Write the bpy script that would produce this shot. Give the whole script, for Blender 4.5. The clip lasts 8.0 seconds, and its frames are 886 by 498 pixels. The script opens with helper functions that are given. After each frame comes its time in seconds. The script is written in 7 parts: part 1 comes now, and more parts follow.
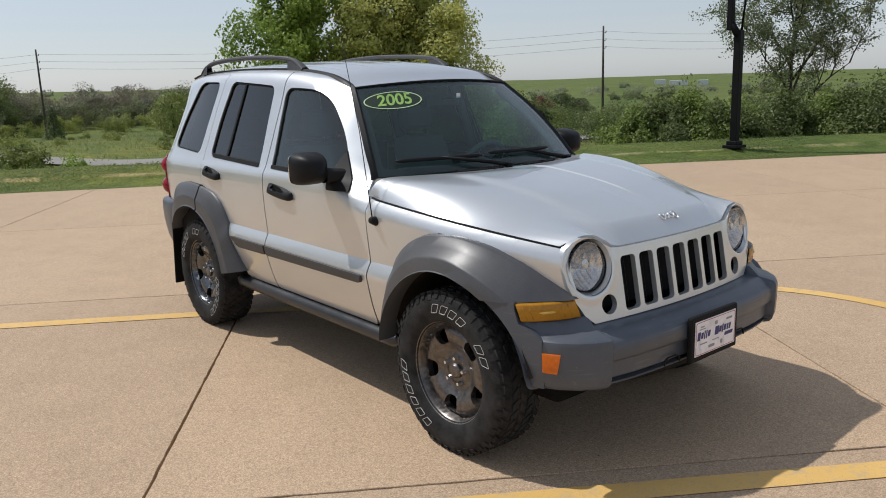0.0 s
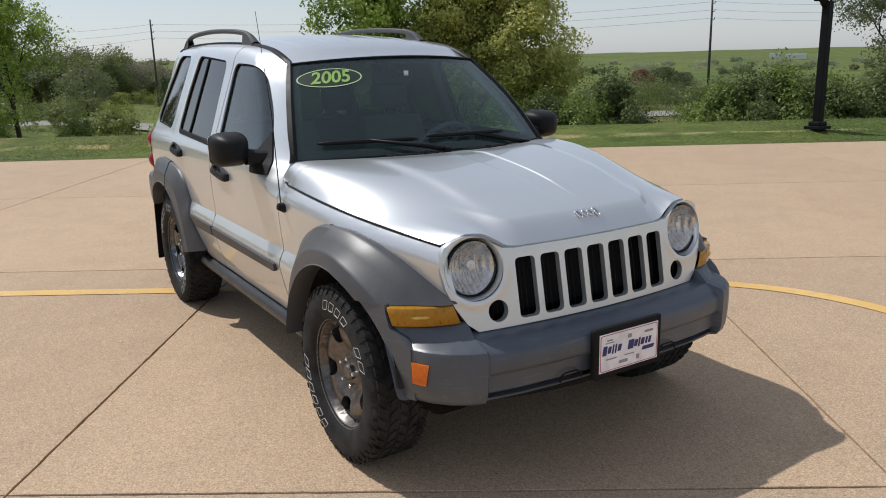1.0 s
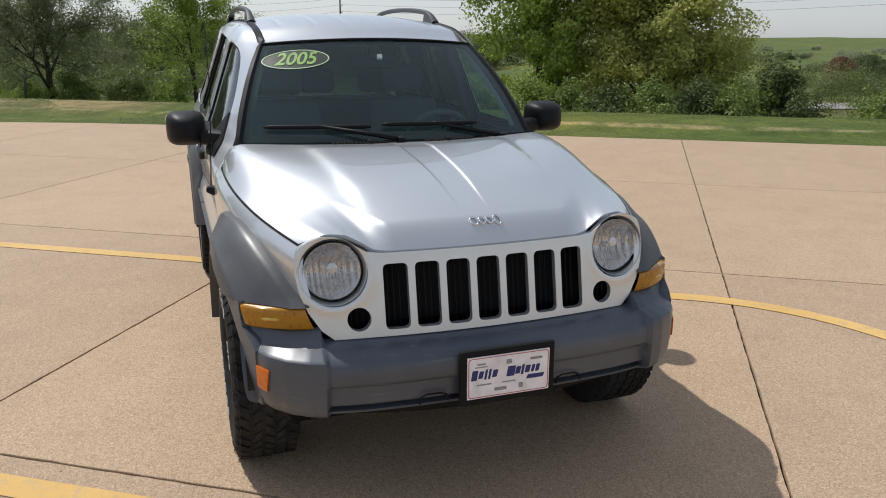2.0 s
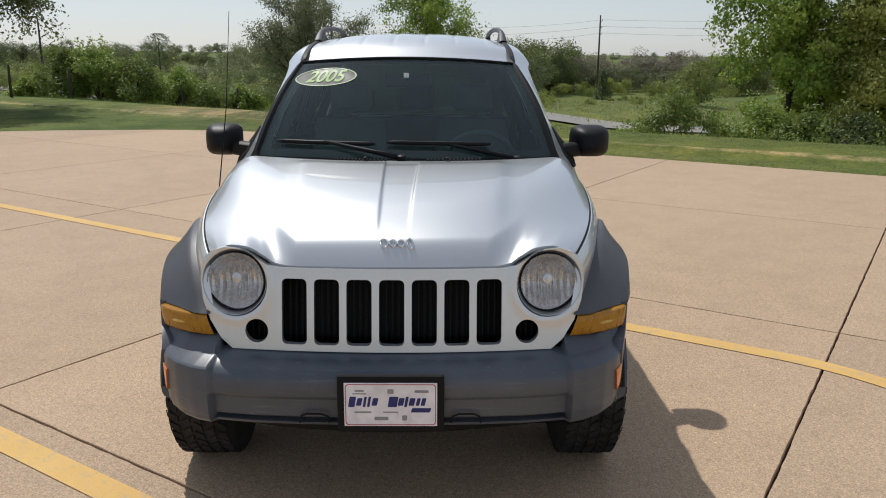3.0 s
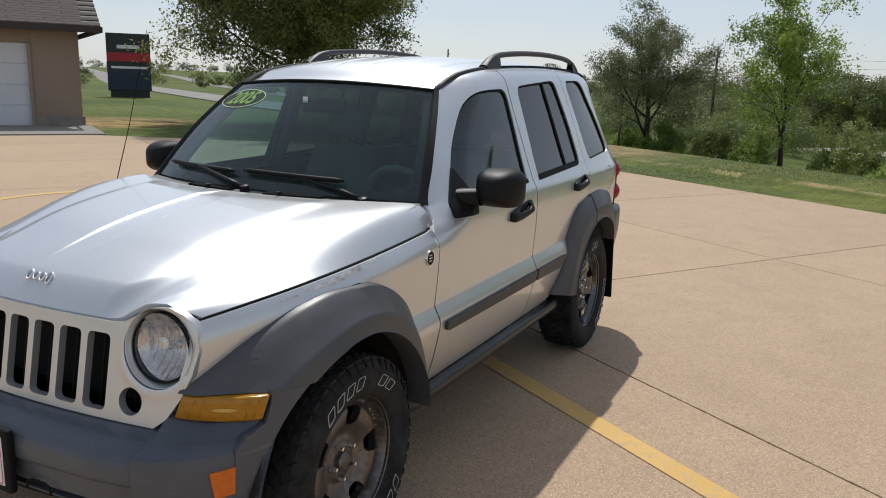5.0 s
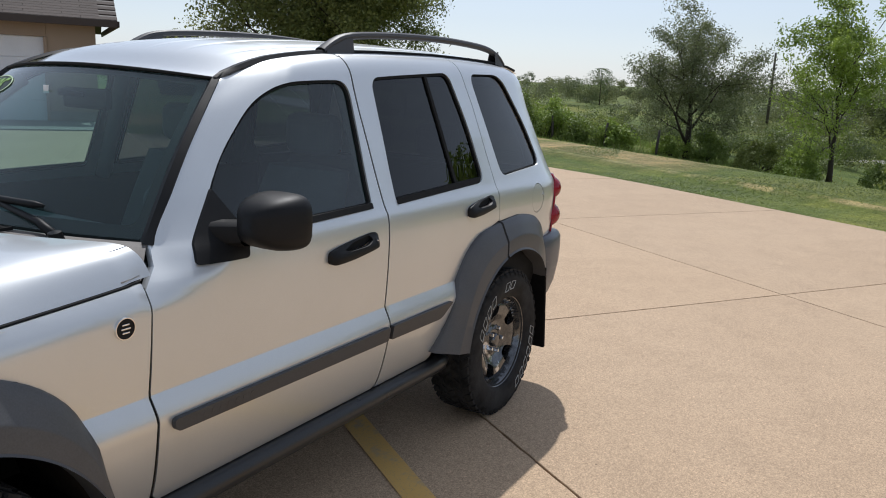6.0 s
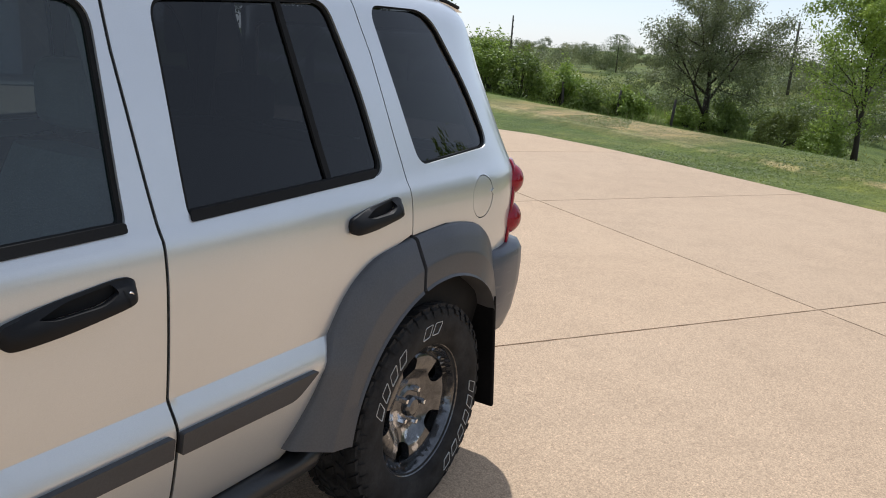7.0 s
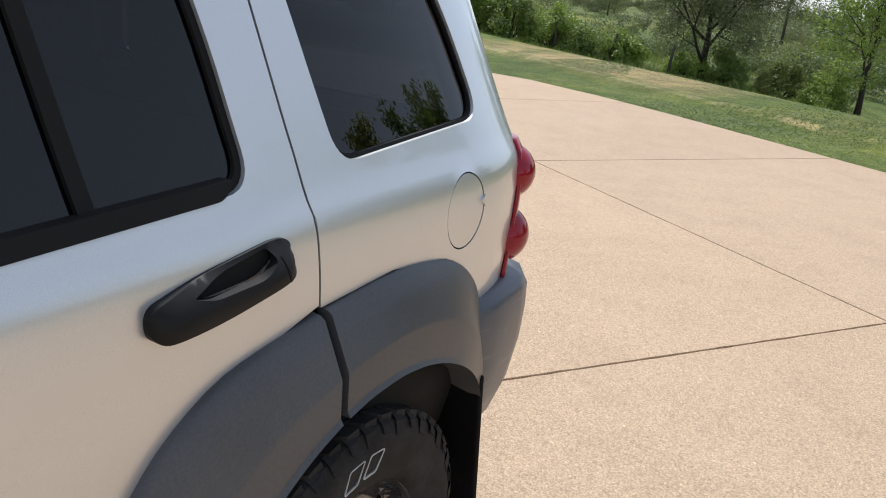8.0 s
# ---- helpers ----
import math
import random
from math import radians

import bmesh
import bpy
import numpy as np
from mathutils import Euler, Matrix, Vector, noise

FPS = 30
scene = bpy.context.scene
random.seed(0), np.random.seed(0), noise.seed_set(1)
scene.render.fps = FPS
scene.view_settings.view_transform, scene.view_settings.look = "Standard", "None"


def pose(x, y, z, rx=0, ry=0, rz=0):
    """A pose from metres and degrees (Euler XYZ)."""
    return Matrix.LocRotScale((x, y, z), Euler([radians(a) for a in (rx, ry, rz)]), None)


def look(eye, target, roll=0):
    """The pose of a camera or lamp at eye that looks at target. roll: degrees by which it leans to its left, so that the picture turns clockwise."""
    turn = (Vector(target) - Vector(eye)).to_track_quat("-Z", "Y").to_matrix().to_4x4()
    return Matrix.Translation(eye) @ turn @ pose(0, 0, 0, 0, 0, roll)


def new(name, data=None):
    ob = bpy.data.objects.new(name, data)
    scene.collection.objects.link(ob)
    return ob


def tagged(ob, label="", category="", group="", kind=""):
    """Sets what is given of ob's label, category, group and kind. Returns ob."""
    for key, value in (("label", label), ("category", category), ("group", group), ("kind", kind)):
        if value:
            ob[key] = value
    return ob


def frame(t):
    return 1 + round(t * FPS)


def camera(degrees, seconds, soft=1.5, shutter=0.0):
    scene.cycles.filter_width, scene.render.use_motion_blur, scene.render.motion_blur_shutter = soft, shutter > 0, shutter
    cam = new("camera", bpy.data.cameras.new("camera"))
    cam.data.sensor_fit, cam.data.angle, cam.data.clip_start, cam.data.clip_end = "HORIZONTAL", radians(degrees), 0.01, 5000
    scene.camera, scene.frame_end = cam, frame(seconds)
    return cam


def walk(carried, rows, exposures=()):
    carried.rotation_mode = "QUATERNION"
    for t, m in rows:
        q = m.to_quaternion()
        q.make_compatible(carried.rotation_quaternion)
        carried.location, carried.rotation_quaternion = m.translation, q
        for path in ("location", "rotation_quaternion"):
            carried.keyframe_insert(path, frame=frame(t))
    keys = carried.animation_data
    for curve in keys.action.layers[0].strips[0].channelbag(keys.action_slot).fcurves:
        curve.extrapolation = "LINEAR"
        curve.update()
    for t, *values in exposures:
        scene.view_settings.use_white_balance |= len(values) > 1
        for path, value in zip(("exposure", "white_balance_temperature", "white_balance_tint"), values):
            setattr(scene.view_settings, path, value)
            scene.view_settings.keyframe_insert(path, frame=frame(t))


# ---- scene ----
cam = camera(59.07, 8.0, soft=1.0)
PATH = [
    (0.0, 3.8119, -2.8651, 1.5972, 77.902, 1.870, 50.666),
    (0.5, 3.9666, -2.4907, 1.5890, 77.092, 1.914, 53.667),
    (1.0, 4.0657, -2.0334, 1.6007, 76.126, 1.438, 57.998),
    (1.5, 4.1792, -1.5238, 1.6092, 75.213, 0.770, 63.768),
    (1.7, 4.2297, -1.3223, 1.6164, 74.938, 0.323, 66.437),
    (2.8, 4.4073, -0.0768, 1.6225, 75.664, -0.149, 85.522),
    (3.0, 4.4046, 0.1467, 1.6117, 76.165, -0.322, 89.509),
    (3.5, 4.3136, 0.7234, 1.6034, 77.081, -0.528, 99.311),
    (4.0, 4.1572, 1.3269, 1.6192, 77.609, -0.538, 108.000),
    (4.2, 4.0554, 1.5385, 1.6174, 77.601, -0.766, 110.700),
    (5.3, 2.9813, 2.3232, 1.6227, 77.978, -2.038, 118.655),
    (5.5, 2.7217, 2.3890, 1.6159, 78.046, -2.209, 119.548),
    (6.0, 2.0107, 2.4440, 1.6026, 77.896, -2.640, 120.983),
    (6.5, 1.3315, 2.3372, 1.5755, 76.768, -3.452, 121.894),
    (6.9, 0.8260, 2.1659, 1.5535, 75.805, -3.604, 122.047),
    (7.0, 0.6996, 2.1126, 1.5438, 75.300, -3.798, 122.110),
    (7.5, 0.1116, 1.8078, 1.5075, 73.411, -4.521, 121.704),
    (8.0, -0.3741, 1.5194, 1.4531, 71.089, -5.580, 121.346),
]
walk(cam, [(t, pose(*place)) for t, *place in PATH], [(0.0, 0.04, 6140, 10), (1.5, 0.09, 6150, 10), (2.5, 0.04, 6170, 10), (3.5, -0.06, 6210, 10), (4.0, -0.12, 6220, 10), (5.3, 0.04, 6100, 10), (6.2, 0.2, 5950, 10), (7.0, 0.34, 5900, 10), (8.0, 0.46, 5930, 10)])

# ---- world, sun, exposure ----
SUN_EL, SUN_AZ = 55.0, 211.5
world = bpy.data.worlds.new("sky")
scene.world = world
world.use_nodes = True
wn = world.node_tree
bg = wn.nodes["Background"]
sky = wn.nodes.new("ShaderNodeTexSky")
sky.sky_type = "NISHITA"
sky.sun_disc = False
sky.sun_elevation = radians(SUN_EL)
sky.sun_rotation = radians(90.0 - SUN_AZ)
sky.air_density, sky.dust_density, sky.ozone_density = 1.0, 0.5, 1.2
haze = wn.nodes.new("ShaderNodeHueSaturation")
haze.inputs["Saturation"].default_value = 0.6
wn.links.new(sky.outputs[0], haze.inputs["Color"])
# a milky spring haze evens out the sky
veil = wn.nodes.new("ShaderNodeMix")
veil.data_type = "RGBA"
veil.inputs[0].default_value = 0.45
veil.inputs[7].default_value = (4.3, 4.5, 4.92, 1.0)
wn.links.new(haze.outputs[0], veil.inputs[6])
wn.links.new(veil.outputs[2], bg.inputs[0])
bg.inputs[1].default_value = 0.110
sun_data = bpy.data.lights.new("sun", "SUN")
sun_data.energy, sun_data.angle, sun_data.color = 2.95, radians(0.7), (1.0, 0.94, 0.86)
sun = new("sun", sun_data)
sun.matrix_world = look((-8.0 * math.cos(radians(31.5)), -8.0 * math.sin(radians(31.5)), 14.0), (0, 0, 14.0 - 8.0 * math.tan(radians(SUN_EL))))
scene.view_settings.exposure = 0.0


# ---- materials ----
def nodes_of(name):
    m = bpy.data.materials.new(name)
    m.use_nodes = True
    t = m.node_tree
    return m, t, t.nodes["Principled BSDF"]


def noise_node(t, scale, detail=4.0, rough=0.6, coord="Object"):
    tc = t.nodes.new("ShaderNodeTexCoord")
    n = t.nodes.new("ShaderNodeTexNoise")
    n.inputs["Scale"].default_value, n.inputs["Detail"].default_value, n.inputs["Roughness"].default_value = scale, detail, rough
    t.links.new(tc.outputs[coord], n.inputs["Vector"])
    return n


def ramp(t, source, stops):
    r = t.nodes.new("ShaderNodeValToRGB")
    while len(r.color_ramp.elements) < len(stops):
        r.color_ramp.elements.new(0.5)
    for e, (p, c) in zip(r.color_ramp.elements, stops):
        e.position, e.color = p, (*c, 1.0) if len(c) == 3 else c
    t.links.new(source, r.inputs[0])
    return r


def mixed(t, kind, fac, a, b):
    m = t.nodes.new("ShaderNodeMix")
    m.data_type, m.blend_type = "RGBA", kind
    for socket, v in ((m.inputs[0], fac), (m.inputs[6], a), (m.inputs[7], b)):
        if isinstance(v, (int, float)):
            socket.default_value = v
        elif isinstance(v, tuple):
            socket.default_value = (*v, 1.0)
        else:
            t.links.new(v, socket)
    return m.outputs[2]


def bumped(t, p, height, strength, distance):
    b = t.nodes.new("ShaderNodeBump")
    b.inputs["Strength"].default_value, b.inputs["Distance"].default_value = strength, distance
    t.links.new(height, b.inputs["Height"])
    t.links.new(b.outputs[0], p.inputs["Normal"])


def surface(name, dark, light, scale, fine, rough=0.6, metal=0.0, bump=0.2, depth=0.002, coat=0.0, spread=0.12, rnd=0.0, spec=0.5):
    """A surface whose colour wanders between two tones at two scales, with fine relief."""
    m, t, p = nodes_of(name)
    big = noise_node(t, scale)
    small = noise_node(t, fine, 3.0)
    c = ramp(t, big.outputs[0], [(0.3, dark), (0.7, light)]).outputs[0]
    s = ramp(t, small.outputs[0], [(0.3, (0.75, 0.75, 0.75)), (0.7, (1.15, 1.15, 1.15))]).outputs[0]
    c = mixed(t, "MULTIPLY", 0.6, c, s)
    if rnd:
        oi = t.nodes.new("ShaderNodeObjectInfo")
        v = ramp(t, oi.outputs["Random"], [(0.0, (1 - rnd,) * 3), (1.0, (1 + rnd,) * 3)]).outputs[0]
        c = mixed(t, "MULTIPLY", 1.0, c, v)
    t.links.new(c, p.inputs["Base Color"])
    r = ramp(t, big.outputs[0], [(0.25, (rough - spread,) * 3), (0.75, (min(1, rough + spread),) * 3)])
    t.links.new(r.outputs[0], p.inputs["Roughness"])
    p.inputs["Metallic"].default_value = metal
    p.inputs["Coat Weight"].default_value = coat
    p.inputs["Coat Roughness"].default_value = 0.06
    p.inputs["Specular IOR Level"].default_value = spec
    if bump:
        bumped(t, p, small.outputs[0], bump, depth)
    return m


def glass(name, tint, ior=1.5, rough=0.0, gain=1.7, painted_veil=0.0):
    """Sheet glass: clear or tinted, with its mirror gloss and a painted-in teal reflection veil."""
    m, t, p = nodes_of(name)
    t.nodes.remove(p)
    tr, gl, mx, lw, pw, ad = (t.nodes.new(k) for k in ("ShaderNodeBsdfTransparent", "ShaderNodeBsdfGlossy", "ShaderNodeMixShader", "ShaderNodeLayerWeight", "ShaderNodeMath", "ShaderNodeMath"))
    tr.inputs[0].default_value = (*tint, 1)
    gl.inputs[0].default_value, gl.inputs["Roughness"].default_value = (1, 1, 1, 1), rough
    lw.inputs[0].default_value = 0.5
    base = ((ior - 1) / (ior + 1)) ** 2
    pw.operation, ad.operation = "POWER", "MULTIPLY_ADD"
    pw.inputs[1].default_value = 4.5
    ad.inputs[1].default_value, ad.inputs[2].default_value = 1 - base, base * gain
    t.links.new(lw.outputs["Facing"], pw.inputs[0])
    t.links.new(pw.outputs[0], ad.inputs[0])
    t.links.new(ad.outputs[0], mx.inputs[0])
    # teal diffuse mix stands in for the pale reflection on the pane
    film, soft = t.nodes.new("ShaderNodeMixShader"), t.nodes.new("ShaderNodeBsdfDiffuse")
    film.inputs[0].default_value, soft.inputs[0].default_value = painted_veil, (0.36, 0.58, 0.58, 1)
    t.links.new(tr.outputs[0], film.inputs[1])
    t.links.new(soft.outputs[0], film.inputs[2])
    t.links.new(film.outputs[0], mx.inputs[1])
    t.links.new(gl.outputs[0], mx.inputs[2])
    t.links.new(mx.outputs[0], t.nodes["Material Output"].inputs[0])
    return m


def leafy(name, dark, light):
    m, t, p = nodes_of(name)
    g = t.nodes.new("ShaderNodeNewGeometry")
    c = ramp(t, g.outputs["Random Per Island"], [(0.0, tuple(0.6 * a + 0.4 * b for a, b in zip(dark, light))), (0.8, light), (1.0, tuple(1.15 * k for k in light))]).outputs[0]
    w = noise_node(t, 0.9, 2.0)
    c = mixed(t, "MULTIPLY", 0.5, c, ramp(t, w.outputs[0], [(0.3, (0.6, 0.65, 0.6)), (0.7, (1.2, 1.15, 1.1))]).outputs[0])
    # whole crowns differ in tone
    wide = noise_node(t, 0.11, 2.0)
    c = mixed(t, "MULTIPLY", 0.85, c, ramp(t, wide.outputs[0], [(0.36, (0.62, 0.68, 0.62)), (0.5, (1.0, 1.0, 1.0)), (0.64, (1.30, 1.22, 1.12))]).outputs[0])
    t.links.new(c, p.inputs["Base Color"])
    p.inputs["Roughness"].default_value = 0.55
    tl, mx = t.nodes.new("ShaderNodeBsdfTranslucent"), t.nodes.new("ShaderNodeMixShader")
    t.links.new(c, tl.inputs[0])
    mx.inputs[0].default_value = 0.4
    t.links.new(p.outputs[0], mx.inputs[1])
    t.links.new(tl.outputs[0], mx.inputs[2])
    t.links.new(mx.outputs[0], t.nodes["Material Output"].inputs[0])
    return m


def make_concrete():
    """Broom-finished tan concrete: sandy grains, dark pits and pale chips."""
    m, t, p = nodes_of("brushed_concrete")
    big, mid, fine = noise_node(t, 0.35, 5.0), noise_node(t, 2.4, 6.0), noise_node(t, 130.0, 3.0, 0.8)
    c = ramp(t, big.outputs[0], [(0.3, (0.445, 0.321, 0.208)), (0.7, (0.490, 0.360, 0.238))]).outputs[0]
    c = mixed(t, "MULTIPLY", 0.3, c, ramp(t, mid.outputs[0], [(0.33, (0.80, 0.79, 0.78)), (0.5, (1.0, 1.0, 1.0)), (0.68, (1.12, 1.11, 1.10))]).outputs[0])
    c = mixed(t, "MULTIPLY", 0.6, c, ramp(t, fine.outputs[0], [(0.40, (0.66, 0.63, 0.60)), (0.5, (1.0, 1.0, 1.0)), (0.60, (1.30, 1.30, 1.28))]).outputs[0])
    # single grains, each with a tone of its own
    tc = t.nodes.new("ShaderNodeTexCoord")
    for scale, weight in ((95.0, 0.26), (210.0, 0.42)):
        v = t.nodes.new("ShaderNodeTexVoronoi")
        v.inputs["Scale"].default_value = scale
        t.links.new(tc.outputs["Object"], v.inputs["Vector"])
        c = mixed(t, "MULTIPLY", weight, c, ramp(t, v.outputs["Color"], [(0.12, (0.42, 0.37, 0.33)), (0.30, (0.92, 0.91, 0.90)), (0.62, (1.06, 1.06, 1.05)), (0.84, (1.5, 1.5, 1.48))]).outputs[0])
    for scale, stops in ((9.0, [(0.035, (1.7, 1.7, 1.65)), (0.06, (1.0, 1.0, 1.0))]), (3.1, [(0.012, (0.16, 0.14, 0.13)), (0.02, (1.0, 1.0, 1.0))])):
        v = t.nodes.new("ShaderNodeTexVoronoi")
        v.inputs["Scale"].default_value = scale
        t.links.new(tc.outputs["Object"], v.inputs["Vector"])
        c = mixed(t, "MULTIPLY", 0.8, c, ramp(t, v.outputs["Distance"], stops).outputs[0])
    oi = t.nodes.new("ShaderNodeObjectInfo")
    c = mixed(t, "MULTIPLY", 1.0, c, ramp(t, oi.outputs["Random"], [(0.0, (0.95, 0.95, 0.96)), (1.0, (1.04, 1.03, 1.02))]).outputs[0])
    t.links.new(c, p.inputs["Base Color"])
    p.inputs["Roughness"].default_value = 0.85
    bumped(t, p, fine.outputs[0], 0.2, 0.001)
    return m


def make_grass():
    m, t, p = nodes_of("mown_grass_and_meadow")
    far, big, fine = noise_node(t, 0.02, 4.0), noise_node(t, 0.35, 5.0), noise_node(t, 14.0, 4.0, 0.7)
    c = ramp(t, big.outputs[0], [(0.25, (0.086, 0.122, 0.030)), (0.55, (0.118, 0.156, 0.042)), (0.78, (0.17, 0.18, 0.064))]).outputs[0]
    # a dry mown swath that runs beside the slabs
    tc, dot, ramp_in = t.nodes.new("ShaderNodeTexCoord"), t.nodes.new("ShaderNodeVectorMath"), t.nodes.new("ShaderNodeMapRange")
    dot.operation = "DOT_PRODUCT"
    dot.inputs[1].default_value = (math.cos(radians(146.7)), math.sin(radians(146.7)), 0)
    t.links.new(tc.outputs["Object"], dot.inputs[0])
    ramp_in.inputs["From Min"].default_value, ramp_in.inputs["From Max"].default_value = 9.0, 17.0
    t.links.new(dot.outputs["Value"], ramp_in.inputs[0])
    band = ramp(t, ramp_in.outputs[0], [(0.14, (0, 0, 0)), (0.24, (1, 1, 1)), (0.42, (1, 1, 1)), (0.54, (0, 0, 0))]).outputs[0]
    patch = ramp(t, noise_node(t, 0.55, 5.0, 0.7).outputs[0], [(0.36, (0.15, 0.15, 0.15)), (0.50, (0.95, 0.95, 0.95))]).outputs[0]
    dot2, ramp2 = t.nodes.new("ShaderNodeVectorMath"), t.nodes.new("ShaderNodeMapRange")
    dot2.operation = "DOT_PRODUCT"
    dot2.inputs[1].default_value = (math.sin(radians(146.7)), -math.cos(radians(146.7)), 0)
    t.links.new(tc.outputs["Object"], dot2.inputs[0])
    ramp2.inputs["From Min"].default_value, ramp2.inputs["From Max"].default_value = -8.3, -10.5
    t.links.new(dot2.outputs["Value"], ramp2.inputs[0])
    band = mixed(t, "MULTIPLY", 1.0, band, ramp2.outputs[0])
    ramp3 = t.nodes.new("ShaderNodeMapRange")
    ramp3.inputs["From Min"].default_value, ramp3.inputs["From Max"].default_value = -19.0, -15.5
    t.links.new(dot2.outputs["Value"], ramp3.inputs[0])
    band = mixed(t, "MULTIPLY", 1.0, band, ramp3.outputs[0])
    c = mixed(t, "MIX", mixed(t, "MULTIPLY", 1.0, band, patch), c, (0.35, 0.27, 0.165))
    line = ramp(t, ramp_in.outputs[0], [(0.180, (0, 0, 0)), (0.192, (1, 1, 1)), (0.206, (1, 1, 1)), (0.222, (0, 0, 0))]).outputs[0]
    c = mixed(t, "MIX", mixed(t, "MULTIPLY", 1.0, line, ramp(t, noise_node(t, 1.1, 5.0, 0.7).outputs[0], [(0.40, (0, 0, 0)), (0.55, (0.8, 0.8, 0.8))]).outputs[0]), c, (0.36, 0.32, 0.20))
    spot = t.nodes.new("ShaderNodeVectorMath")
    spot.operation = "DISTANCE"
    spot.inputs[1].default_value = (-14.6, -19.2, 0.0)
    t.links.new(tc.outputs["Object"], spot.inputs[0])
    wide = t.nodes.new("ShaderNodeMapRange")
    wide.inputs["From Min"].default_value, wide.inputs["From Max"].default_value = 3.6, 1.6
    t.links.new(spot.outputs["Value"], wide.inputs[0])
    c = mixed(t, "MIX", mixed(t, "MULTIPLY", 1.0, wide.outputs[0], ramp(t, noise_node(t, 0.8, 5.0, 0.7).outputs[0], [(0.38, (0, 0, 0)), (0.5, (0.9, 0.9, 0.9))]).outputs[0]), c, (0.33, 0.25, 0.16))
    # a bare brown bank beyond the road
    scar, scar_in = t.nodes.new("ShaderNodeVectorMath"), t.nodes.new("ShaderNodeMapRange")
    scar.operation = "DISTANCE"
    scar.inputs[1].default_value = (-37.0, 37.5, -2.5)
    t.links.new(tc.outputs["Object"], scar.inputs[0])
    scar_in.inputs["From Min"].default_value, scar_in.inputs["From Max"].default_value = 12.0, 5.0
    t.links.new(scar.outputs["Value"], scar_in.inputs[0])
    c = mixed(t, "MIX", mixed(t, "MULTIPLY", 1.0, scar_in.outputs[0], ramp(t, noise_node(t, 0.5, 5.0, 0.7).outputs[0], [(0.36, (0.2, 0.2, 0.2)), (0.55, (0.9, 0.9, 0.9))]).outputs[0]), c, (0.26, 0.19, 0.12))
    # far fields take a muted green by distance, haze put into the colour
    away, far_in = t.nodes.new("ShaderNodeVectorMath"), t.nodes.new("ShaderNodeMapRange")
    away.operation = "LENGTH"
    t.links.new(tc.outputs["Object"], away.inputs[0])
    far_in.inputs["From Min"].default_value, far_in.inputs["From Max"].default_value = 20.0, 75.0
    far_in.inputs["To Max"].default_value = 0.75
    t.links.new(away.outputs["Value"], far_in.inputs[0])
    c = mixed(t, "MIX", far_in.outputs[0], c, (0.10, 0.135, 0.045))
    c = mixed(t, "MULTIPLY", 0.7, c, ramp(t, noise_node(t, 0.09, 5.0, 0.65).outputs[0], [(0.36, (0.62, 0.72, 0.6)), (0.5, (1.0, 1.0, 1.0)), (0.66, (1.55, 1.22, 1.1))]).outputs[0])
    c = mixed(t, "MULTIPLY", 0.75, c, ramp(t, noise_node(t, 1.3, 5.0, 0.7).outputs[0], [(0.36, (0.55, 0.62, 0.5)), (0.5, (1.0, 1.0, 1.0)), (0.64, (1.4, 1.3, 1.15))]).outputs[0])
    c = mixed(t, "MULTIPLY", 0.8, c, ramp(t, fine.outputs[0], [(0.3, (0.55, 0.6, 0.5)), (0.7, (1.35, 1.3, 1.2))]).outputs[0])
    c = mixed(t, "MULTIPLY", 0.6, c, ramp(t, far.outputs[0], [(0.35, (0.85, 0.92, 0.75)), (0.65, (1.5, 1.32, 1.0))]).outputs[0])
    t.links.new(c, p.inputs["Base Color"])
    p.inputs["Roughness"].default_value = 0.9
    p.inputs["Specular IOR Level"].default_value = 0.2
    bumped(t, p, fine.outputs[0], 0.8, 0.05)
    return m


CONCRETE, GRASS = make_concrete(), make_grass()
JOINT = surface("joint_sealant", (0.014, 0.012, 0.011), (0.03, 0.026, 0.022), 5, 60, 0.9)


def make_line_paint():
    """Road paint worn through to the concrete in specks and streaks."""
    m, t, p = nodes_of("worn_yellow_paint")
    big, mid, fine = noise_node(t, 1.2, 4.0), noise_node(t, 11.0, 6.0, 0.7), noise_node(t, 120.0, 4.0, 0.75)
    c = ramp(t, big.outputs[0], [(0.3, (0.68, 0.41, 0.105)), (0.7, (0.77, 0.50, 0.165))]).outputs[0]
    worn = ramp(t, mid.outputs[0], [(0.52, (0, 0, 0)), (0.66, (0.75, 0.75, 0.75))]).outputs[0]
    pits = ramp(t, fine.outputs[0], [(0.56, (0, 0, 0)), (0.66, (0.8, 0.8, 0.8))]).outputs[0]
    c = mixed(t, "MIX", worn, c, (0.52, 0.385, 0.23))
    c = mixed(t, "MIX", pits, c, (0.46, 0.33, 0.20))
    t.links.new(c, p.inputs["Base Color"])
    p.inputs["Roughness"].default_value = 0.75
    bumped(t, p, fine.outputs[0], 0.35, 0.002)
    return m


YELLOW = make_line_paint()
ROAD = surface("pale_road", (0.25, 0.235, 0.205), (0.32, 0.30, 0.265), 0.3, 8, 0.9)
BARK = surface("dark_bark", (0.035, 0.027, 0.02), (0.075, 0.058, 0.043), 4, 30, 0.9, bump=0.6, depth=0.02)
LEAF_SPRING = leafy("spring_leaves", (0.18, 0.26, 0.04), (0.37, 0.47, 0.09))
LEAF_OLIVE = leafy("olive_leaves", (0.145, 0.185, 0.045), (0.31, 0.35, 0.09))
LEAF_DARK = leafy("dark_leaves", (0.06, 0.085, 0.026), (0.13, 0.17, 0.055))
LEAF_SILVER = leafy("grey_green_leaves", (0.105, 0.125, 0.055), (0.215, 0.24, 0.11))
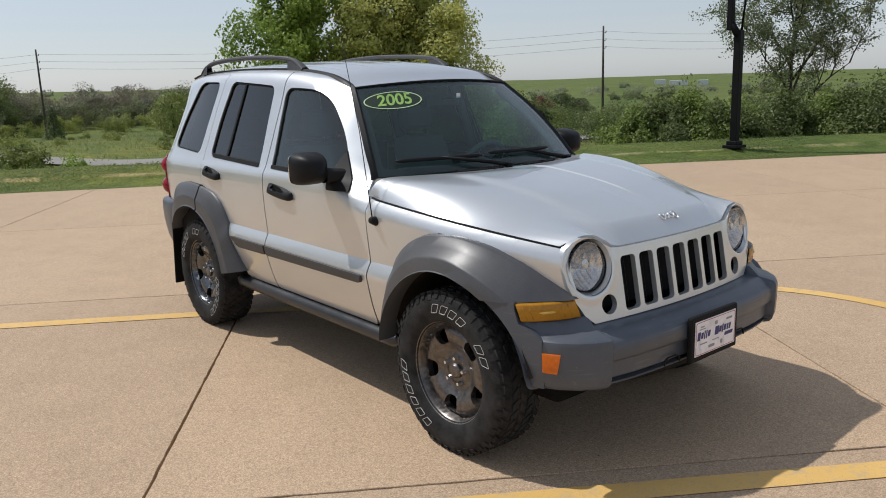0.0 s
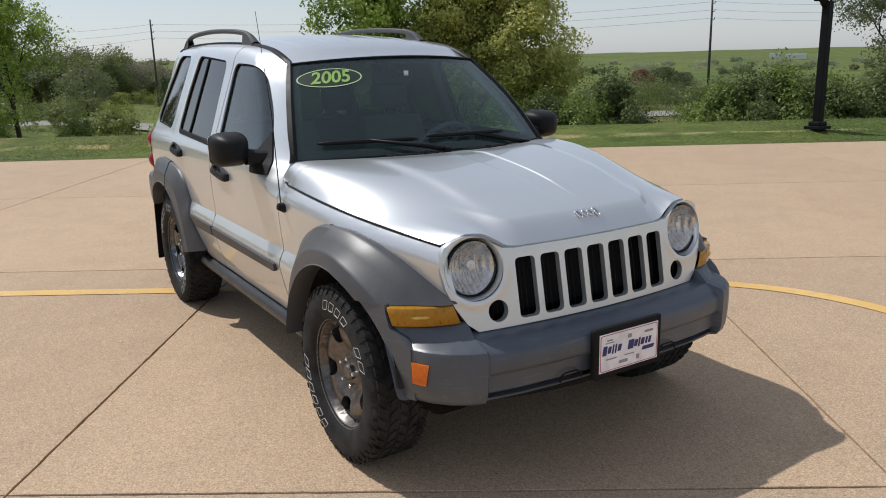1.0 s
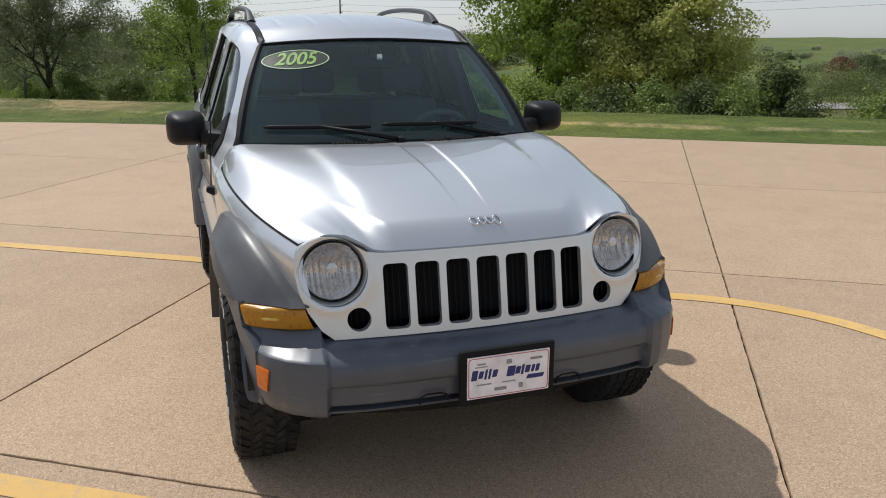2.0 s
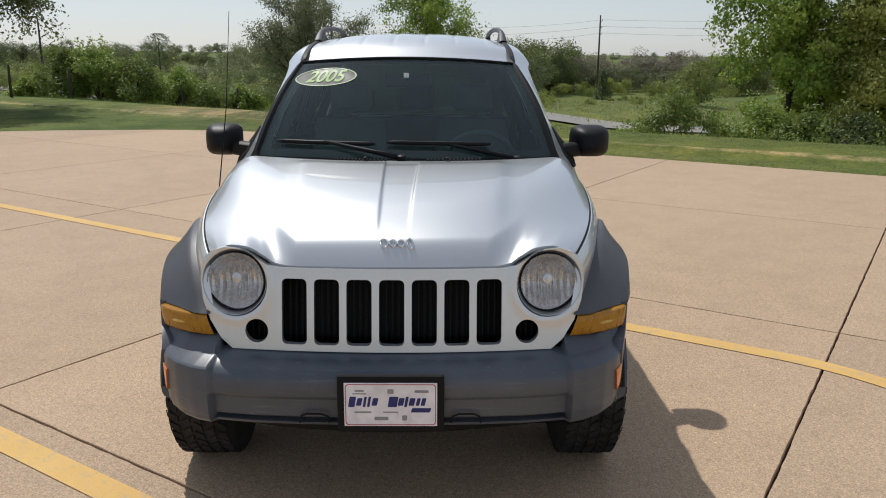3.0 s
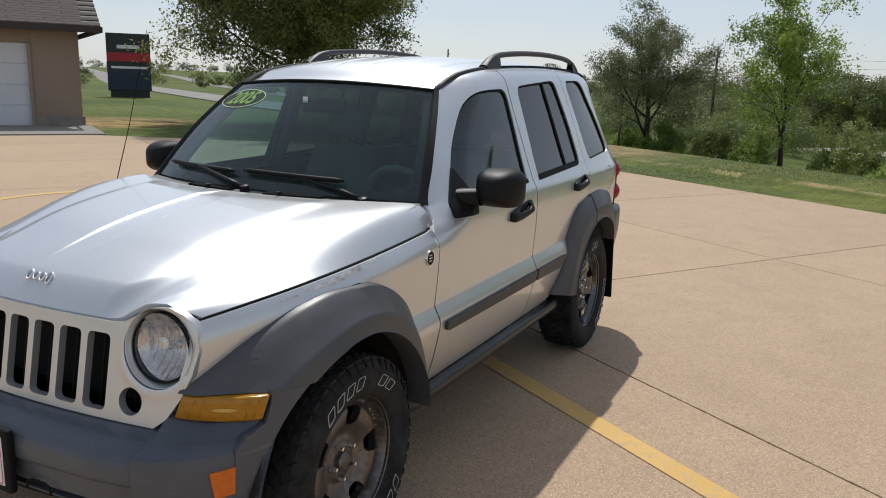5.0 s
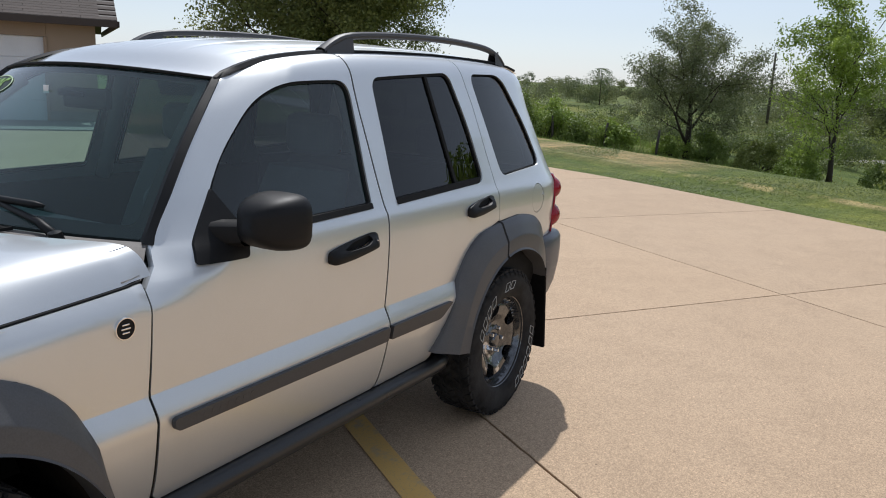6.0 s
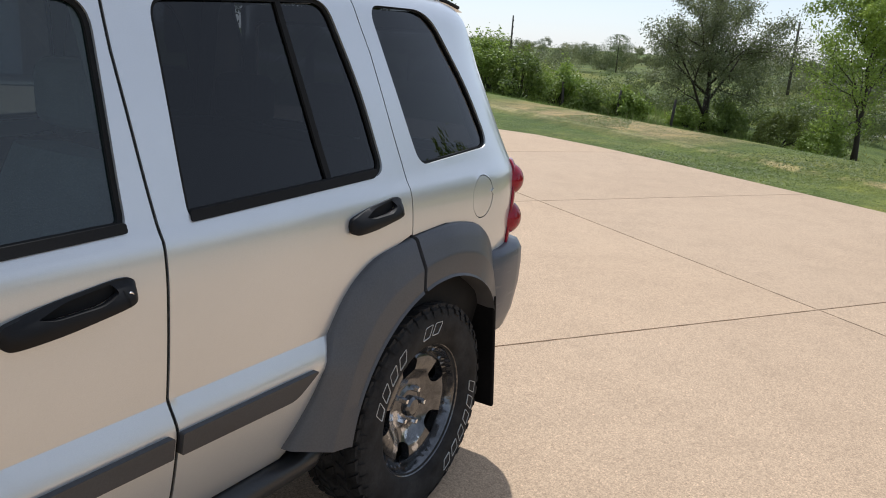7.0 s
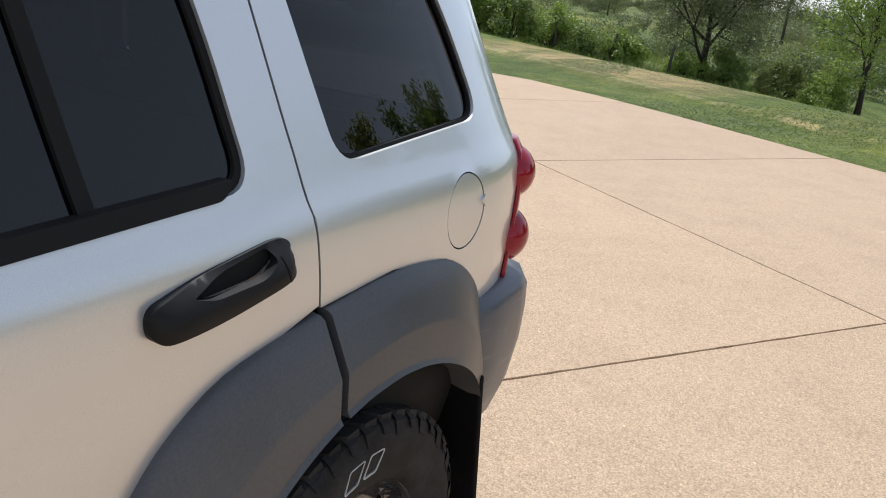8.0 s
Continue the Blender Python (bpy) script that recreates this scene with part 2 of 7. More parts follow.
# paled leaf colour: the haze of distance is painted into it
LEAF_FAR = leafy("haze_tinted_far_leaves", (0.22, 0.24, 0.16), (0.34, 0.36, 0.25))
LEAF_HEDGE = leafy("hedge_leaves", (0.125, 0.18, 0.036), (0.27, 0.345, 0.075))
LEAF_BUD = leafy("grey_brown_budding_twigs", (0.16, 0.148, 0.098), (0.27, 0.25, 0.175))
LEAF_WOOD = leafy("woodland_leaves", (0.07, 0.10, 0.030), (0.175, 0.215, 0.064))
LEAF_OAK = leafy("shade_tree_leaves", (0.10, 0.125, 0.036), (0.25, 0.275, 0.085))
LEAF_RUST = leafy("reddish_leaves", (0.15, 0.075, 0.045), (0.25, 0.135, 0.08))
LEAF_WARM = leafy("warm_spring_leaves", (0.34, 0.36, 0.085), (0.62, 0.61, 0.19))
# greyed base tones put aerial haze into the valley woods' colour
LEAF_HAZE = leafy("grey_haze_tinted_leaves", (0.11, 0.135, 0.062), (0.22, 0.245, 0.11))
LAWN_BLADE = leafy("lawn_blades", (0.125, 0.170, 0.042), (0.18, 0.23, 0.064))
MEADOW = leafy("meadow_blades", (0.15, 0.175, 0.05), (0.28, 0.3, 0.1))
BLADE = leafy("grass_blades", (0.10, 0.155, 0.035), (0.22, 0.29, 0.075))
DRY = leafy("dry_stalks", (0.16, 0.15, 0.07), (0.30, 0.26, 0.14))
POLE_WOOD = surface("weathered_pole_wood", (0.05, 0.042, 0.036), (0.10, 0.085, 0.07), 2, 25, 0.9)
STEEL_BLACK = surface("black_coated_steel", (0.004, 0.004, 0.005), (0.008, 0.008, 0.009), 3, 60, 0.55, bump=0.1, spec=0.15)
WALL_TAN = surface("tan_stucco", (0.30, 0.225, 0.165), (0.36, 0.275, 0.205), 0.6, 40, 0.9, bump=0.5, depth=0.004)
STONE = surface("grey_base_stone", (0.20, 0.17, 0.145), (0.32, 0.28, 0.24), 3, 30, 0.9, bump=0.6, depth=0.01)
SHINGLE = surface("brown_grey_shingle", (0.07, 0.055, 0.048), (0.13, 0.105, 0.09), 2, 30, 0.9, rnd=0.10, bump=0.6, depth=0.004)
FASCIA_BROWN = surface("dark_brown_trim", (0.03, 0.02, 0.017), (0.05, 0.036, 0.03), 2, 30, 0.6)
DOOR_WHITE = surface("white_garage_door", (0.66, 0.67, 0.70), (0.74, 0.75, 0.78), 1.5, 40, 0.5, bump=0.1)
SIGN_BLACK = surface("sign_black", (0.012, 0.013, 0.016), (0.022, 0.023, 0.028), 2, 30, 0.35, bump=0)
SIGN_RED = surface("sign_red", (0.35, 0.012, 0.02), (0.45, 0.018, 0.028), 2, 30, 0.4, bump=0)
SIGN_NAVY = surface("sign_navy", (0.01, 0.018, 0.045), (0.016, 0.026, 0.06), 2, 30, 0.4, bump=0)
SIGN_WHITE = surface("sign_white", (0.7, 0.7, 0.7), (0.8, 0.8, 0.8), 2, 30, 0.4, bump=0)
WHITE_SHED = surface("white_far_shed", (0.6, 0.61, 0.63), (0.75, 0.76, 0.78), 0.1, 2, 0.6, bump=0)


# ---- mesh helpers ----
def mesh_of(name, verts, faces, material, smooth=False):
    me = bpy.data.meshes.new(name)
    me.from_pydata([tuple(v) for v in verts], [], [tuple(f) for f in faces])
    me.materials.append(material)
    if smooth:
        me.polygons.foreach_set("use_smooth", [True] * len(me.polygons))
    me.update()
    return me


def thing(name, label, category, at=(0, 0, 0), group="", kind=""):
    ob = new(name)
    ob.location = at
    ob.empty_display_size = 0.2
    return tagged(ob, label, category, group, kind)


def part(name, data, parent, label=""):
    ob = new(name, data)
    ob.parent = parent
    return tagged(ob, label)


def box_data(name, size, material, bevel=0.0, at=(0, 0, 0), segments=2):
    bm = bmesh.new()
    bmesh.ops.create_cube(bm, size=1.0)
    bmesh.ops.scale(bm, vec=size, verts=bm.verts)
    if bevel:
        bmesh.ops.bevel(bm, geom=bm.edges[:], offset=bevel, segments=segments, profile=0.5, affect="EDGES")
    bmesh.ops.translate(bm, vec=at, verts=bm.verts)
    me = bpy.data.meshes.new(name)
    bm.to_mesh(me)
    bm.free()
    me.materials.append(material)
    return me


def tube_arrays(paths, sides=6):
    """Vertices and faces of tubes along paths of (point, radius)."""
    V, F = [], []
    for path in paths:
        pts = [Vector(p) for p, _ in path]
        base = len(V)
        side = None
        for i, (p, r) in enumerate(path):
            d = (pts[min(i + 1, len(pts) - 1)] - pts[max(i - 1, 0)]).normalized()
            if side is None:
                side = d.orthogonal().normalized()
            side = (side - d * side.dot(d)).normalized()
            up = d.cross(side)
            for k in range(sides):
                a = 2 * math.pi * k / sides
                V.append(pts[i] + (side * math.cos(a) + up * math.sin(a)) * r)
        for i in range(len(path) - 1):
            for k in range(sides):
                a, b = base + i * sides + k, base + i * sides + (k + 1) % sides
                F.append((a, b, b + sides, a + sides))
        F.append(tuple(base + k for k in reversed(range(sides))))
        F.append(tuple(base + (len(path) - 1) * sides + k for k in range(sides)))
    return V, F


def tube_data(name, paths, material, sides=8):
    V, F = tube_arrays(paths, sides)
    return mesh_of(name, V, F, material, True)


def within(poly, x, y):
    inside = np.zeros(np.shape(x), bool)
    P = np.array(poly)
    Q = np.roll(P, -1, 0)
    for (ax, ay), (bx, by) in zip(P, Q):
        if ay == by:
            continue
        hit = ((ay > y) != (by > y)) & (x < (bx - ax) * (y - ay) / (by - ay) + ax)
        inside ^= hit
    return inside


# ---- ground ----
GRID = radians(146.7)
U = np.array((math.cos(GRID), math.sin(GRID)))
W = np.array((-U[1], U[0])) * -1.0


def uv(x, y):
    return x * U[0] + y * U[1], x * W[0] + y * W[1]


def xy(u, v):
    return u * U[0] + v * W[0], u * U[1] + v * W[1]


def step(a, b, x):
    t = np.clip((x - a) / (b - a), 0, 1)
    return t * t * (3 - 2 * t)


LOT = [(9.1, 30.0), (9.05, -1.5), (9.0, -4.0), (8.95, -6.0), (8.9, -7.6), (8.78, -9.0), (8.5, -10.6), (7.7, -12.2), (6.2, -13.9), (4.2, -15.6), (2.2, -17.0), (0.6, -18.1), (-22.0, -18.1), (-22.0, 30.0)]


def ground_height(x, y):
    """Level round the lot, a bank down towards the valley, and hills far off."""
    u, v = uv(x, y)
    out = np.maximum(u - 9.1, 0)
    weight = 0.45 + 0.55 * step(-26.0, -13.0, v)
    h = 0.10 * step(0.3, 3.0, out) - (1.5 * step(3.3, 9.0, out) + 1.1 * step(8.0, 26.0, out)) * weight
    # a low uneven turf ridge along the middle of the lawn, and small lumps
    h = h + 0.05 * np.exp(-((out - 1.55 - 0.12 * np.sin(v * 0.7)) / 0.22) ** 2) - 0.03 * np.exp(-((out - 1.05) / 0.25) ** 2)
    h = h + 0.007 * np.sin(x * 2.3 + 1.7 * np.sin(y * 1.9)) * np.sin(y * 2.7 + 1.1 * np.sin(x * 1.4)) * step(0.2, 0.8, out)
    r = np.hypot(x, y)
    h = h - 1.1 * step(28, 58, r) * step(-15.0, -32.0, v)
    dale = step(-8.0, -30.0, v) * step(-150.0, -105.0, v)
    h = h - (0.9 * step(42, 72, r) + 2.3 * step(72, 165, r)) * dale
    h = h - 2.5 * step(45, 110, r) * step(-30, 10, v) + 3.4 * step(110, 420, r) * (0.35 + 0.65 * step(70.0, -50.0, v))
    h = h - 2.4 * step(150, 350, r) * step(0, 60, v)
    # a level shelf that carries the two roads away
    shelf = step(1.3, 1.9, -v / np.maximum(u, 1.0)) * step(42, 66, r) * step(250, 170, r)
    h = h + (-1.34 - h) * shelf
    h = h + (1 - shelf) * 1.1 * np.sin(x * 0.021 + 1.3) * np.cos(y * 0.017) * step(60, 160, r)
    h = h + 1.6 * np.sin(x * 0.008 + y * 0.011) * step(150, 400, r)
    return h - 0.02


def build_ground():
    rings = np.concatenate([np.linspace(0, 8, 9), np.linspace(8.2, 34, 150), 34 * 1.07 ** np.arange(1, 72)])
    turns = np.linspace(0, 2 * math.pi, 541)[:-1]
    R, A = np.meshgrid(rings[1:], turns, indexing="ij")
    X, Y = R * np.cos(A), R * np.sin(A)
    Z = ground_height(X, Y)
    u, v = uv(X, Y)
    Z = np.where((u < 9.0) & (v > -22) & (R < 40), -0.03, Z)
    verts = [(0, 0, -0.03)] + list(zip(X.ravel(), Y.ravel(), Z.ravel()))
    n, k = R.shape
    faces = [(0, 1 + j, 1 + (j + 1) % k) for j in range(k)]
    for i in range(n - 1):
        for j in range(k):
            a, b = 1 + i * k + j, 1 + i * k + (j + 1) % k
            faces.append((a, a + k, b + k, b))
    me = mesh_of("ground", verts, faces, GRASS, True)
    return tagged(new("ground", me), "green grass and meadow falling away behind the lot", "ground", kind="structure")


build_ground()


# ---- painted lines and road ----
def ribbon(points, width, z):
    V, F = [], []
    P = [Vector((x, y, 0)) for x, y in points]
    for i, p in enumerate(P):
        d = (P[min(i + 1, len(P) - 1)] - P[max(i - 1, 0)]).normalized()
        n = Vector((-d.y, d.x, 0)) * width / 2
        zz = z(p.x, p.y) if callable(z) else z
        V += [(p.x + n.x, p.y + n.y, zz), (p.x - n.x, p.y - n.y, zz)]
    for i in range(len(P) - 1):
        F.append((2 * i, 2 * i + 1, 2 * i + 3, 2 * i + 2))
    return V, F


def build_island():
    """A long island outline painted on the slabs: two straight sides and two round ends."""
    cu, r, v0, v1 = -0.595, 1.45, -6.45, 1.9
    loop = [(cu + r, v0 + (v1 - v0) * i / 40) for i in range(41)]
    loop += [(cu + r * math.cos(a), v1 + r * math.sin(a)) for a in np.linspace(0.05, math.pi - 0.05, 30)]
    loop += [(cu - r, v1 + (v0 - v1) * i / 40) for i in range(41)]
    loop += [(cu + r * math.cos(a), v0 + r * math.sin(a)) for a in np.linspace(math.pi + 0.05, 2 * math.pi - 0.05, 30)]
    loop.append(loop[0])
    V, F = ribbon([xy(*p) for p in loop], 0.125, 0.004)
    me = mesh_of("painted_line", V, F, YELLOW)
    tagged(new("painted_line", me), "worn yellow painted outline on the concrete slabs", "road marking", kind="structure")


build_island()


def road(points, width, label):
    """A pale ribbon laid over the ground."""
    dense = []
    for (ax, ay), (bx, by) in zip(points, points[1:]):
        dense += [(ax + (bx - ax) * i / 16, ay + (by - ay) * i / 16) for i in range(16)]
    V, F = ribbon(dense, width, lambda x, y: float(ground_height(np.array(x), np.array(y))) + 0.08)
    tagged(new("road", mesh_of("road", V, F, ROAD)), label, "road", kind="structure")


road([(-14, 95), (-26, 60), (-34, 36), (-42, 14.5), (-47, 3), (-56, -19), (-67.6, -40.7), (-88, -67), (-138, -127), (-205, -222), (-290, -340)], 4.2, "pale country road across the valley")
road([(-47, -28), (-56, -44), (-71, -67), (-100, -110), (-160, -196), (-240, -310)], 6.5, "second pale carriageway of the country road below the bank")


# ---- trees, shrubs and woods ----
def puff(rng, n):
    """Offsets inside a round clump, without stragglers."""
    q = rng.normal(size=(n, 3))
    return q / np.linalg.norm(q, axis=1)[:, None] * rng.uniform(0, 1, n)[:, None] ** 0.45


def unit(a):
    return a / np.maximum(np.linalg.norm(a, axis=1), 1e-6)[:, None]


def leaf_arrays(centres, facing, size, rng, loose=0.6):
    """Small pointed leaves at the given places, that face more or less the given ways; size is one number or one for each."""
    n = len(centres)
    m = unit(unit(facing) + loose * rng.normal(size=(n, 3)))
    a = unit(np.cross(m, rng.normal(size=(n, 3))))
    b = np.cross(m, a)
    s = (np.zeros(n) + size)[:, None] * rng.uniform(0.6, 1.35, n)[:, None]
    V = np.stack([centres - a * s * 0.6, centres + b * s * 0.45, centres + a * s, centres - b * s * 0.45], 1).reshape(-1, 3)
    return V, np.arange(4 * n).reshape(n, 4)


def fast_mesh(name, V, F, material):
    me = bpy.data.meshes.new(name)
    me.vertices.add(len(V))
    me.vertices.foreach_set("co", np.asarray(V, dtype=np.float32).ravel())
    me.loops.add(F.size)
    me.loops.foreach_set("vertex_index", F.ravel().astype(np.int32))
    me.polygons.add(len(F))
    me.polygons.foreach_set("loop_start", (np.arange(len(F)) * F.shape[1]).astype(np.int32))
    me.materials.append(material)
    me.update(calc_edges=True)
    return me


def clumps(rng, centres, radius, n, flat=0.8):
    """Leaves set round clump centres, mostly on the outside of each clump, and the way each one faces."""
    pick = rng.integers(0, len(centres), n)
    q = puff(rng, n)
    r = (np.zeros(len(centres)) + radius)[pick][:, None]
    return centres[pick] + q * r * np.array((1, 1, flat)), q + np.array((0, 0, 0.35)), pick


def grow(rng, height, spread, trunk_r, fork, levels=4, limbs=7, upright=0.5):
    """Branch paths and the ends of the twigs of one tree."""
    paths, ends = [], []
    top = Vector((rng.normal() * 0.15, rng.normal() * 0.15, height * 0.78))
    trunk = []
    for i in range(7):
        t = i / 6
        trunk.append((Vector((top.x * t * t + 0.04 * rng.normal() * (i > 0), top.y * t * t + 0.04 * rng.normal() * (i > 0), top.z * t)), trunk_r * (1.25 if i == 0 else 1.0) * (1 - 0.85 * t)))
    paths.append(trunk)

    def branch(start, direction, length, radius, level):
        pts = [(start, radius)]
        p, d = start.copy(), direction.normalized()
        n = 4
        for i in range(n):
            d = (d + Vector(rng.normal(size=3)) * 0.16 + Vector((0, 0, 0.05 * upright))).normalized()
            p = p + d * length / n
            pts.append((p.copy(), max(radius * (1 - 0.8 * (i + 1) / n), 0.006)))
            if level < levels:
                for _ in range(2 if level > 1 else 1):
                    side = Vector(rng.normal(size=3)).normalized()
                    branch(p.copy(), (d * 0.75 + side * 0.8), length * rng.uniform(0.4, 0.62), radius * 0.45, level + 1)
        if radius > 0.008:
            paths.append(pts)
        if level >= levels - 1:
            ends.extend(q for q, _ in pts[1:])

    for i in range(limbs):
        t = fork + (0.97 - fork) * (i / (limbs - 1)) ** 0.9
        p = Vector((top.x * t * t, top.y * t * t, top.z * min(t, 1.0)))
        a = i * 2.4 + rng.uniform(-0.4, 0.4)
        rise = upright + 0.7 * t
        reach = spread * (1.05 - 0.45 * t) * rng.uniform(0.75, 1.1)
        branch(p, Vector((math.cos(a), math.sin(a), rise)), reach, trunk_r * 0.45 * (1.1 - 0.6 * t), 1 if levels > 3 else 2)
    return paths, ends


def tree(at, height, spread, trunk_r, fork, leaf, leaves, size, seed, label, upright=0.5, limbs=7, fuzz=0.22, category="tree", group="", fill=0.0, low=0.30, loose=0.7):
    """A branching tree; fill adds leaf clumps that round out the crown, from the share low of the height upwards."""
    rng = np.random.default_rng(seed)
    x, y = at
    z = float(ground_height(np.array(x), np.array(y)))
    ob = thing("tree", label, category, (x, y, z - 0.05), group)
    paths, ends = grow(rng, height, spread, trunk_r, fork, 4, limbs, upright)
    V, F = tube_arrays(paths, 6)
    part("trunk", mesh_of("trunk", V, F, BARK, True), ob)
    E = np.array([tuple(e) for e in ends])
    c, f, _ = clumps(rng, E, fuzz * 1.1, leaves)
    if fill:
        k = int(40 + 90 * fill)
        q = unit(rng.normal(size=(k, 3))) * rng.uniform(0.45, 1.0, k)[:, None]
        mid = (1 + low) / 2
        C = q * np.array((spread * 0.95, spread * 0.95, height * (1 - low) * 0.47)) + np.array((0, 0, height * mid))
        c2, f2, pick = clumps(rng, C, spread * rng.uniform(0.14, 0.30, k), int(leaves * fill), 0.7)
        c, f = np.concatenate([c, c2]), np.concatenate([f, f2 + 0.5 * q[pick]])
    keep = c[:, 2] > height * min(fork, low) * 0.8
    c, f = c[keep], f[keep]
    f = f + 0.4 * unit(c - np.array((0, 0, height * 0.5)))
    V, F = leaf_arrays(c, f, size, rng, loose)
    part("crown", fast_mesh("crown", V, F, leaf), ob)
    return ob


def shrub(at, height, radius, leaf, leaves, size, seed, label):
    """Stems from one foot, and leaf clumps heaped into an uneven dome."""
    rng = np.random.default_rng(seed)
    x, y = at
    z = float(ground_height(np.array(x), np.array(y)))
    ob = thing("shrub", label, "shrub", (x, y, z - 0.05), "shrubs along the bank")
    k = int(16 + 14 * radius)
    a, e = rng.uniform(0, 6.28, k), rng.uniform(0.0, 1.0, k)
    reach = np.sqrt(1 - e ** 2) * rng.uniform(0.35, 1.0, k)
    C = np.stack([np.cos(a) * reach * radius, np.sin(a) * reach * radius, height * (0.16 + 0.70 * e * rng.uniform(0.75, 1.12, k))], 1)
    stems = []
    for tip in C[::2]:
        stems.append([(tuple(tip * t + rng.normal(size=3) * 0.04 * (t > 0)), 0.028 * (1.1 - t)) for t in (0, 0.35, 0.7, 1.0)])
    V, F = tube_arrays(stems, 5)
    part("woody_base", mesh_of("woody_base", V, F, BARK, True), ob)
    c, f, pick = clumps(rng, C, radius * rng.uniform(0.20, 0.38, k), leaves, 0.75)
    # long shoots that break the outline
    m = leaves // 12
    tip = C[rng.integers(0, k, m)]
    t = rng.uniform(0.2, 1, m)[:, None]
    shoot = tip + t * np.array((0, 0, height * 0.28)) + rng.normal(size=(m, 3)) * 0.05 * radius
    c, f = np.concatenate([c, shoot]), np.concatenate([f + 0.5 * unit(C)[pick], rng.normal(size=(m, 3))])
    c[:, 2] = np.abs(c[:, 2])
    V, F = leaf_arrays(c, f, size, rng, 0.55)
    part("foliage", fast_mesh("foliage", V, F, leaf), ob)
    return ob


def polar(eye, bearing, dist):
    a = radians(bearing)
    return eye[0] + dist * math.cos(a), eye[1] + dist * math.sin(a)


MID = (4.1, 0.0)
tree((-18.7, -15.0), 7.8, 4.1, 0.155, 0.32, LEAF_OAK, 90000, 0.066, 3, "broad spreading shade tree with a dark trunk on the lawn", 0.22, 20, 0.32, fill=0.8, low=0.22)
tree((-29.2, 0.05), 6.4, 2.7, 0.11, 0.24, LEAF_SPRING, 19000, 0.065, 5, "young upright tree with bright spring leaves on the bank", 1.1, 9, 0.24, fill=0.08, low=0.28)
tree((-30.4, -5.4), 4.75, 3.1, 0.15, 0.17, LEAF_SILVER, 34000, 0.05, 8, "rounded dark bushy tree with several stems on the bank", 0.55, 10, 0.24, fill=0.30, low=0.12)
tree(polar(MID, 155.6, 33), 10.4, 2.9, 0.17, 0.10, LEAF_SPRING, 30000, 0.10, 11, "tall cottonwood with bright leaves beside other trees", 1.0, 10, 0.30, group="trees behind the lawn", fill=0.4, low=0.08)
tree(polar(MID, 150.0, 33), 10.0, 3.2, 0.18, 0.06, LEAF_WARM, 36000, 0.09, 12, "dense olive-green tree in a clump behind the lawn", 0.7, 11, 0.32, group="trees behind the lawn", fill=0.7, low=0.03)
tree(polar(MID, 145.6, 32), 8.0, 2.9, 0.17, 0.05, LEAF_WARM, 36000, 0.09, 13, "dense olive-green tree in a clump behind the lawn", 0.5, 11, 0.32, group="trees behind the lawn", fill=0.75, low=0.02)
tree(polar(MID, 119.5, 40), 9.2, 5.4, 0.20, 0.20, LEAF_SILVER, 34000, 0.075, 17, "airy grey-green tree with many forked stems", 1.0, 10, 0.28)

# a hedge of shrubs at the foot of the lawn, and lower ones towards the road
HEDGE = [(109, 25.5, 2.5, 2.0), (112.5, 25, 2.4, 1.8), (115.5, 24.5, 2.5, 1.8), (118.5, 24.5, 2.1, 1.6), (121, 24, 1.9, 1.5), (123.3, 24, 1.75, 1.5), (125.6, 23.5, 1.7, 1.4), (127.8, 23.5, 1.6, 1.4), (130, 23, 1.5, 1.4), (132, 23, 1.25, 1.2), (139.3, 24.5, 1.7, 1.3), (142, 23.5, 1.4, 1.2), (145, 23.5, 1.3, 1.2), (148, 23, 1.3, 1.2), (151, 23, 1.2, 1.1), (154, 23, 1.25, 1.1)]
BANK = [(157, 24, 1.45, 1.2), (159.3, 24.5, 0.9, 0.9), (162.5, 23, 1.75, 1.1), (165.5, 24, 0.85, 0.8), (168, 24, 0.75, 0.8), (170.3, 23.5, 0.7, 0.8), (172.6, 26, 0.9, 0.9), (174.8, 28, 1.3, 1.0), (176.6, 31.5, 1.2, 0.9), (181.8, 33, 1.1, 0.9), (184.2, 34, 1.0, 0.8), (187.6, 34.5, 1.0, 0.8), (189.8, 35, 0.7, 0.7)]
FENCE_ROW = [(193.5, 33, 1.2, 1.0), (195.8, 33, 1.3, 1.1), (198, 33.5, 1.9, 1.3), (200.5, 33, 2.0, 1.4), (202.8, 34, 2.5, 1.5), (204.6, 35, 2.3, 1.4), (206.6, 36, 1.0, 0.9), (210.5, 38, 0.7, 0.9)]
for i, (bearing, dist, h, r) in enumerate(HEDGE):
    shrub(polar(MID, bearing, dist), h * (1.08 if bearing < 120 else 1.25 if bearing < 127 else 1.6 if bearing < 135 else 1.4), r * 1.15, (LEAF_WOOD, LEAF_HEDGE)[i % 2], int(11000 * r), 0.06, 100 + i, "dense green shrub in a hedge behind the lawn")
for i, (bearing, dist, h, r) in enumerate(BANK):
    shrub(polar(MID, bearing, dist), h * 1.4, r * 1.15, (LEAF_SPRING, LEAF_OLIVE, LEAF_HEDGE)[i % 3], int(7000 * r), 0.055, 140 + i, "leafy green shrub on the bank")
for i, (bearing, dist, h, r) in enumerate(FENCE_ROW):
    shrub(polar(MID, bearing, dist), h, r, (LEAF_SPRING, LEAF_HEDGE)[i % 2], int(6000 * r), 0.065, 200 + i, "bright vine-covered shrub along a fence line")


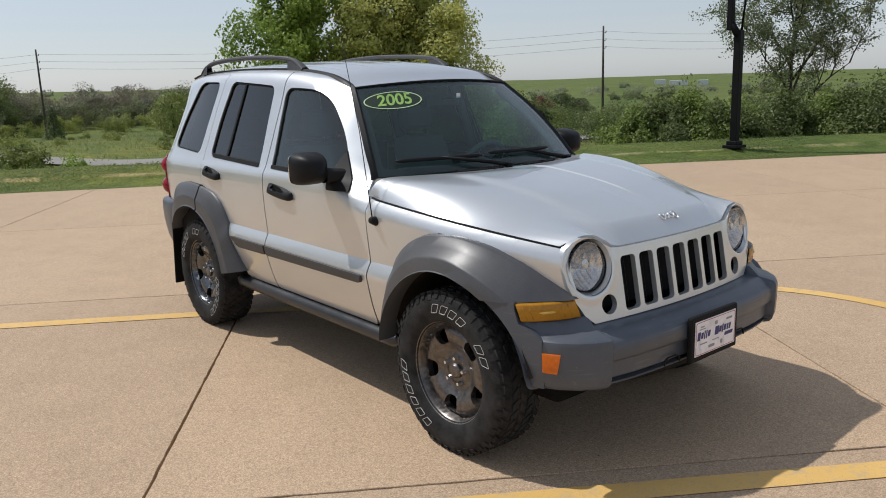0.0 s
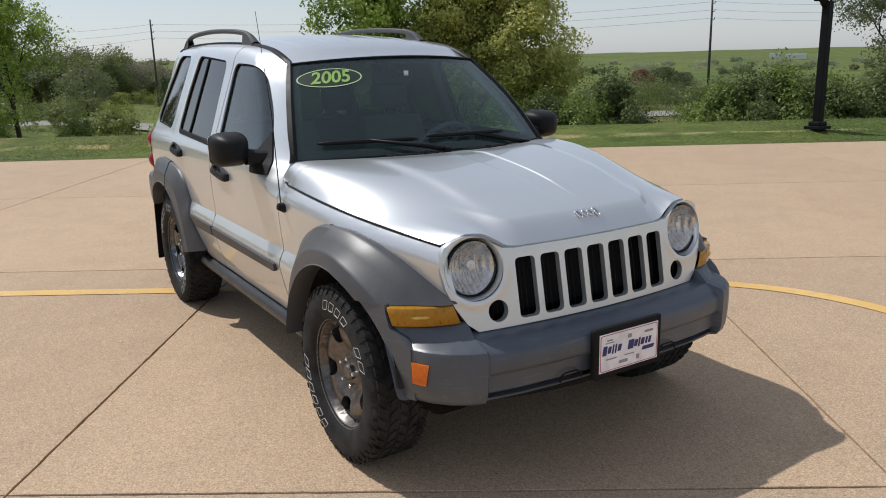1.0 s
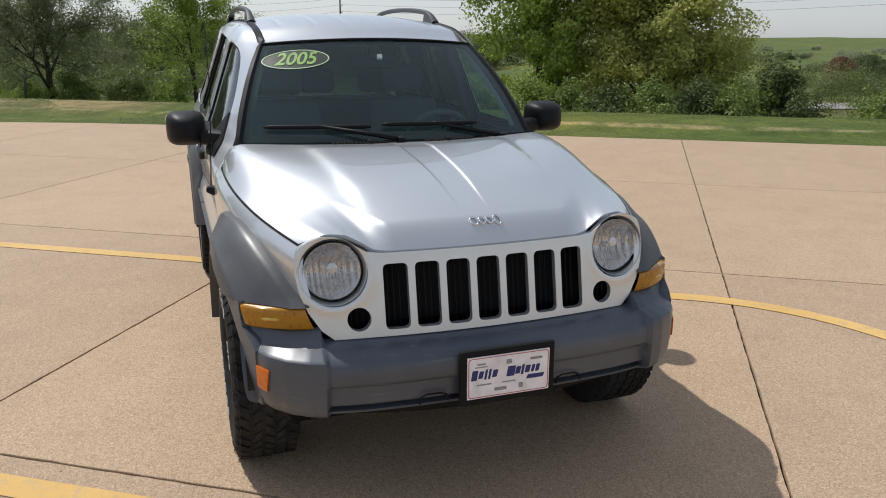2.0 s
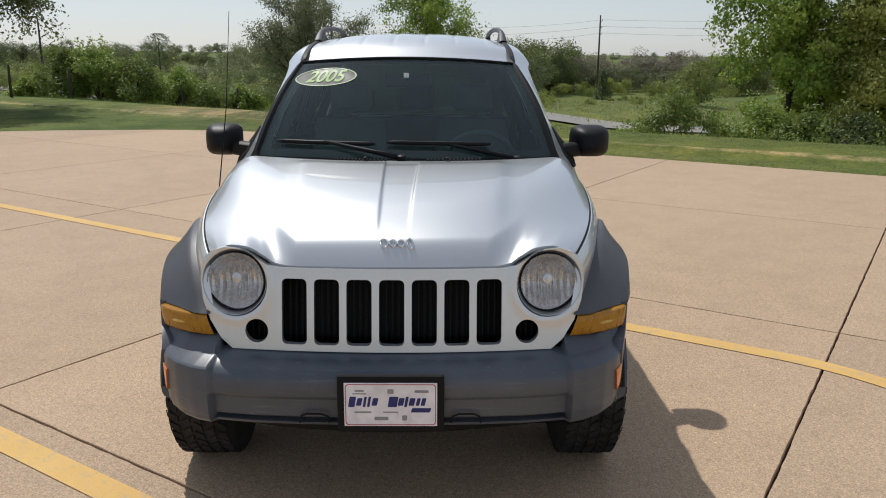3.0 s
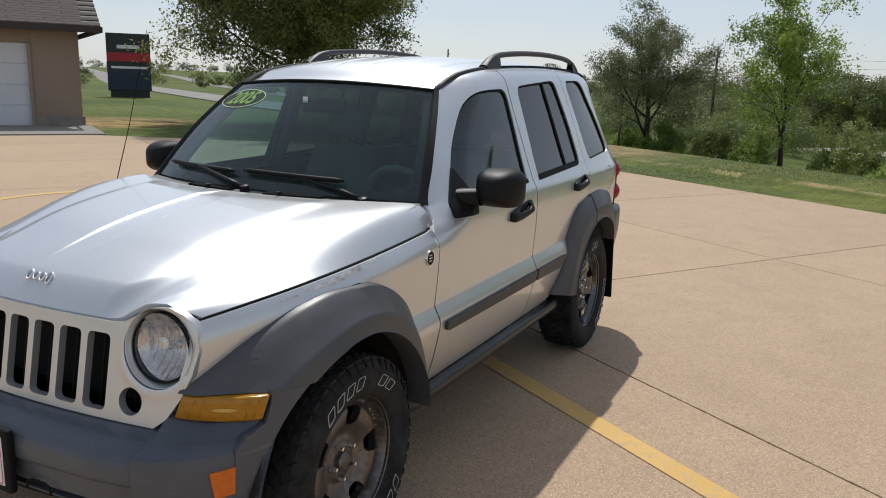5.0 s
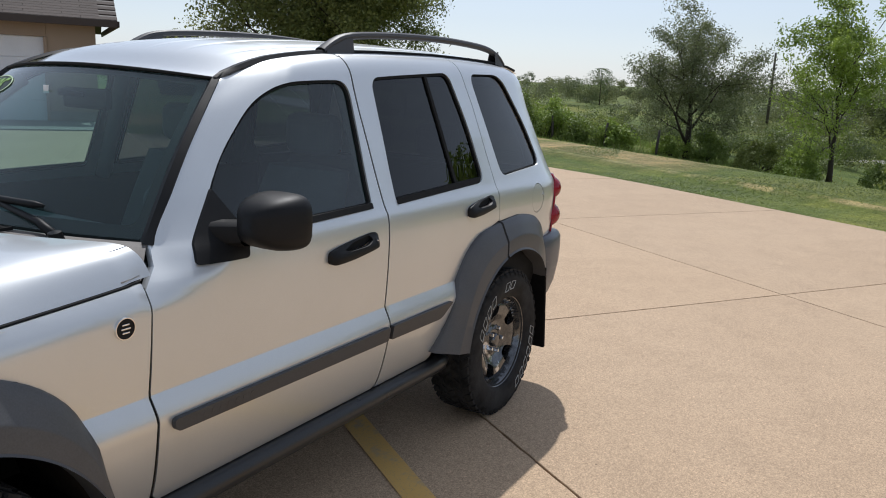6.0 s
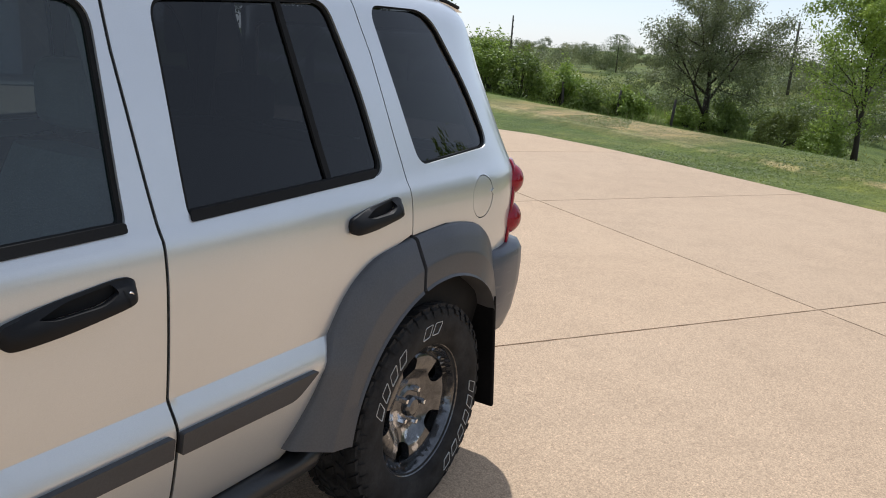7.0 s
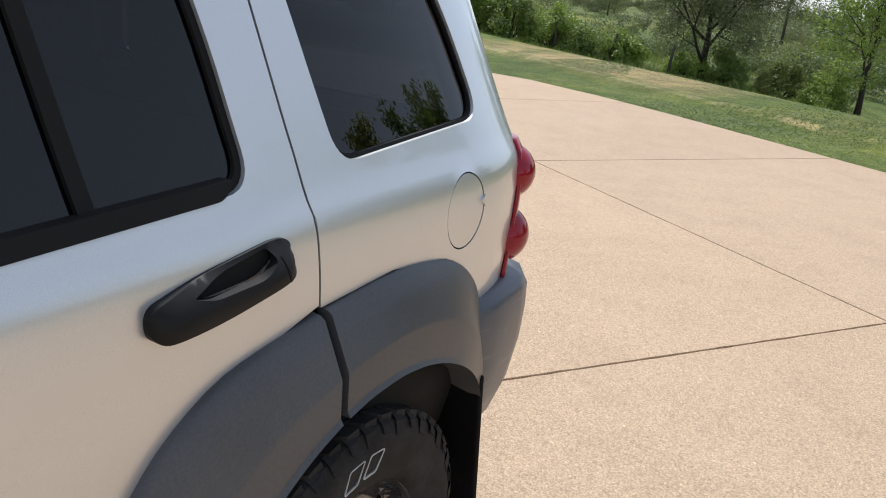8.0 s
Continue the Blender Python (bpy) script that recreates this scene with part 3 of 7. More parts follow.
def build_far_woods():
    """Woods and hedges across the valley: each crown a heap of leafy clumps over a short trunk."""
    rng = np.random.default_rng(21)
    woods = (
        ("woodland", 26, 171, 182, 160, 180, LEAF_WOOD, (7.5, 11.5), 3600, 0.48, "dense green woods across the valley"),
        ("woodland", 22, 170, 184, 180, 215, LEAF_WOOD, (10.0, 14.0), 3200, 0.46, "deep green woods across the valley"),
        ("woodland", 22, 181, 194, 150, 220, LEAF_HAZE, (6.5, 9.5), 2600, 0.62, "dense green woods across the valley"),
        ("woodland", 24, 158, 172, 185, 215, LEAF_BUD, (6.5, 9.0), 3400, 0.58, "grey-brown budding woods across the valley"),
        ("woodland", 14, 160, 173, 175, 190, LEAF_HAZE, (4.5, 6.5), 2800, 0.66, "grey-green woods across the valley"),
        ("woodland", 14, 153, 160.5, 165, 205, LEAF_WOOD, (7.0, 10.0), 3000, 0.52, "deep green woods across the valley"),
        ("woodland", 9, 158, 172, 158, 172, LEAF_OLIVE, (2.6, 4.0), 2400, 0.80, "round lighter trees before the woods"),
        ("woodland", 40, 193, 212, 150, 260, LEAF_HAZE, (4.0, 6.5), 2000, 0.60, "hazy green trees across the valley"),
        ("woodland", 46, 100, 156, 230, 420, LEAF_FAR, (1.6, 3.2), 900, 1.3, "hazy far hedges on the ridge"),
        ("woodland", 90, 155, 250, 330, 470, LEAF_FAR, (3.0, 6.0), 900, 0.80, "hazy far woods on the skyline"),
        ("bushes", 130, 104, 150, 60, 230, LEAF_HAZE, (0.9, 2.3), 900, 0.95, "low bushes in the meadow"),
        ("bushes", 46, 119, 139, 48, 105, LEAF_WOOD, (1.5, 3.0), 1300, 0.85, "green bushes across the lower field"),
        ("bushes", 34, 192, 209, 44, 110, LEAF_OLIVE, (1.0, 2.6), 1500, 0.75, "low green bushes in the meadow"),
        ("bushes", 26, 206, 236, 125, 230, LEAF_WOOD, (1.6, 4.5), 1500, 0.75, "dark bushes beyond the road"),
        ("bushes", 44, 174, 197, 37, 62, LEAF_WOOD, (0.9, 2.3), 1500, 0.75, "dark undergrowth below the bank"),
        ("bushes", 12, 172, 188, 62, 100, LEAF_OLIVE, (1.2, 2.6), 1500, 0.70, "low green bushes below the woods"),
        ("bushes", 12, 157, 170, 58, 120, LEAF_OLIVE, (0.4, 0.9), 700, 0.90, "low scattered bushes in the meadow"),
    )
    for name, count, b0, b1, d0, d1, leaf, hh, n, slim, label in woods:
        C, N, S = [], [], []
        for i in range(count):
            b = b0 + (b1 - b0) * (i + rng.uniform(0.1, 0.9)) / count if name == "woodland" else rng.uniform(b0, b1)
            d = rng.uniform(d0, d1)
            x, y = polar(MID, b, d)
            z = float(ground_height(np.array(x), np.array(y)))
            h = rng.uniform(*hh)
            r = h * slim * rng.uniform(0.8, 1.25)
            k = 15
            q = unit(rng.normal(size=(k, 3)))
            P = q * np.array((r, r, h * 0.44)) * rng.uniform(0.65, 1.0, k)[:, None] + np.array((0, 0, h * 0.46))
            c, f, pick = clumps(rng, P, r * rng.uniform(0.28, 0.50, k), n, 0.8)
            C.append(c + np.array((x, y, z)))
            N.append(0.6 * f + 1.1 * q[pick])
            S.append(np.full(n, 0.012 * h + 0.0006 * d + 0.02))
        V, F = leaf_arrays(np.concatenate(C), np.concatenate(N), np.concatenate(S), rng, 0.5)
        tagged(new(name, fast_mesh(name, V, F, leaf)), label, name, kind="stuff")


build_far_woods()


def far_tree(bearing, dist, height, radius, leaf, seed, label, cone=False):
    """A small tree far off across the field."""
    rng = np.random.default_rng(seed)
    x, y = polar(MID, bearing, dist)
    z = float(ground_height(np.array(x), np.array(y)))
    ob = thing("tree", label, "tree", (x, y, z - 0.1), "trees across the field")
    part("trunk", tube_data("trunk", [[((0, 0, 0), 0.16), ((0, 0, height * 0.5), 0.1), ((0, 0, height * 0.95), 0.03)]], BARK, 6), ob)
    n = 3600
    t = rng.uniform(0.06, 1.0, n) ** (1.2 if cone else 0.8)
    prof = (1 - t) ** 0.8 if cone else np.sqrt(np.clip(1 - ((t - 0.55) / 0.47) ** 2, 0, 1))
    a = rng.uniform(0, 6.28, n)
    ragged = 1 + 0.22 * np.sin(a * 3 + t * 9 + seed) + 0.12 * np.sin(a * 7 - t * 21)
    k = np.sqrt(rng.uniform(0.3, 1, n)) * ragged
    c = np.stack([np.cos(a) * radius * prof * k, np.sin(a) * radius * prof * k, height * t], 1)
    V, F = leaf_arrays(c, np.stack([np.cos(a), np.sin(a), 0.5 + 0 * a], 1), 0.14, rng, 0.5)
    part("crown", fast_mesh("crown", V, F, leaf), ob)


far_tree(134.9, 112, 4.2, 1.9, LEAF_RUST, 61, "small reddish-leaved tree across the field")
far_tree(133.3, 116, 4.4, 2.3, LEAF_DARK, 62, "small dark green tree across the field")
far_tree(131.9, 118, 3.6, 1.6, LEAF_HAZE, 64, "small grey-green tree across the field")
far_tree(168.1, 146, 5.4, 2.0, LEAF_DARK, 63, "dark conifer beside the utility pole", True)
far_tree(161.6, 78, 4.2, 1.9, LEAF_OLIVE, 65, "light green tree on the meadow slope")
far_tree(173.6, 84, 4.6, 2.6, LEAF_HAZE, 66, "rounded grey-green tree below the woods")
far_tree(198.9, 190, 8.5, 3.6, LEAF_DARK, 67, "dark tree standing over the hedges")


def build_blades():
    """Grass along the edge of the lawn, taller towards the shrubs."""
    rng = np.random.default_rng(31)
    kinds = (
        ("lawn_grass", 110000, 8.5, 12.6, -14, 22, 0.012, 0.026, 2.2, LAWN_BLADE, "short mown grass along the slab edge"),
        ("tall_grass", 80000, 13.2, 26, -28, 16, 0.12, 0.45, 0.35, BLADE, "tall unmown grass along the bank"),
        ("meadow_grass", 50000, 24.0, 90, -80, 60, 0.10, 0.30, 0.8, MEADOW, "rough uncut meadow grass below the bank"),
        ("dry_stalks", 1500, 14.5, 26, -26, 12, 0.3, 0.7, 0.3, DRY, "dry pale stalks in the tall grass"),
    )
    for name, n, u0, u1, v0, v1, h0, h1, bend, mat, label in kinds:
        u, v = rng.uniform(u0, u1, n), rng.uniform(v0, v1, n)
        if name == "lawn_grass":
            inside = within(LOT, u, v)
            x, y = xy(u, v)
            # thin where the swath lies bare and dry
            bare = (np.sin(x * 1.3 + 2 * np.sin(y * 0.8)) + np.sin(y * 1.7 + x * 0.4) > -0.2) & (u > 10.0) & (v < -8.5) & (v > -17.0)
            keep = ~inside & ~(bare & (rng.uniform(0, 1, n) < 0.85))
            u, v = u[keep], v[keep]
            n = len(u)
        x, y = xy(u, v)
        z = ground_height(x, y)
        fade = np.clip((u - u0) / 2.5, 0.25, 1) * np.clip((u1 - u) / 3.0, 0.2, 1) if name != "lawn_grass" else 1.0
        h = rng.uniform(h0, h1, n) * fade * (0.75 + 0.5 * np.sin(x * 0.9 + 1.7 * np.sin(y * 0.5)))
        h = np.maximum(h, h0 * 0.5)
        lean = rng.normal(size=(n, 2)) * bend * h[:, None]
        a = rng.uniform(0, 6.28, n)
        w = (0.007 + 0.016 * h) * (1.0 if name != "meadow_grass" else 3.0)
        dx, dy = np.cos(a) * w, np.sin(a) * w
        V = np.stack([np.stack([x - dx, y - dy, z], 1), np.stack([x + dx, y + dy, z], 1), np.stack([x + lean[:, 0], y + lean[:, 1], z + h], 1)], 1).reshape(-1, 3)
        tagged(new(name, fast_mesh(name, V, np.arange(3 * n).reshape(n, 3), mat)), label, "grass", kind="stuff")


build_blades()


# ---- poles, wires, posts ----
def utility_pole(at, height, base, label):
    x, y = at
    ob = thing("utility_pole", label, "utility pole", (x, y, base), "utility poles")
    part("pole", tube_data("pole", [[((0, 0, -1.5), 0.20), ((0, 0, height * 0.5), 0.17), ((0, 0, height), 0.13)]], POLE_WOOD, 8), ob)
    for k in range(3):
        z = height - 1.1 - 1.15 * k
        part("insulator_arm", tube_data("insulator_arm", [[((0, 0, z), 0.05), ((0.25, 0.3, z + 0.1), 0.05), ((0.28, 0.34, z + 0.35), 0.08)]], POLE_WOOD, 6), ob)
    return ob, [(x + 0.28, y + 0.34, base + height - 0.8 - 1.15 * k) for k in range(3)]


def cable(a, b, sag):
    a, b = Vector(a), Vector(b)
    pts = []
    for i in range(17):
        t = i / 16
        pts.append((a.lerp(b, t) - Vector((0, 0, 4 * sag * t * (1 - t))), 0.017))
    ob = new("power_cable", tube_data("power_cable", [pts], STEEL_BLACK, 4))
    tagged(ob, "thin dark overhead power cable between poles", "cable", "power cables")


pole_tops = []
for bearing, dist, low, high in ((112.0, 150, -2.0, 3.2), (130.3, 125, -2.0, 3.45), (168.5, 150, -3.1, 2.83), (187.3, 118, -1.0, 2.8), (206.0, 150, -1.0, 2.2)):
    base = 1.6 + dist * math.tan(radians(low))
    p, tops = utility_pole(polar(MID, bearing, dist), dist * (math.tan(radians(high)) - math.tan(radians(low))), base, "tall weathered wooden utility pole across the field")
    pole_tops.append(tops)
for one, two in zip(pole_tops, pole_tops[1:4]):
    for k in range(3):
        cable(one[k], two[k], 1.2)


def lamp_post():
    ob = thing("steel_post", "black square steel post with offset upper pole and diagonal braces", "post", (-4.85, 11.85, 0.08))
    part("base_plate", box_data("base_plate", (0.34, 0.34, 0.06), STEEL_BLACK, 0.01, (0, 0, 0.03)), ob)
    part("base_collar", box_data("base_collar", (0.24, 0.24, 0.09), STEEL_BLACK, 0.02, (0, 0, 0.10)), ob)
    part("lower_post", box_data("lower_post", (0.145, 0.145, 2.29), STEEL_BLACK, 0.012, (0, 0, 1.17)), ob)
    part("bracket", tube_data("bracket", [[((0, 0, 2.19), 0.075), ((-0.12, -0.10, 2.46), 0.07)]], STEEL_BLACK, 8), ob)
    part("upper_post", box_data("upper_post", (0.115, 0.115, 2.76), STEEL_BLACK, 0.012, (-0.13, -0.11, 3.70)), ob)
    part("brace", tube_data("brace", [[((-0.1, -0.1, 3.1), 0.05), ((0.25, 0.2, 3.45), 0.05), ((1.1, 0.8, 3.95), 0.05)]], STEEL_BLACK, 8), ob)
    part("brace", tube_data("brace", [[((-0.1, -0.1, 3.35), 0.04), ((0.2, 0.15, 3.9), 0.04), ((0.5, 0.4, 4.4), 0.04)]], STEEL_BLACK, 8), ob)
    part("spring_rod", tube_data("spring_rod", [[((0.03, 0.03, 2.29), 0.022), ((0.1, 0.08, 3.3), 0.022)]], STEEL_BLACK, 6), ob)


lamp_post()


# fence posts along the bank
def fence_post(at):
    x, y = at
    z = float(ground_height(np.array(x), np.array(y)))
    rng = np.random.default_rng(int(abs(x * 100)))
    lean = rng.normal(size=2) * 0.05
    ob = new("fence_post", tube_data("fence_post", [[((0, 0, -0.2), 0.055), ((lean[0] * 0.5, lean[1] * 0.5, 0.6), 0.05), ((lean[0], lean[1], 1.15), 0.045)]], POLE_WOOD, 7))
    ob.location = (x, y, z)
    tagged(ob, "weathered wooden fence post in the tall grass", "fence post", "fence posts")


for bearing in (190.5, 194.0, 197.5, 201.0, 204.5, 208.0):
    fence_post(polar(MID, bearing, 32.6))


# ---- garage building and sign ----
BLD = Matrix(((-U[0], -W[0], 0, -12.45), (-U[1], -W[1], 0, -17.7), (0, 0, 1, 0), (0, 0, 0, 1)))


def build_garage():
    ob = thing("garage_building", "tan stucco garage with white door and brown shingle roof", "building")
    ob.matrix_world = BLD
    length, depth, high, door0, doorw, doorh = 15.0, 8.0, 2.75, 1.25, 3.2, 2.3
    def wall(name, size, at, mat=WALL_TAN, bevel=0.01):
        return part(name, box_data(name, size, mat, bevel, at), ob)
    wall("wall", (door0, 0.2, high), (door0 / 2, 0.1, high / 2))
    wall("wall", (length - door0 - doorw, 0.2, high), ((length + door0 + doorw) / 2, 0.1, high / 2))
    wall("wall", (doorw, 0.2, high - doorh), (door0 + doorw / 2, 0.1, (high + doorh) / 2))
    wall("wall", (0.2, depth - 0.4, high), (0.1, depth / 2, high / 2))
    wall("wall", (0.2, depth - 0.4, high), (length - 0.1, depth / 2, high / 2))
    wall("wall", (length, 0.2, high), (length / 2, depth - 0.1, high / 2))
    wall("plinth", (door0, 0.06, 0.28), (door0 / 2, -0.032, 0.14), STONE)
    wall("plinth", (0.06, depth, 0.28), (-0.032, depth / 2, 0.14), STONE)
    door = part("garage_door", box_data("garage_door", (doorw, 0.06, doorh), DOOR_WHITE, 0.0, (door0 + doorw / 2, 0.16, doorh / 2)), ob, "white sectional garage door, closed")
    for r in range(4):
        panel = box_data("door_panel", (doorw - 0.03, 0.03, doorh / 4 - 0.02), DOOR_WHITE, 0.008, (door0 + doorw / 2, 0.118, doorh / 4 * (r + 0.5)))
        part("door_panel", panel, door)
    wall("door_trim", (0.09, 0.05, doorh), (door0 + 0.03, -0.027, doorh / 2), WALL_TAN)
    over, rise = 0.55, 2.4
    # roof slopes as boards, with shingle courses on the front one
    half = depth / 2 + over
    ang = math.atan2(rise, half)
    for sgn, nm in ((1, "roof_slope"), (-1, "roof_slope")):
        me = box_data(nm, (length + 2 * over, half / math.cos(ang), 0.10), FASCIA_BROWN, 0.0)
        m = Matrix.Translation((length / 2, depth / 2 - sgn * half / 2, high + rise / 2 + 0.03)) @ Matrix.Rotation(sgn * ang, 4, "X")
        me.transform(m)
        part(nm, me, ob)
    wall("fascia_board", (length + 2 * over, 0.05, 0.20), (length / 2, -over - 0.03, high - 0.02), FASCIA_BROWN)
    wall("gable_fascia", (0.06, depth + 2 * over - 0.08, 0.16), (-over - 0.03, depth / 2, high - 0.02), FASCIA_BROWN)
    wall("soffit", (length + 2 * over - 0.1, over, 0.03), (length / 2, -over / 2, high - 0.06), FASCIA_BROWN)
    me = box_data("shingle", (0.92, 0.18, 0.014), SHINGLE, 0.0)
    rows, cols = 15, 14
    for r in range(rows):
        for c in range(cols):
            s = -half / math.cos(ang) / 2 + 0.09 + r * 0.162
            x = -over + 0.46 + c * 0.93 + (0.46 if r % 2 else 0)
            sh = part("shingle", me, ob)
            sh.matrix_local = Matrix.Translation((x, depth / 2 - half / 2, high + rise / 2 + 0.03)) @ Matrix.Rotation(ang, 4, "X") @ Matrix.Translation((0, s, 0.062)) @ Matrix.Rotation(-0.02, 4, "X")
    ap = new("apron", box_data("apron", (length, 3.35, 0.05), ROAD, 0.005, (length / 2 - 0.2, -1.72, 0.0)))
    ap.matrix_world = BLD
    tagged(ap, "grey concrete apron before the garage door", "pavement", kind="structure")


build_garage()


def build_sign():
    at = polar((2.72, 2.39), -131.1, 98)
    ob = thing("roadside_sign", "black and navy dealer sign with a red band", "sign", (at[0], at[1], float(ground_height(np.array(at[0]), np.array(at[1])))))
    ob.scale = (2.6, 2.6, 2.6)
    ob.rotation_euler = (0, 0, radians(-131.7 + 90))
    part("sign_body", box_data("sign_body", (1.78, 0.3, 2.45), SIGN_BLACK, 0.02, (0, 0, 1.5)), ob)
    part("plinth", box_data("plinth", (1.6, 0.28, 0.5), SIGN_BLACK, 0.02, (0, 0, 0.1)), ob)
    part("red_band", box_data("red_band", (1.77, 0.02, 0.38), SIGN_RED, 0.0, (0, 0.162, 1.72)), ob)
    part("navy_panel", box_data("navy_panel", (1.77, 0.02, 0.95), SIGN_NAVY, 0.0, (0, 0.162, 0.80)), ob)
    part("lettering_bar", box_data("lettering_bar", (0.92, 0.02, 0.15), SIGN_WHITE, 0.0, (0, 0.165, 2.15)), ob)
    part("lettering_bar", box_data("lettering_bar", (1.45, 0.02, 0.10), SIGN_WHITE, 0.0, (0, 0.178, 1.28)), ob)


build_sign()
for bearing, dist, w in ((124.5, 420, 9), (122.9, 430, 5), (125.7, 450, 6)):
    x, y = polar(MID, bearing, dist)
    z = float(ground_height(np.array(x), np.array(y)))
    me = box_data("farm_shed", (w, 6, 2.6), WHITE_SHED, 0.1, (0, 0, 1.25))
    ob = new("farm_shed", me)
    ob.location, ob.rotation_euler = (x, y, z), (0, 0, radians(bearing + 90))
    tagged(ob, "long white farm shed far off on the ridge", "shed", "farm sheds")


# ---- the car: materials ----
def make_paint():
    m, t, p = nodes_of("silver_metallic_paint")
    flake, dirt = noise_node(t, 900.0, 2.0), noise_node(t, 2.2, 5.0)
    c = ramp(t, flake.outputs[0], [(0.3, (0.64, 0.66, 0.667)), (0.7, (0.75, 0.77, 0.777))]).outputs[0]
    c = mixed(t, "MULTIPLY", 0.35, c, ramp(t, dirt.outputs[0], [(0.3, (0.86, 0.85, 0.83)), (0.65, (1.0, 1.0, 1.0))]).outputs[0])
    t.links.new(c, p.inputs["Base Color"])
    p.inputs["Metallic"].default_value = 0.69
    r = ramp(t, dirt.outputs[0], [(0.25, (0.38,) * 3), (0.75, (0.34,) * 3)])
    t.links.new(r.outputs[0], p.inputs["Roughness"])
    p.inputs["Coat Weight"].default_value, p.inputs["Coat Roughness"].default_value = 0.9, 0.035
    return m


PAINT = make_paint()
CLADDING = surface("grey_plastic_cladding", (0.066, 0.067, 0.071), (0.094, 0.095, 0.099), 3, 220, 0.42, bump=0.12, depth=0.0008)


def make_bumper():
    """Weathered plastic with pale rubbed streaks and specks."""
    m, t, p = nodes_of("blue_grey_bumper_plastic")
    big, grain = noise_node(t, 2.5, 4.0), noise_node(t, 220.0, 3.0)
    c = ramp(t, big.outputs[0], [(0.3, (0.066, 0.076, 0.094)), (0.7, (0.10, 0.11, 0.128))]).outputs[0]
    tc, mp, st = t.nodes.new("ShaderNodeTexCoord"), t.nodes.new("ShaderNodeMapping"), t.nodes.new("ShaderNodeTexNoise")
    mp.inputs["Scale"].default_value = (3.0, 3.0, 42.0)
    st.inputs["Scale"].default_value, st.inputs["Detail"].default_value = 2.0, 6.0
    t.links.new(tc.outputs["Object"], mp.inputs[0])
    t.links.new(mp.outputs[0], st.inputs["Vector"])
    streak = ramp(t, st.outputs[0], [(0.60, (0, 0, 0)), (0.72, (0.35, 0.35, 0.35))]).outputs[0]
    speck = ramp(t, noise_node(t, 38.0, 5.0, 0.75).outputs[0], [(0.63, (0, 0, 0)), (0.68, (0.4, 0.4, 0.4))]).outputs[0]
    c = mixed(t, "MIX", streak, c, (0.20, 0.205, 0.21))
    c = mixed(t, "MIX", speck, c, (0.22, 0.215, 0.205))
    t.links.new(c, p.inputs["Base Color"])
    p.inputs["Roughness"].default_value = 0.35
    bumped(t, p, grain.outputs[0], 0.12, 0.0008)
    return m


BUMPER = make_bumper()
BLACK_PLASTIC = surface("black_textured_plastic", (0.006, 0.006, 0.0066), (0.013, 0.013, 0.0138), 6, 300, 0.50, bump=0.2, depth=0.0005, spec=0.22)
TRIM_GREY = surface("dark_grey_trim", (0.045, 0.045, 0.048), (0.07, 0.07, 0.073), 5, 250, 0.55, bump=0.15, depth=0.0006)
SILL = surface("dark_sill_plastic", (0.016, 0.017, 0.019), (0.028, 0.029, 0.031), 6, 200, 0.36, bump=0.15, depth=0.0006)
SEAL = surface("black_rubber_seal", (0.006, 0.006, 0.006), (0.012, 0.012, 0.012), 8, 200, 0.75, bump=0.1, spec=0.25)
UNDER = surface("dusty_black_underbody", (0.004, 0.004, 0.004), (0.012, 0.011, 0.0105), 4, 60, 0.9, bump=0.4, depth=0.004, spec=0.1)
RUBBER = surface("dusty_tyre_rubber", (0.009, 0.0092, 0.0096), (0.044, 0.043, 0.042), 14, 140, 0.8, bump=0.4, depth=0.001, spec=0.2)
CHROME = surface("chrome", (0.78, 0.78, 0.78), (0.86, 0.86, 0.86), 4, 60, 0.16, metal=1.0, bump=0, spread=0.04)
LETTER = surface("white_tyre_lettering", (0.42, 0.42, 0.40), (0.62, 0.62, 0.60), 20, 90, 0.7, bump=0)
INTERIOR = surface("dark_grey_cabin_plastic", (0.09, 0.095, 0.10), (0.13, 0.135, 0.14), 3, 90, 0.7, bump=0.2)
SEAT_CLOTH = surface("grey_seat_cloth", (0.09, 0.094, 0.098), (0.13, 0.135, 0.14), 4, 160, 0.95, bump=0.4)
HEADLINER = surface("pale_headliner", (0.42, 0.42, 0.40), (0.5, 0.5, 0.48), 3, 120, 0.95, bump=0.2)
GLASS_CLEAR = glass("windscreen_glass", (0.60, 0.80, 0.78), 1.52, 0.0, 1.0, 0.045)
GLASS_SIDE = glass("door_glass", (0.44, 0.57, 0.57), 1.52, 0.0, 1.5, 0.02)
GLASS_DARK = glass("privacy_glass", (0.095, 0.105, 0.12), 1.5, 0.0, 0.95, 0.0)
LENS = glass("clear_lens", (0.95, 0.95, 0.95), 1.45, 0.0, 1.0)
COWL = surface("faded_cowl_plastic", (0.13, 0.118, 0.108), (0.20, 0.182, 0.166), 8, 160, 0.7, bump=0.3, depth=0.001)
SCUFF = surface("worn_paint", (0.34, 0.34, 0.34), (0.82, 0.82, 0.81), 38, 160, 0.7, bump=0.2)
PLATE_WHITE = surface("plate_white", (0.84, 0.81, 0.84), (0.90, 0.87, 0.90), 6, 12, 0.3, bump=0)
PLATE_BLUE = surface("plate_blue", (0.012, 0.022, 0.14), (0.02, 0.03, 0.19), 10, 90, 0.4, bump=0)
PLATE_PINK = surface("plate_red_line", (0.45, 0.06, 0.09), (0.55, 0.09, 0.12), 10, 90, 0.4, bump=0)
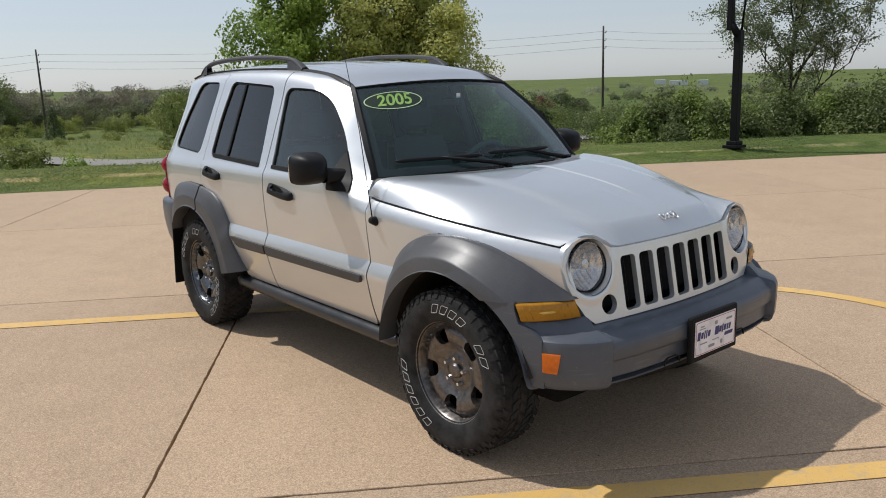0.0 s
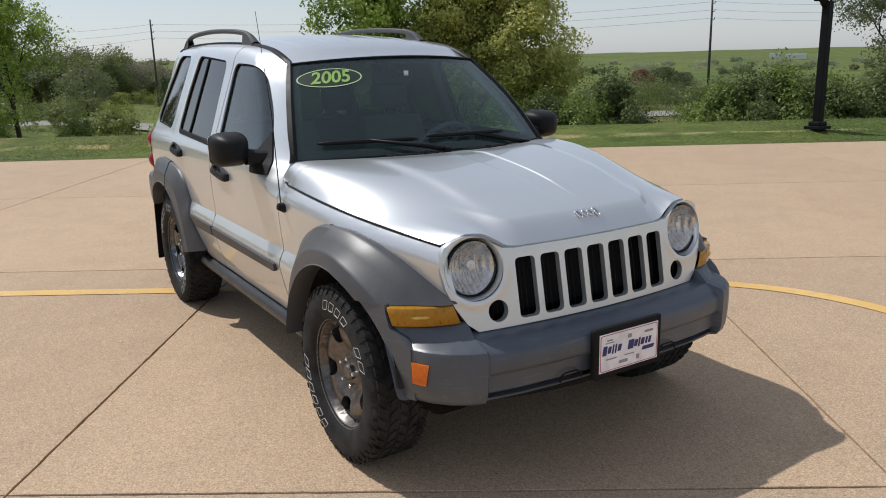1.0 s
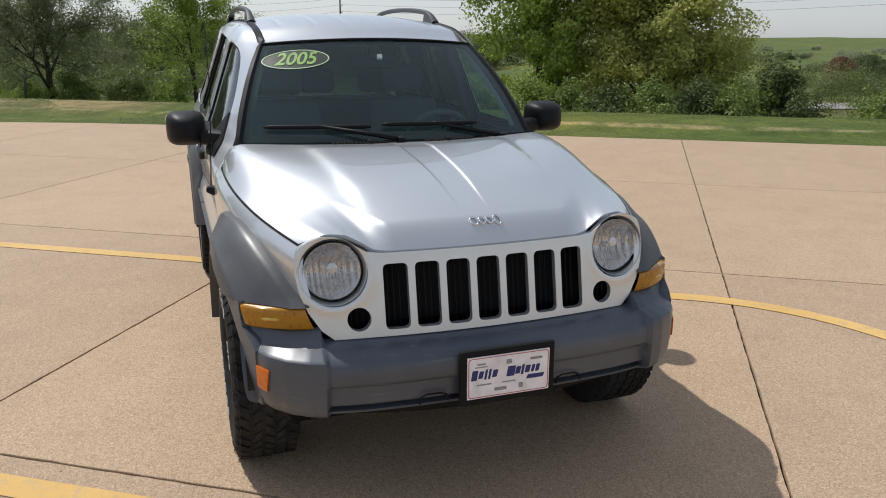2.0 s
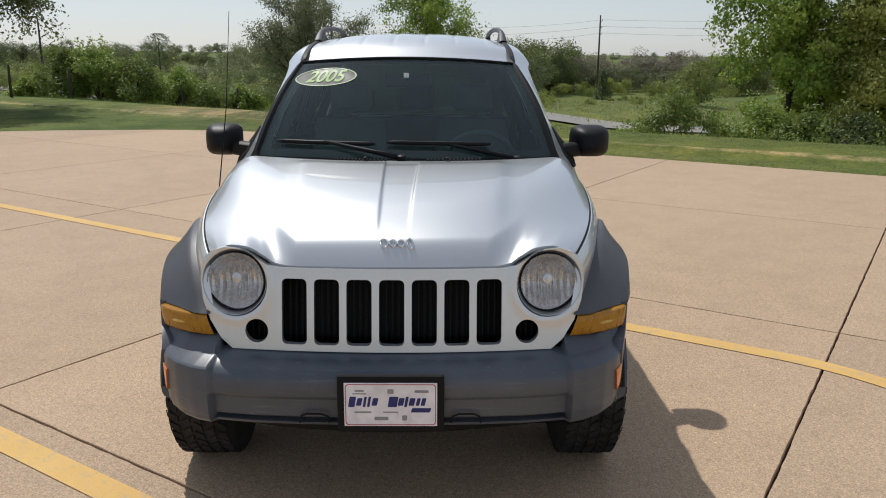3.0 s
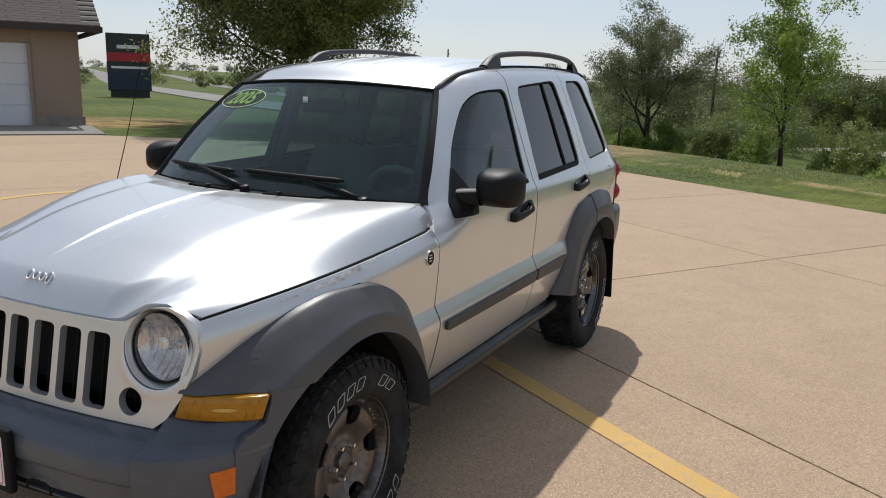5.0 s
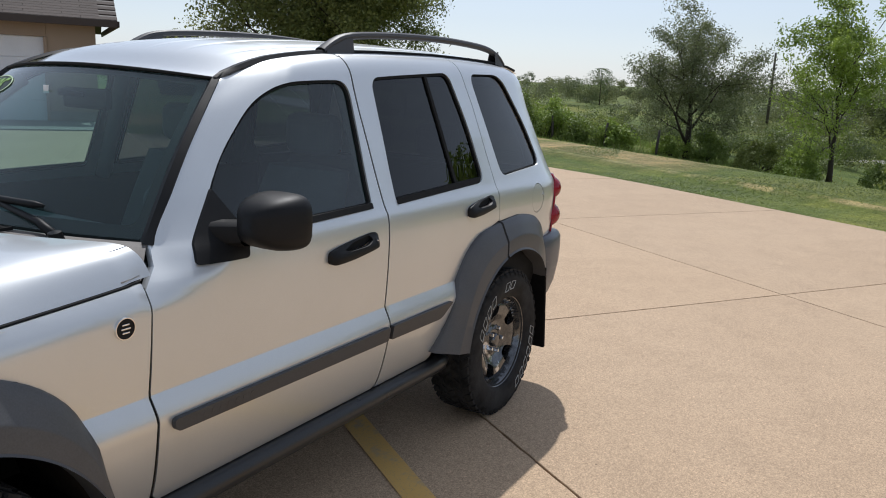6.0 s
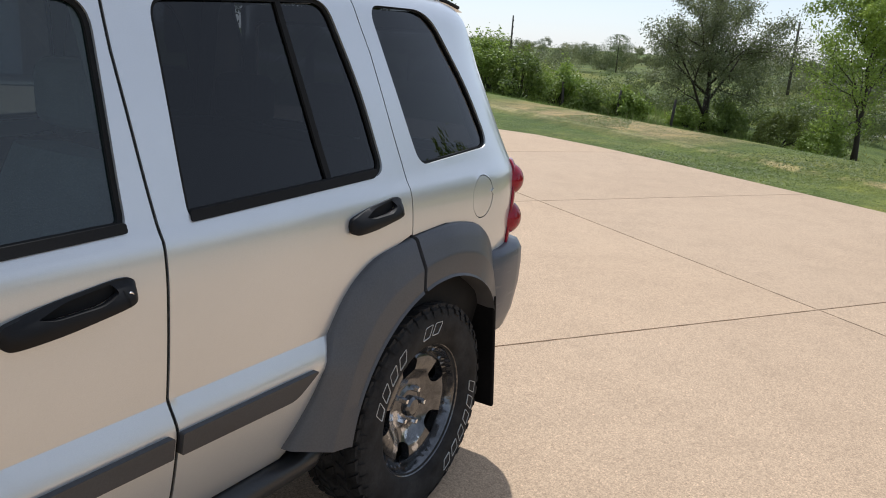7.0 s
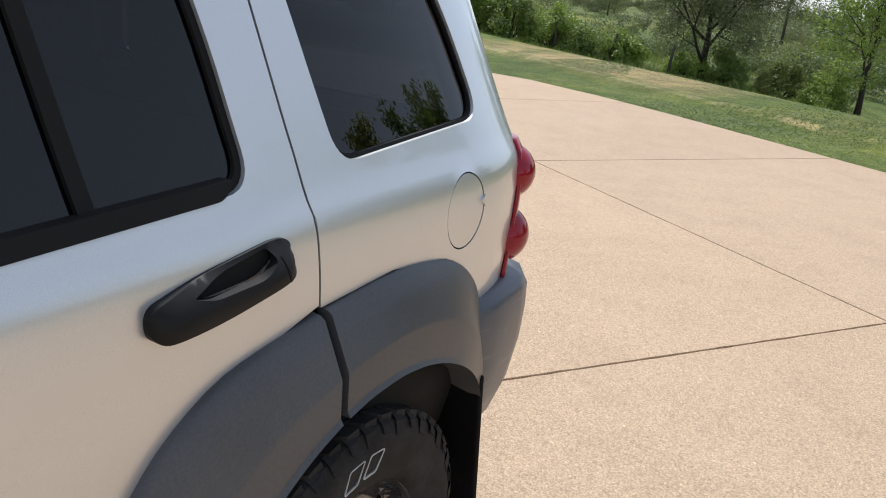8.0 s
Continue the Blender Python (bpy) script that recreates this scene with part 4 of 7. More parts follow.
PLATE_GREY = surface("plate_grey_marks", (0.25, 0.25, 0.26), (0.35, 0.35, 0.36), 10, 90, 0.4, bump=0)
GREEN_STICKER = surface("green_sticker_figures", (0.28, 0.48, 0.10), (0.38, 0.60, 0.15), 10, 90, 0.5, bump=0)
DARK_FILL = surface("dark_oval_fill", (0.010, 0.022, 0.010), (0.016, 0.032, 0.014), 10, 90, 0.5, bump=0)
PALE_STICKER = surface("pale_green_outline", (0.55, 0.72, 0.42), (0.65, 0.8, 0.5), 10, 90, 0.5, bump=0)


def make_wheel_finish(name, cut, dark, light, rough):
    """Dark metal with what is left of the bright plating, in flakes."""
    m, t, p = nodes_of(name)
    w, f = noise_node(t, 8.0, 7.0, 0.62), noise_node(t, 45.0, 4.0, 0.6)
    mask = ramp(t, w.outputs[0], [(cut, (0, 0, 0)), (cut + 0.03, (1, 1, 1))]).outputs[0]
    base = ramp(t, f.outputs[0], [(0.35, dark), (0.65, light)]).outputs[0]
    t.links.new(mixed(t, "MIX", mask, base, (0.62, 0.63, 0.65)), p.inputs["Base Color"])
    t.links.new(mixed(t, "MIX", mask, (rough, rough, rough), (0.20, 0.20, 0.20)), p.inputs["Roughness"])
    p.inputs["Metallic"].default_value = 0.85
    bumped(t, p, mask, 0.12, 0.001)
    return m


def lens_plastic(name, colour, rough=0.12):
    m, t, p = nodes_of(name)
    w = noise_node(t, 60.0, 2.0)
    c = ramp(t, w.outputs[0], [(0.3, tuple(0.8 * k for k in colour)), (0.7, colour)]).outputs[0]
    t.links.new(c, p.inputs["Base Color"])
    p.inputs["Roughness"].default_value = rough
    p.inputs["Coat Weight"].default_value = 0.22
    p.inputs["Specular IOR Level"].default_value = 0.3
    p.inputs["Coat Roughness"].default_value = 0.03
    p.inputs["Subsurface Weight"].default_value = 0.0
    return m


WHEEL_BROWN = make_wheel_finish("brown_worn_wheel", 0.67, (0.125, 0.113, 0.105), (0.20, 0.184, 0.172), 0.38)
WHEEL_BRIGHT = make_wheel_finish("flaking_chrome_wheel", 0.62, (0.10, 0.102, 0.106), (0.175, 0.177, 0.182), 0.17)
LINER = surface("dusty_brown_wheel_liner", (0.014, 0.012, 0.010), (0.055, 0.046, 0.038), 7, 60, 0.9, bump=0.3, depth=0.003, spec=0.15)
AMBER = lens_plastic("amber_lens", (0.46, 0.21, 0.010))
PALE_AMBER = lens_plastic("pale_amber_bowl", (0.75, 0.48, 0.10))
ORANGE = lens_plastic("orange_marker_lens", (0.75, 0.17, 0.012))
RED = lens_plastic("red_tail_lens", (0.30, 0.004, 0.020))
REFLECTOR = surface("lamp_reflector", (0.58, 0.58, 0.58), (0.78, 0.78, 0.78), 30, 90, 0.26, metal=0.75, bump=0)


# ---- the car: panel maker ----
def curve_of(pairs):
    """A smooth curve through the pairs that does not overshoot."""
    X, Y = np.array([p[0] for p in pairs], float), np.array([p[1] for p in pairs], float)
    h = np.diff(X)
    s = np.diff(Y) / h
    d = np.zeros(len(X))
    for i in range(1, len(X) - 1):
        if s[i - 1] * s[i] > 0:
            w1, w2 = 2 * h[i] + h[i - 1], h[i] + 2 * h[i - 1]
            d[i] = (w1 + w2) / (w1 / s[i - 1] + w2 / s[i])
    d[0], d[-1] = s[0], s[-1]

    def f(x):
        x = np.clip(np.asarray(x, float), X[0], X[-1])
        i = np.clip(np.searchsorted(X, x) - 1, 0, len(h) - 1)
        t = (x - X[i]) / h[i]
        return Y[i] * (1 + 2 * t) * (1 - t) ** 2 + h[i] * d[i] * t * (1 - t) ** 2 + Y[i + 1] * t * t * (3 - 2 * t) + h[i] * d[i + 1] * t * t * (t - 1)
    return f


def rounded(points, radius, n=5):
    """A closed outline with its corners rounded; a point may carry its own radius."""
    out = []
    P = [(p[0], p[1], p[2] if len(p) > 2 else radius) for p in points]
    for i, (x, y, r) in enumerate(P):
        a, b = Vector(P[i - 1][:2]), Vector(P[(i + 1) % len(P)][:2])
        p = Vector((x, y))
        da, db = a - p, b - p
        r = min(r, 0.48 * da.length, 0.48 * db.length)
        if r < 1e-4:
            out.append((x, y))
            continue
        s, e = p + da.normalized() * r, p + db.normalized() * r
        for k in range(n + 1):
            t = k / n
            q = s * (1 - t) ** 2 + p * 2 * t * (1 - t) + e * t * t
            out.append((q.x, q.y))
    return out


def resampled(poly, gap):
    out = []
    for i, p in enumerate(poly):
        q = poly[(i + 1) % len(poly)]
        n = max(1, int(math.hypot(q[0] - p[0], q[1] - p[1]) / gap))
        out += [(p[0] + (q[0] - p[0]) * k / n, p[1] + (q[1] - p[1]) * k / n) for k in range(n)]
    return out


from mathutils.geometry import delaunay_2d_cdt


def sheet(outer, holes, gap, rows=()):
    """Triangles filling an outline with holes, at an even spacing, and the outline's loops."""
    loops = [resampled(outer, gap)] + [resampled(h, gap * 0.7) for h in holes]
    verts, edges, ids = [], [], []
    for loop in loops:
        b = len(verts)
        verts += loop
        ids.append(list(range(b, b + len(loop))))
        edges += [(b + i, b + (i + 1) % len(loop)) for i in range(len(loop))]
    B = np.array(loops[0])
    gx, gy = np.meshgrid(np.arange(B[:, 0].min() + gap / 2, B[:, 0].max(), gap), np.arange(B[:, 1].min() + gap / 2, B[:, 1].max(), gap))
    gx, gy = gx.ravel(), gy.ravel()
    keep = within(loops[0], gx, gy)
    for h in loops[1:]:
        keep &= ~within(h, gx, gy)
    rim = np.array(verts)
    for level in rows:
        keep &= np.abs(gy - level) > gap * 0.4
    gx, gy = gx[keep], gy[keep]
    if len(gx):
        d = np.min((gx[:, None] - rim[None, :, 0]) ** 2 + (gy[:, None] - rim[None, :, 1]) ** 2, 1)
        ok = d > (gap * 0.45) ** 2
        verts = verts + list(zip(gx[ok], gy[ok]))
    for level in rows:
        rx = np.arange(B[:, 0].min(), B[:, 0].max(), gap * 0.8)
        ry = np.full_like(rx, level)
        ok = within(loops[0], rx, ry)
        for h in loops[1:]:
            ok &= ~within(h, rx, ry)
        rx, ry = rx[ok], ry[ok]
        if len(rx):
            ok = np.min((rx[:, None] - rim[None, :, 0]) ** 2 + (ry[:, None] - rim[None, :, 1]) ** 2, 1) > (gap * 0.3) ** 2
            verts = verts + list(zip(rx[ok], ry[ok]))
    v, e, f, vo = delaunay_2d_cdt([Vector(p) for p in verts], edges, [], 0, 1e-6)[:4]
    v = np.array([tuple(p) for p in v])
    back = {}
    for i, olds in enumerate(vo):
        for o in olds:
            back[o] = i
    loops_out = [[back[i] for i in loop if i in back] for loop in ids]
    tri = np.array([tuple(t) for t in f])
    c = v[tri].mean(1)
    ok = within(loops[0], c[:, 0], c[:, 1])
    for h in loops[1:]:
        ok &= ~within(h, c[:, 0], c[:, 1])
    p, q, r = v[tri[:, 0]], v[tri[:, 1]], v[tri[:, 2]]
    area = np.abs((q[:, 0] - p[:, 0]) * (r[:, 1] - p[:, 1]) - (r[:, 0] - p[:, 0]) * (q[:, 1] - p[:, 1]))
    longest = np.maximum(np.maximum(np.hypot(*(q - p).T), np.hypot(*(r - q).T)), np.hypot(*(p - r).T))
    ok &= area > longest ** 2 * 0.004
    return v, tri[ok], loops_out


def add_panel(name, parent, outer, holes, fn, material, gap=0.03, depth=0.022, both=True, label="", back=False, flip=False, rows=()):
    """A curved panel: the outline filled, laid on the surface fn(a, b, inset), with edges turned inwards. On both sides of the car if asked."""
    v, tri, loops = sheet(outer, holes, gap, rows)
    front = np.array(fn(v[:, 0], v[:, 1], 0.0)).T
    verts = [tuple(p) for p in front]
    faces = [tuple(t) for t in tri]
    # orientation: the outline runs so that faces look along the first face's outward side
    for loop in (loops if depth else []):
        p = v[loop]
        f1 = np.array(fn(p[:, 0], p[:, 1], depth)).T
        b = len(verts)
        verts += [tuple(q) for q in f1]
        n = len(loop)
        for i in range(n):
            j = (i + 1) % n
            faces.append((loop[i], loop[j], b + j, b + i))
    obs = []
    for side in ((1, -1) if both else (1,)):
        bm = bmesh.new()
        bv = [bm.verts.new((x, y * side, z)) for x, y, z in verts]
        for k, f in enumerate(faces):
            try:
                g = bm.faces.new([bv[i] for i in f])
                g.smooth = True
            except ValueError:
                pass
        bmesh.ops.recalc_face_normals(bm, faces=bm.faces)
        bm.normal_update()
        bm.faces.ensure_lookup_table()
        # outward: away from the car's middle
        probe = max(bm.faces, key=lambda g: g.calc_area())
        mid = Vector((0.0, 0.0, 0.75))
        if (probe.calc_center_median() - mid).dot(probe.normal) * (-1 if flip else 1) < 0:
            bmesh.ops.reverse_faces(bm, faces=bm.faces)
        for e in bm.edges:
            if len(e.link_faces) == 2 and (e.calc_face_angle(0) > radians(38) or rows and all(abs(q.co.z - 0.765) < 0.003 for q in e.verts)):
                e.smooth = False
        me = bpy.data.meshes.new(name)
        bm.to_mesh(me)
        bm.free()
        me.materials.append(material)
        obs.append(part(name, me, parent, label))
    return obs


def grid_data(name, P, material, closed=False, smooth=True, sharp=35, flip=False):
    """A mesh from a grid of points, rows by columns."""
    n, m = len(P), len(P[0])
    bm = bmesh.new()
    V = [[bm.verts.new(tuple(p)) for p in row] for row in P]
    for i in range(n - 1):
        for j in range(m if closed else m - 1):
            q = [V[i][j], V[i + 1][j], V[i + 1][(j + 1) % m], V[i][(j + 1) % m]]
            try:
                f = bm.faces.new(q if not flip else q[::-1])
                f.smooth = smooth
            except ValueError:
                pass
    bmesh.ops.remove_doubles(bm, verts=bm.verts, dist=1e-6)
    bmesh.ops.recalc_face_normals(bm, faces=bm.faces)
    for e in bm.edges:
        if len(e.link_faces) == 2 and e.calc_face_angle(0) > radians(sharp):
            e.smooth = False
    me = bpy.data.meshes.new(name)
    bm.to_mesh(me)
    bm.free()
    me.materials.append(material)
    return me


def mirrored(me, name):
    m2 = me.copy()
    m2.name = name
    m2.transform(Matrix.Diagonal((1, -1, 1, 1)))
    m2.flip_normals()
    return m2


def both_sides(name, me, parent, label=""):
    return part(name, me, parent, label), part(name, mirrored(me, name), parent, label)


# ---- the car: body surfaces ----
BELT = 1.135
side_low = curve_of([(0.36, 0.735), (0.42, 0.778), (0.50, 0.812), (0.58, 0.836), (0.66, 0.855), (0.695, 0.862), (0.705, 0.861), (0.735, 0.850), (0.765, 0.836)])
side_high = curve_of([(0.765, 0.836), (0.84, 0.842), (0.93, 0.847), (1.02, 0.849), (1.08, 0.846), (1.115, 0.840), (1.14, 0.826), (1.20, 0.802), (1.40, 0.732), (1.58, 0.668), (1.635, 0.649), (1.672, 0.622), (1.695, 0.586), (1.705, 0.545)])
roof_edge = curve_of([(-2.1, 1.60), (-1.95, 1.655), (-1.80, 1.690), (-1.5, 1.708), (-1.1, 1.712), (-0.7, 1.705), (-0.35, 1.690), (0.0, 1.652), (0.15, 1.612), (0.25, 1.572), (0.40, 1.50)])
shut = curve_of([(0.60, 1.083), (0.73, 1.070), (1.10, 1.036), (1.50, 0.990), (1.80, 0.948), (1.90, 0.93)])


# line of the screen pillar's front edge, by height: length and half width
pillar_x = curve_of([(1.05, 0.735), (1.07, 0.702), (1.09, 0.678), (1.12, 0.662), (1.148, 0.645), (1.265, 0.552), (1.376, 0.456), (1.479, 0.350), (1.576, 0.237), (1.62, 0.19)])
pillar_y = curve_of([(1.05, 0.815), (1.07, 0.80), (1.09, 0.785), (1.12, 0.757), (1.148, 0.734), (1.265, 0.700), (1.376, 0.661), (1.479, 0.615), (1.576, 0.560), (1.62, 0.54)])


def side(x, s, inset=0.0):
    """Left flank: length x and girth s (the height below the belt) to a place."""
    x, s = np.asarray(x, float), np.asarray(s, float)
    y = np.where(s < 0.765, side_low(s), side_high(s))
    k = (roof_edge(x) - BELT) / (1.705 - BELT)
    z = np.where(s > BELT, BELT + (s - BELT) * k, s)
    y = y - 0.205 * np.clip((x - 0.75) / 1.1, 0, 2) ** 2.4
    top = shut(x) - s
    y = y - np.where(x > 0.60, 0.036 * np.clip(1 - top / 0.075, 0, 1) ** 2 * np.clip((x - 0.6) / 0.13, 0, 1), 0)
    near = np.where((z > 0.95) & (x < 0.76), np.clip(1 - (pillar_x(z) - x) / 0.22, 0, 1), 0)
    y = y + (np.minimum(pillar_y(z), y) - y) * near ** 1.15 * step(0.99, 1.10, z)
    rear = np.clip((-1.68 - x) / 0.36, 0, 1)
    y = y - 0.13 * (1 - np.sqrt(np.clip(1 - rear ** 2, 0, 1)))
    y = y - 0.05 * np.clip((-1.2 - x) / 0.8, 0, 1) ** 2 * np.clip((s - 1.1) / 0.4, 0, 1)
    return x, y - inset, z


def girth(x, z):
    k = (float(roof_edge(x)) - BELT) / (1.705 - BELT)
    return z if z < BELT else BELT + (z - BELT) / k


def on_side(pts):
    return [(p[0], girth(p[0], p[1]), *p[2:]) for p in pts]


car = thing("suv", "silver compact suv with grey plastic cladding, parked on concrete", "car")

FRONT_WIN = rounded(on_side([(-0.245, 1.150, 0.03), (-0.292, 1.590, 0.07), (0.050, 1.572, 0.12), (0.195, 1.50, 0.2), (0.378, 1.345, 0.2), (0.535, 1.130, 0.012)]), 0.05, 7)
REAR_WIN = rounded(on_side([(-0.395, 1.148, 0.03), (-0.433, 1.603, 0.05), (-1.015, 1.640, 0.06), (-1.085, 1.40, 0.3), (-1.108, 1.172, 0.05)]), 0.05, 7)
QUARTER_WIN = rounded(on_side([(-1.292, 1.178, 0.05), (-1.205, 1.640, 0.05), (-1.545, 1.645, 0.10), (-1.70, 1.42, 0.4), (-1.762, 1.205, 0.07)]), 0.05, 7)

FRONT_DOOR = [(-0.318, 1.703), (-0.308, 1.50), (-0.311, 1.135), (-0.313, 0.77), (-0.335, 0.44), (-0.32, 0.425), (0.69, 0.425), (0.712, 0.45), (0.742, 0.76), (0.735, 1.046)] + [(float(pillar_x(z)), girth(float(pillar_x(z)), float(z))) for z in np.linspace(1.058, 1.572, 16)] + [(0.236, 1.703)]
REAR_DOOR = [(-0.326, 1.703), (-1.112, 1.703), (-1.162, 1.50), (-1.196, 1.20), (-1.210, 0.985), (-1.10, 0.955), (-0.98, 0.905), (-0.90, 0.84), (-0.855, 0.775), (-0.80, 0.60), (-0.735, 0.44), (-0.72, 0.425), (-0.343, 0.425), (-0.345, 0.44), (-0.321, 0.77), (-0.319, 1.135), (-0.316, 1.50)]
QUARTER = [(-1.1165, 1.703), (-1.1665, 1.50), (-1.2005, 1.20), (-1.2145, 0.98), (-1.40, 0.99), (-1.58, 0.965), (-1.68, 0.90), (-1.755, 0.82), (-1.895, 0.828), (-1.906, 0.90), (-1.946, 1.14), (-2.02, 1.14), (-1.985, 1.30), (-1.93, 1.50), (-1.84, 1.66), (-1.80, 1.703)]
FENDER = [(0.750, 0.76), (0.738, 1.062)] + [(float(x), float(shut(x)) - 0.006) for x in np.linspace(0.78, 1.795, 14)] + [(1.815, 0.90), (1.835, 0.82), (1.850, 0.765), (1.76, 0.82), (1.65, 0.885), (1.50, 0.94), (1.25, 0.965), (1.09, 0.915), (0.96, 0.80), (0.90, 0.65), (0.865, 0.43), (0.722, 0.43)]
FUEL = (-1.640, 1.045)
fuel_ring = [(FUEL[0] + 0.071 * math.cos(a), FUEL[1] + 0.075 * math.sin(a)) for a in np.linspace(0, 2 * math.pi, 33)[:-1]]
fuel_disc = [(FUEL[0] + 0.068 * math.cos(a), FUEL[1] + 0.072 * math.sin(a)) for a in np.linspace(0, 2 * math.pi, 33)[:-1]]

add_panel("fender", car, FENDER, [], side, PAINT, 0.016, rows=(0.765, 0.728, 0.702))
fdoors = add_panel("front_door", car, FRONT_DOOR, [FRONT_WIN], side, PAINT, 0.014, rows=(0.765, 0.728, 0.702))
rdoors = add_panel("rear_door", car, REAR_DOOR, [REAR_WIN], side, PAINT, 0.018, rows=(0.765, 0.728, 0.702))
quarter_l = add_panel("quarter_panel", car, QUARTER, [QUARTER_WIN, fuel_ring], side, PAINT, 0.02, both=False)[0]
q_r = add_panel("quarter_panel", car, QUARTER, [QUARTER_WIN], side, PAINT, 0.028)
bpy.data.objects.remove(q_r[0])
fuel_door = add_panel("fuel_door", quarter_l, fuel_disc, [], lambda a, b, d: side(a, b, d + 0.001), PAINT, 0.02, 0.01, both=False, label="round silver fuel door")[0]
add_panel("raised_triangle", fuel_door, [(FUEL[0] - 0.054, FUEL[1] + 0.012), (FUEL[0] - 0.071, FUEL[1] - 0.002), (FUEL[0] - 0.069, FUEL[1] + 0.022)], [], lambda a, b, d: side(a, b, d - 0.004), PAINT, 0.02, 0.006, both=False)


def ring_outline(poly, grow_by):
    """The outline moved outwards (or inwards) by a distance."""
    P = [Vector(p) for p in poly]
    area = sum(P[i].x * P[(i + 1) % len(P)].y - P[(i + 1) % len(P)].x * P[i].y for i in range(len(P)))
    sgn = 1 if area > 0 else -1
    out = []
    for i, p in enumerate(P):
        t = (P[(i + 1) % len(P)] - P[i - 1]).normalized()
        n = Vector((t.y, -t.x)) * sgn
        out.append(tuple(p + n * grow_by))
    return out


def window(doors, outline, pane_mat, pane_name, seal_in):
    for obs_side, d in zip((1, -1), doors):
        pane = add_panel(pane_name, d, ring_outline(outline, 0.006), [], lambda a, b, i: side(a, b, i + 0.014), pane_mat, 0.04, 0.0, both=True)
        seal = add_panel("window_seal", d, ring_outline(outline, 0.001), [ring_outline(outline, -seal_in)], lambda a, b, i: side(a, b, i + 0.007), SEAL, 0.03, 0.012, both=True)
        for pair in (pane, seal):
            bpy.data.objects.remove(pair[1 if obs_side > 0 else 0])


window(fdoors, FRONT_WIN, GLASS_SIDE, "door_glass", 0.011)
window(rdoors, REAR_WIN, GLASS_DARK, "door_glass", 0.011)
window((quarter_l, q_r[1]), QUARTER_WIN, GLASS_DARK, "quarter_glass", 0.006)

# dark seals sunk in the gaps round the doors, also drawing the gaps' shade
for gap in ([(-0.322, 1.69), (-0.312, 1.50), (-0.315, 1.135), (-0.317, 0.77), (-0.340, 0.44)], [(0.717, 0.45), (0.746, 0.76), (0.7375, 1.05)], [(-1.1143, 1.69), (-1.1643, 1.50), (-1.1983, 1.20), (-1.2123, 0.99)]):
    path = []
    for (a0, b0), (a1, b1) in zip(gap, gap[1:]):
        for t in np.linspace(0, 1, max(3, int(abs(b1 - b0) / 0.02)))[: None if (a1, b1) == gap[-1] else -1]:
            path.append((tuple(float(k) for k in side(a0 + (a1 - a0) * t, b0 + (b1 - b0) * t, 0.0085)), 0.0062 if gap[0][0] > -1 else 0.0045))
    both_sides("door_seal", tube_data("door_seal", [path], SEAL, 6), car, "black rubber door seal")

# divider bar in the rear door window, and the sill strips under the glass
for d, s in zip(rdoors, (1, -1)):
    bar = [(-0.864, 1.150), (-0.885, 1.150), (-0.839, 1.632), (-0.820, 1.632)]
    pair = add_panel("window_divider", d, on_side(bar), [], lambda a, b, i: side(a, b, i + 0.006), SEAL, 0.04, 0.012)
    bpy.data.objects.remove(pair[1 if s > 0 else 0])
    strip = [(-0.400, 1.145), (-1.052, 1.168, 0.012), (-1.078, 1.191, 0.012), (-0.402, 1.167)]
    pair = add_panel("belt_moulding", d, rounded(on_side(strip), 0.006), [], lambda a, b, i: side(a, b, i - 0.005), SEAL, 0.012, 0.018)
    bpy.data.objects.remove(pair[1 if s > 0 else 0])
for d, s in zip(fdoors, (1, -1)):
    strip = [(-0.243, 1.147), (0.46, 1.131), (0.46, 1.149), (-0.244, 1.166)]
    pair = add_panel("belt_moulding", d, rounded(on_side(strip), 0.006), [], lambda a, b, i: side(a, b, i - 0.005), SEAL, 0.012, 0.018)
    bpy.data.objects.remove(pair[1 if s > 0 else 0])


def strip_on(door_pair, name, outline, mat, out, label="", gap=0.03):
    for d, s in zip(door_pair, (1, -1)):
        pair = add_panel(name, d, outline, [], lambda a, b, i: side(a, b, i - out), mat, gap, out + 0.004, label=label)
        bpy.data.objects.remove(pair[1 if s > 0 else 0])


strip_on(fdoors, "side_moulding", rounded([(-0.306, 0.640), (0.688, 0.651, 0.022), (0.702, 0.694, 0.018), (-0.302, 0.697)], 0.006), TRIM_GREY, 0.016, "dark grey rubbing strip")
strip_on(rdoors, "side_moulding", rounded([(-0.328, 0.640), (-0.696, 0.634, 0.03), (-0.768, 0.697, 0.012), (-0.324, 0.697)], 0.006), TRIM_GREY, 0.016, "dark grey rubbing strip")
# plain raised bars where the model lettering sits
for d, s in zip(fdoors, (1, -1)):
    for k in range(7):
        x0 = 0.40 + 0.03 * k
        pair = add_panel("moulding_mark", d, rounded([(x0, 0.659), (x0 + 0.019, 0.659), (x0 + 0.019, 0.682), (x0, 0.682)], 0.004), [], lambda a, b, i: side(a, b, i - 0.0165), TRIM_GREY, 0.02, 0.004)
        bpy.data.objects.remove(pair[1 if s > 0 else 0])


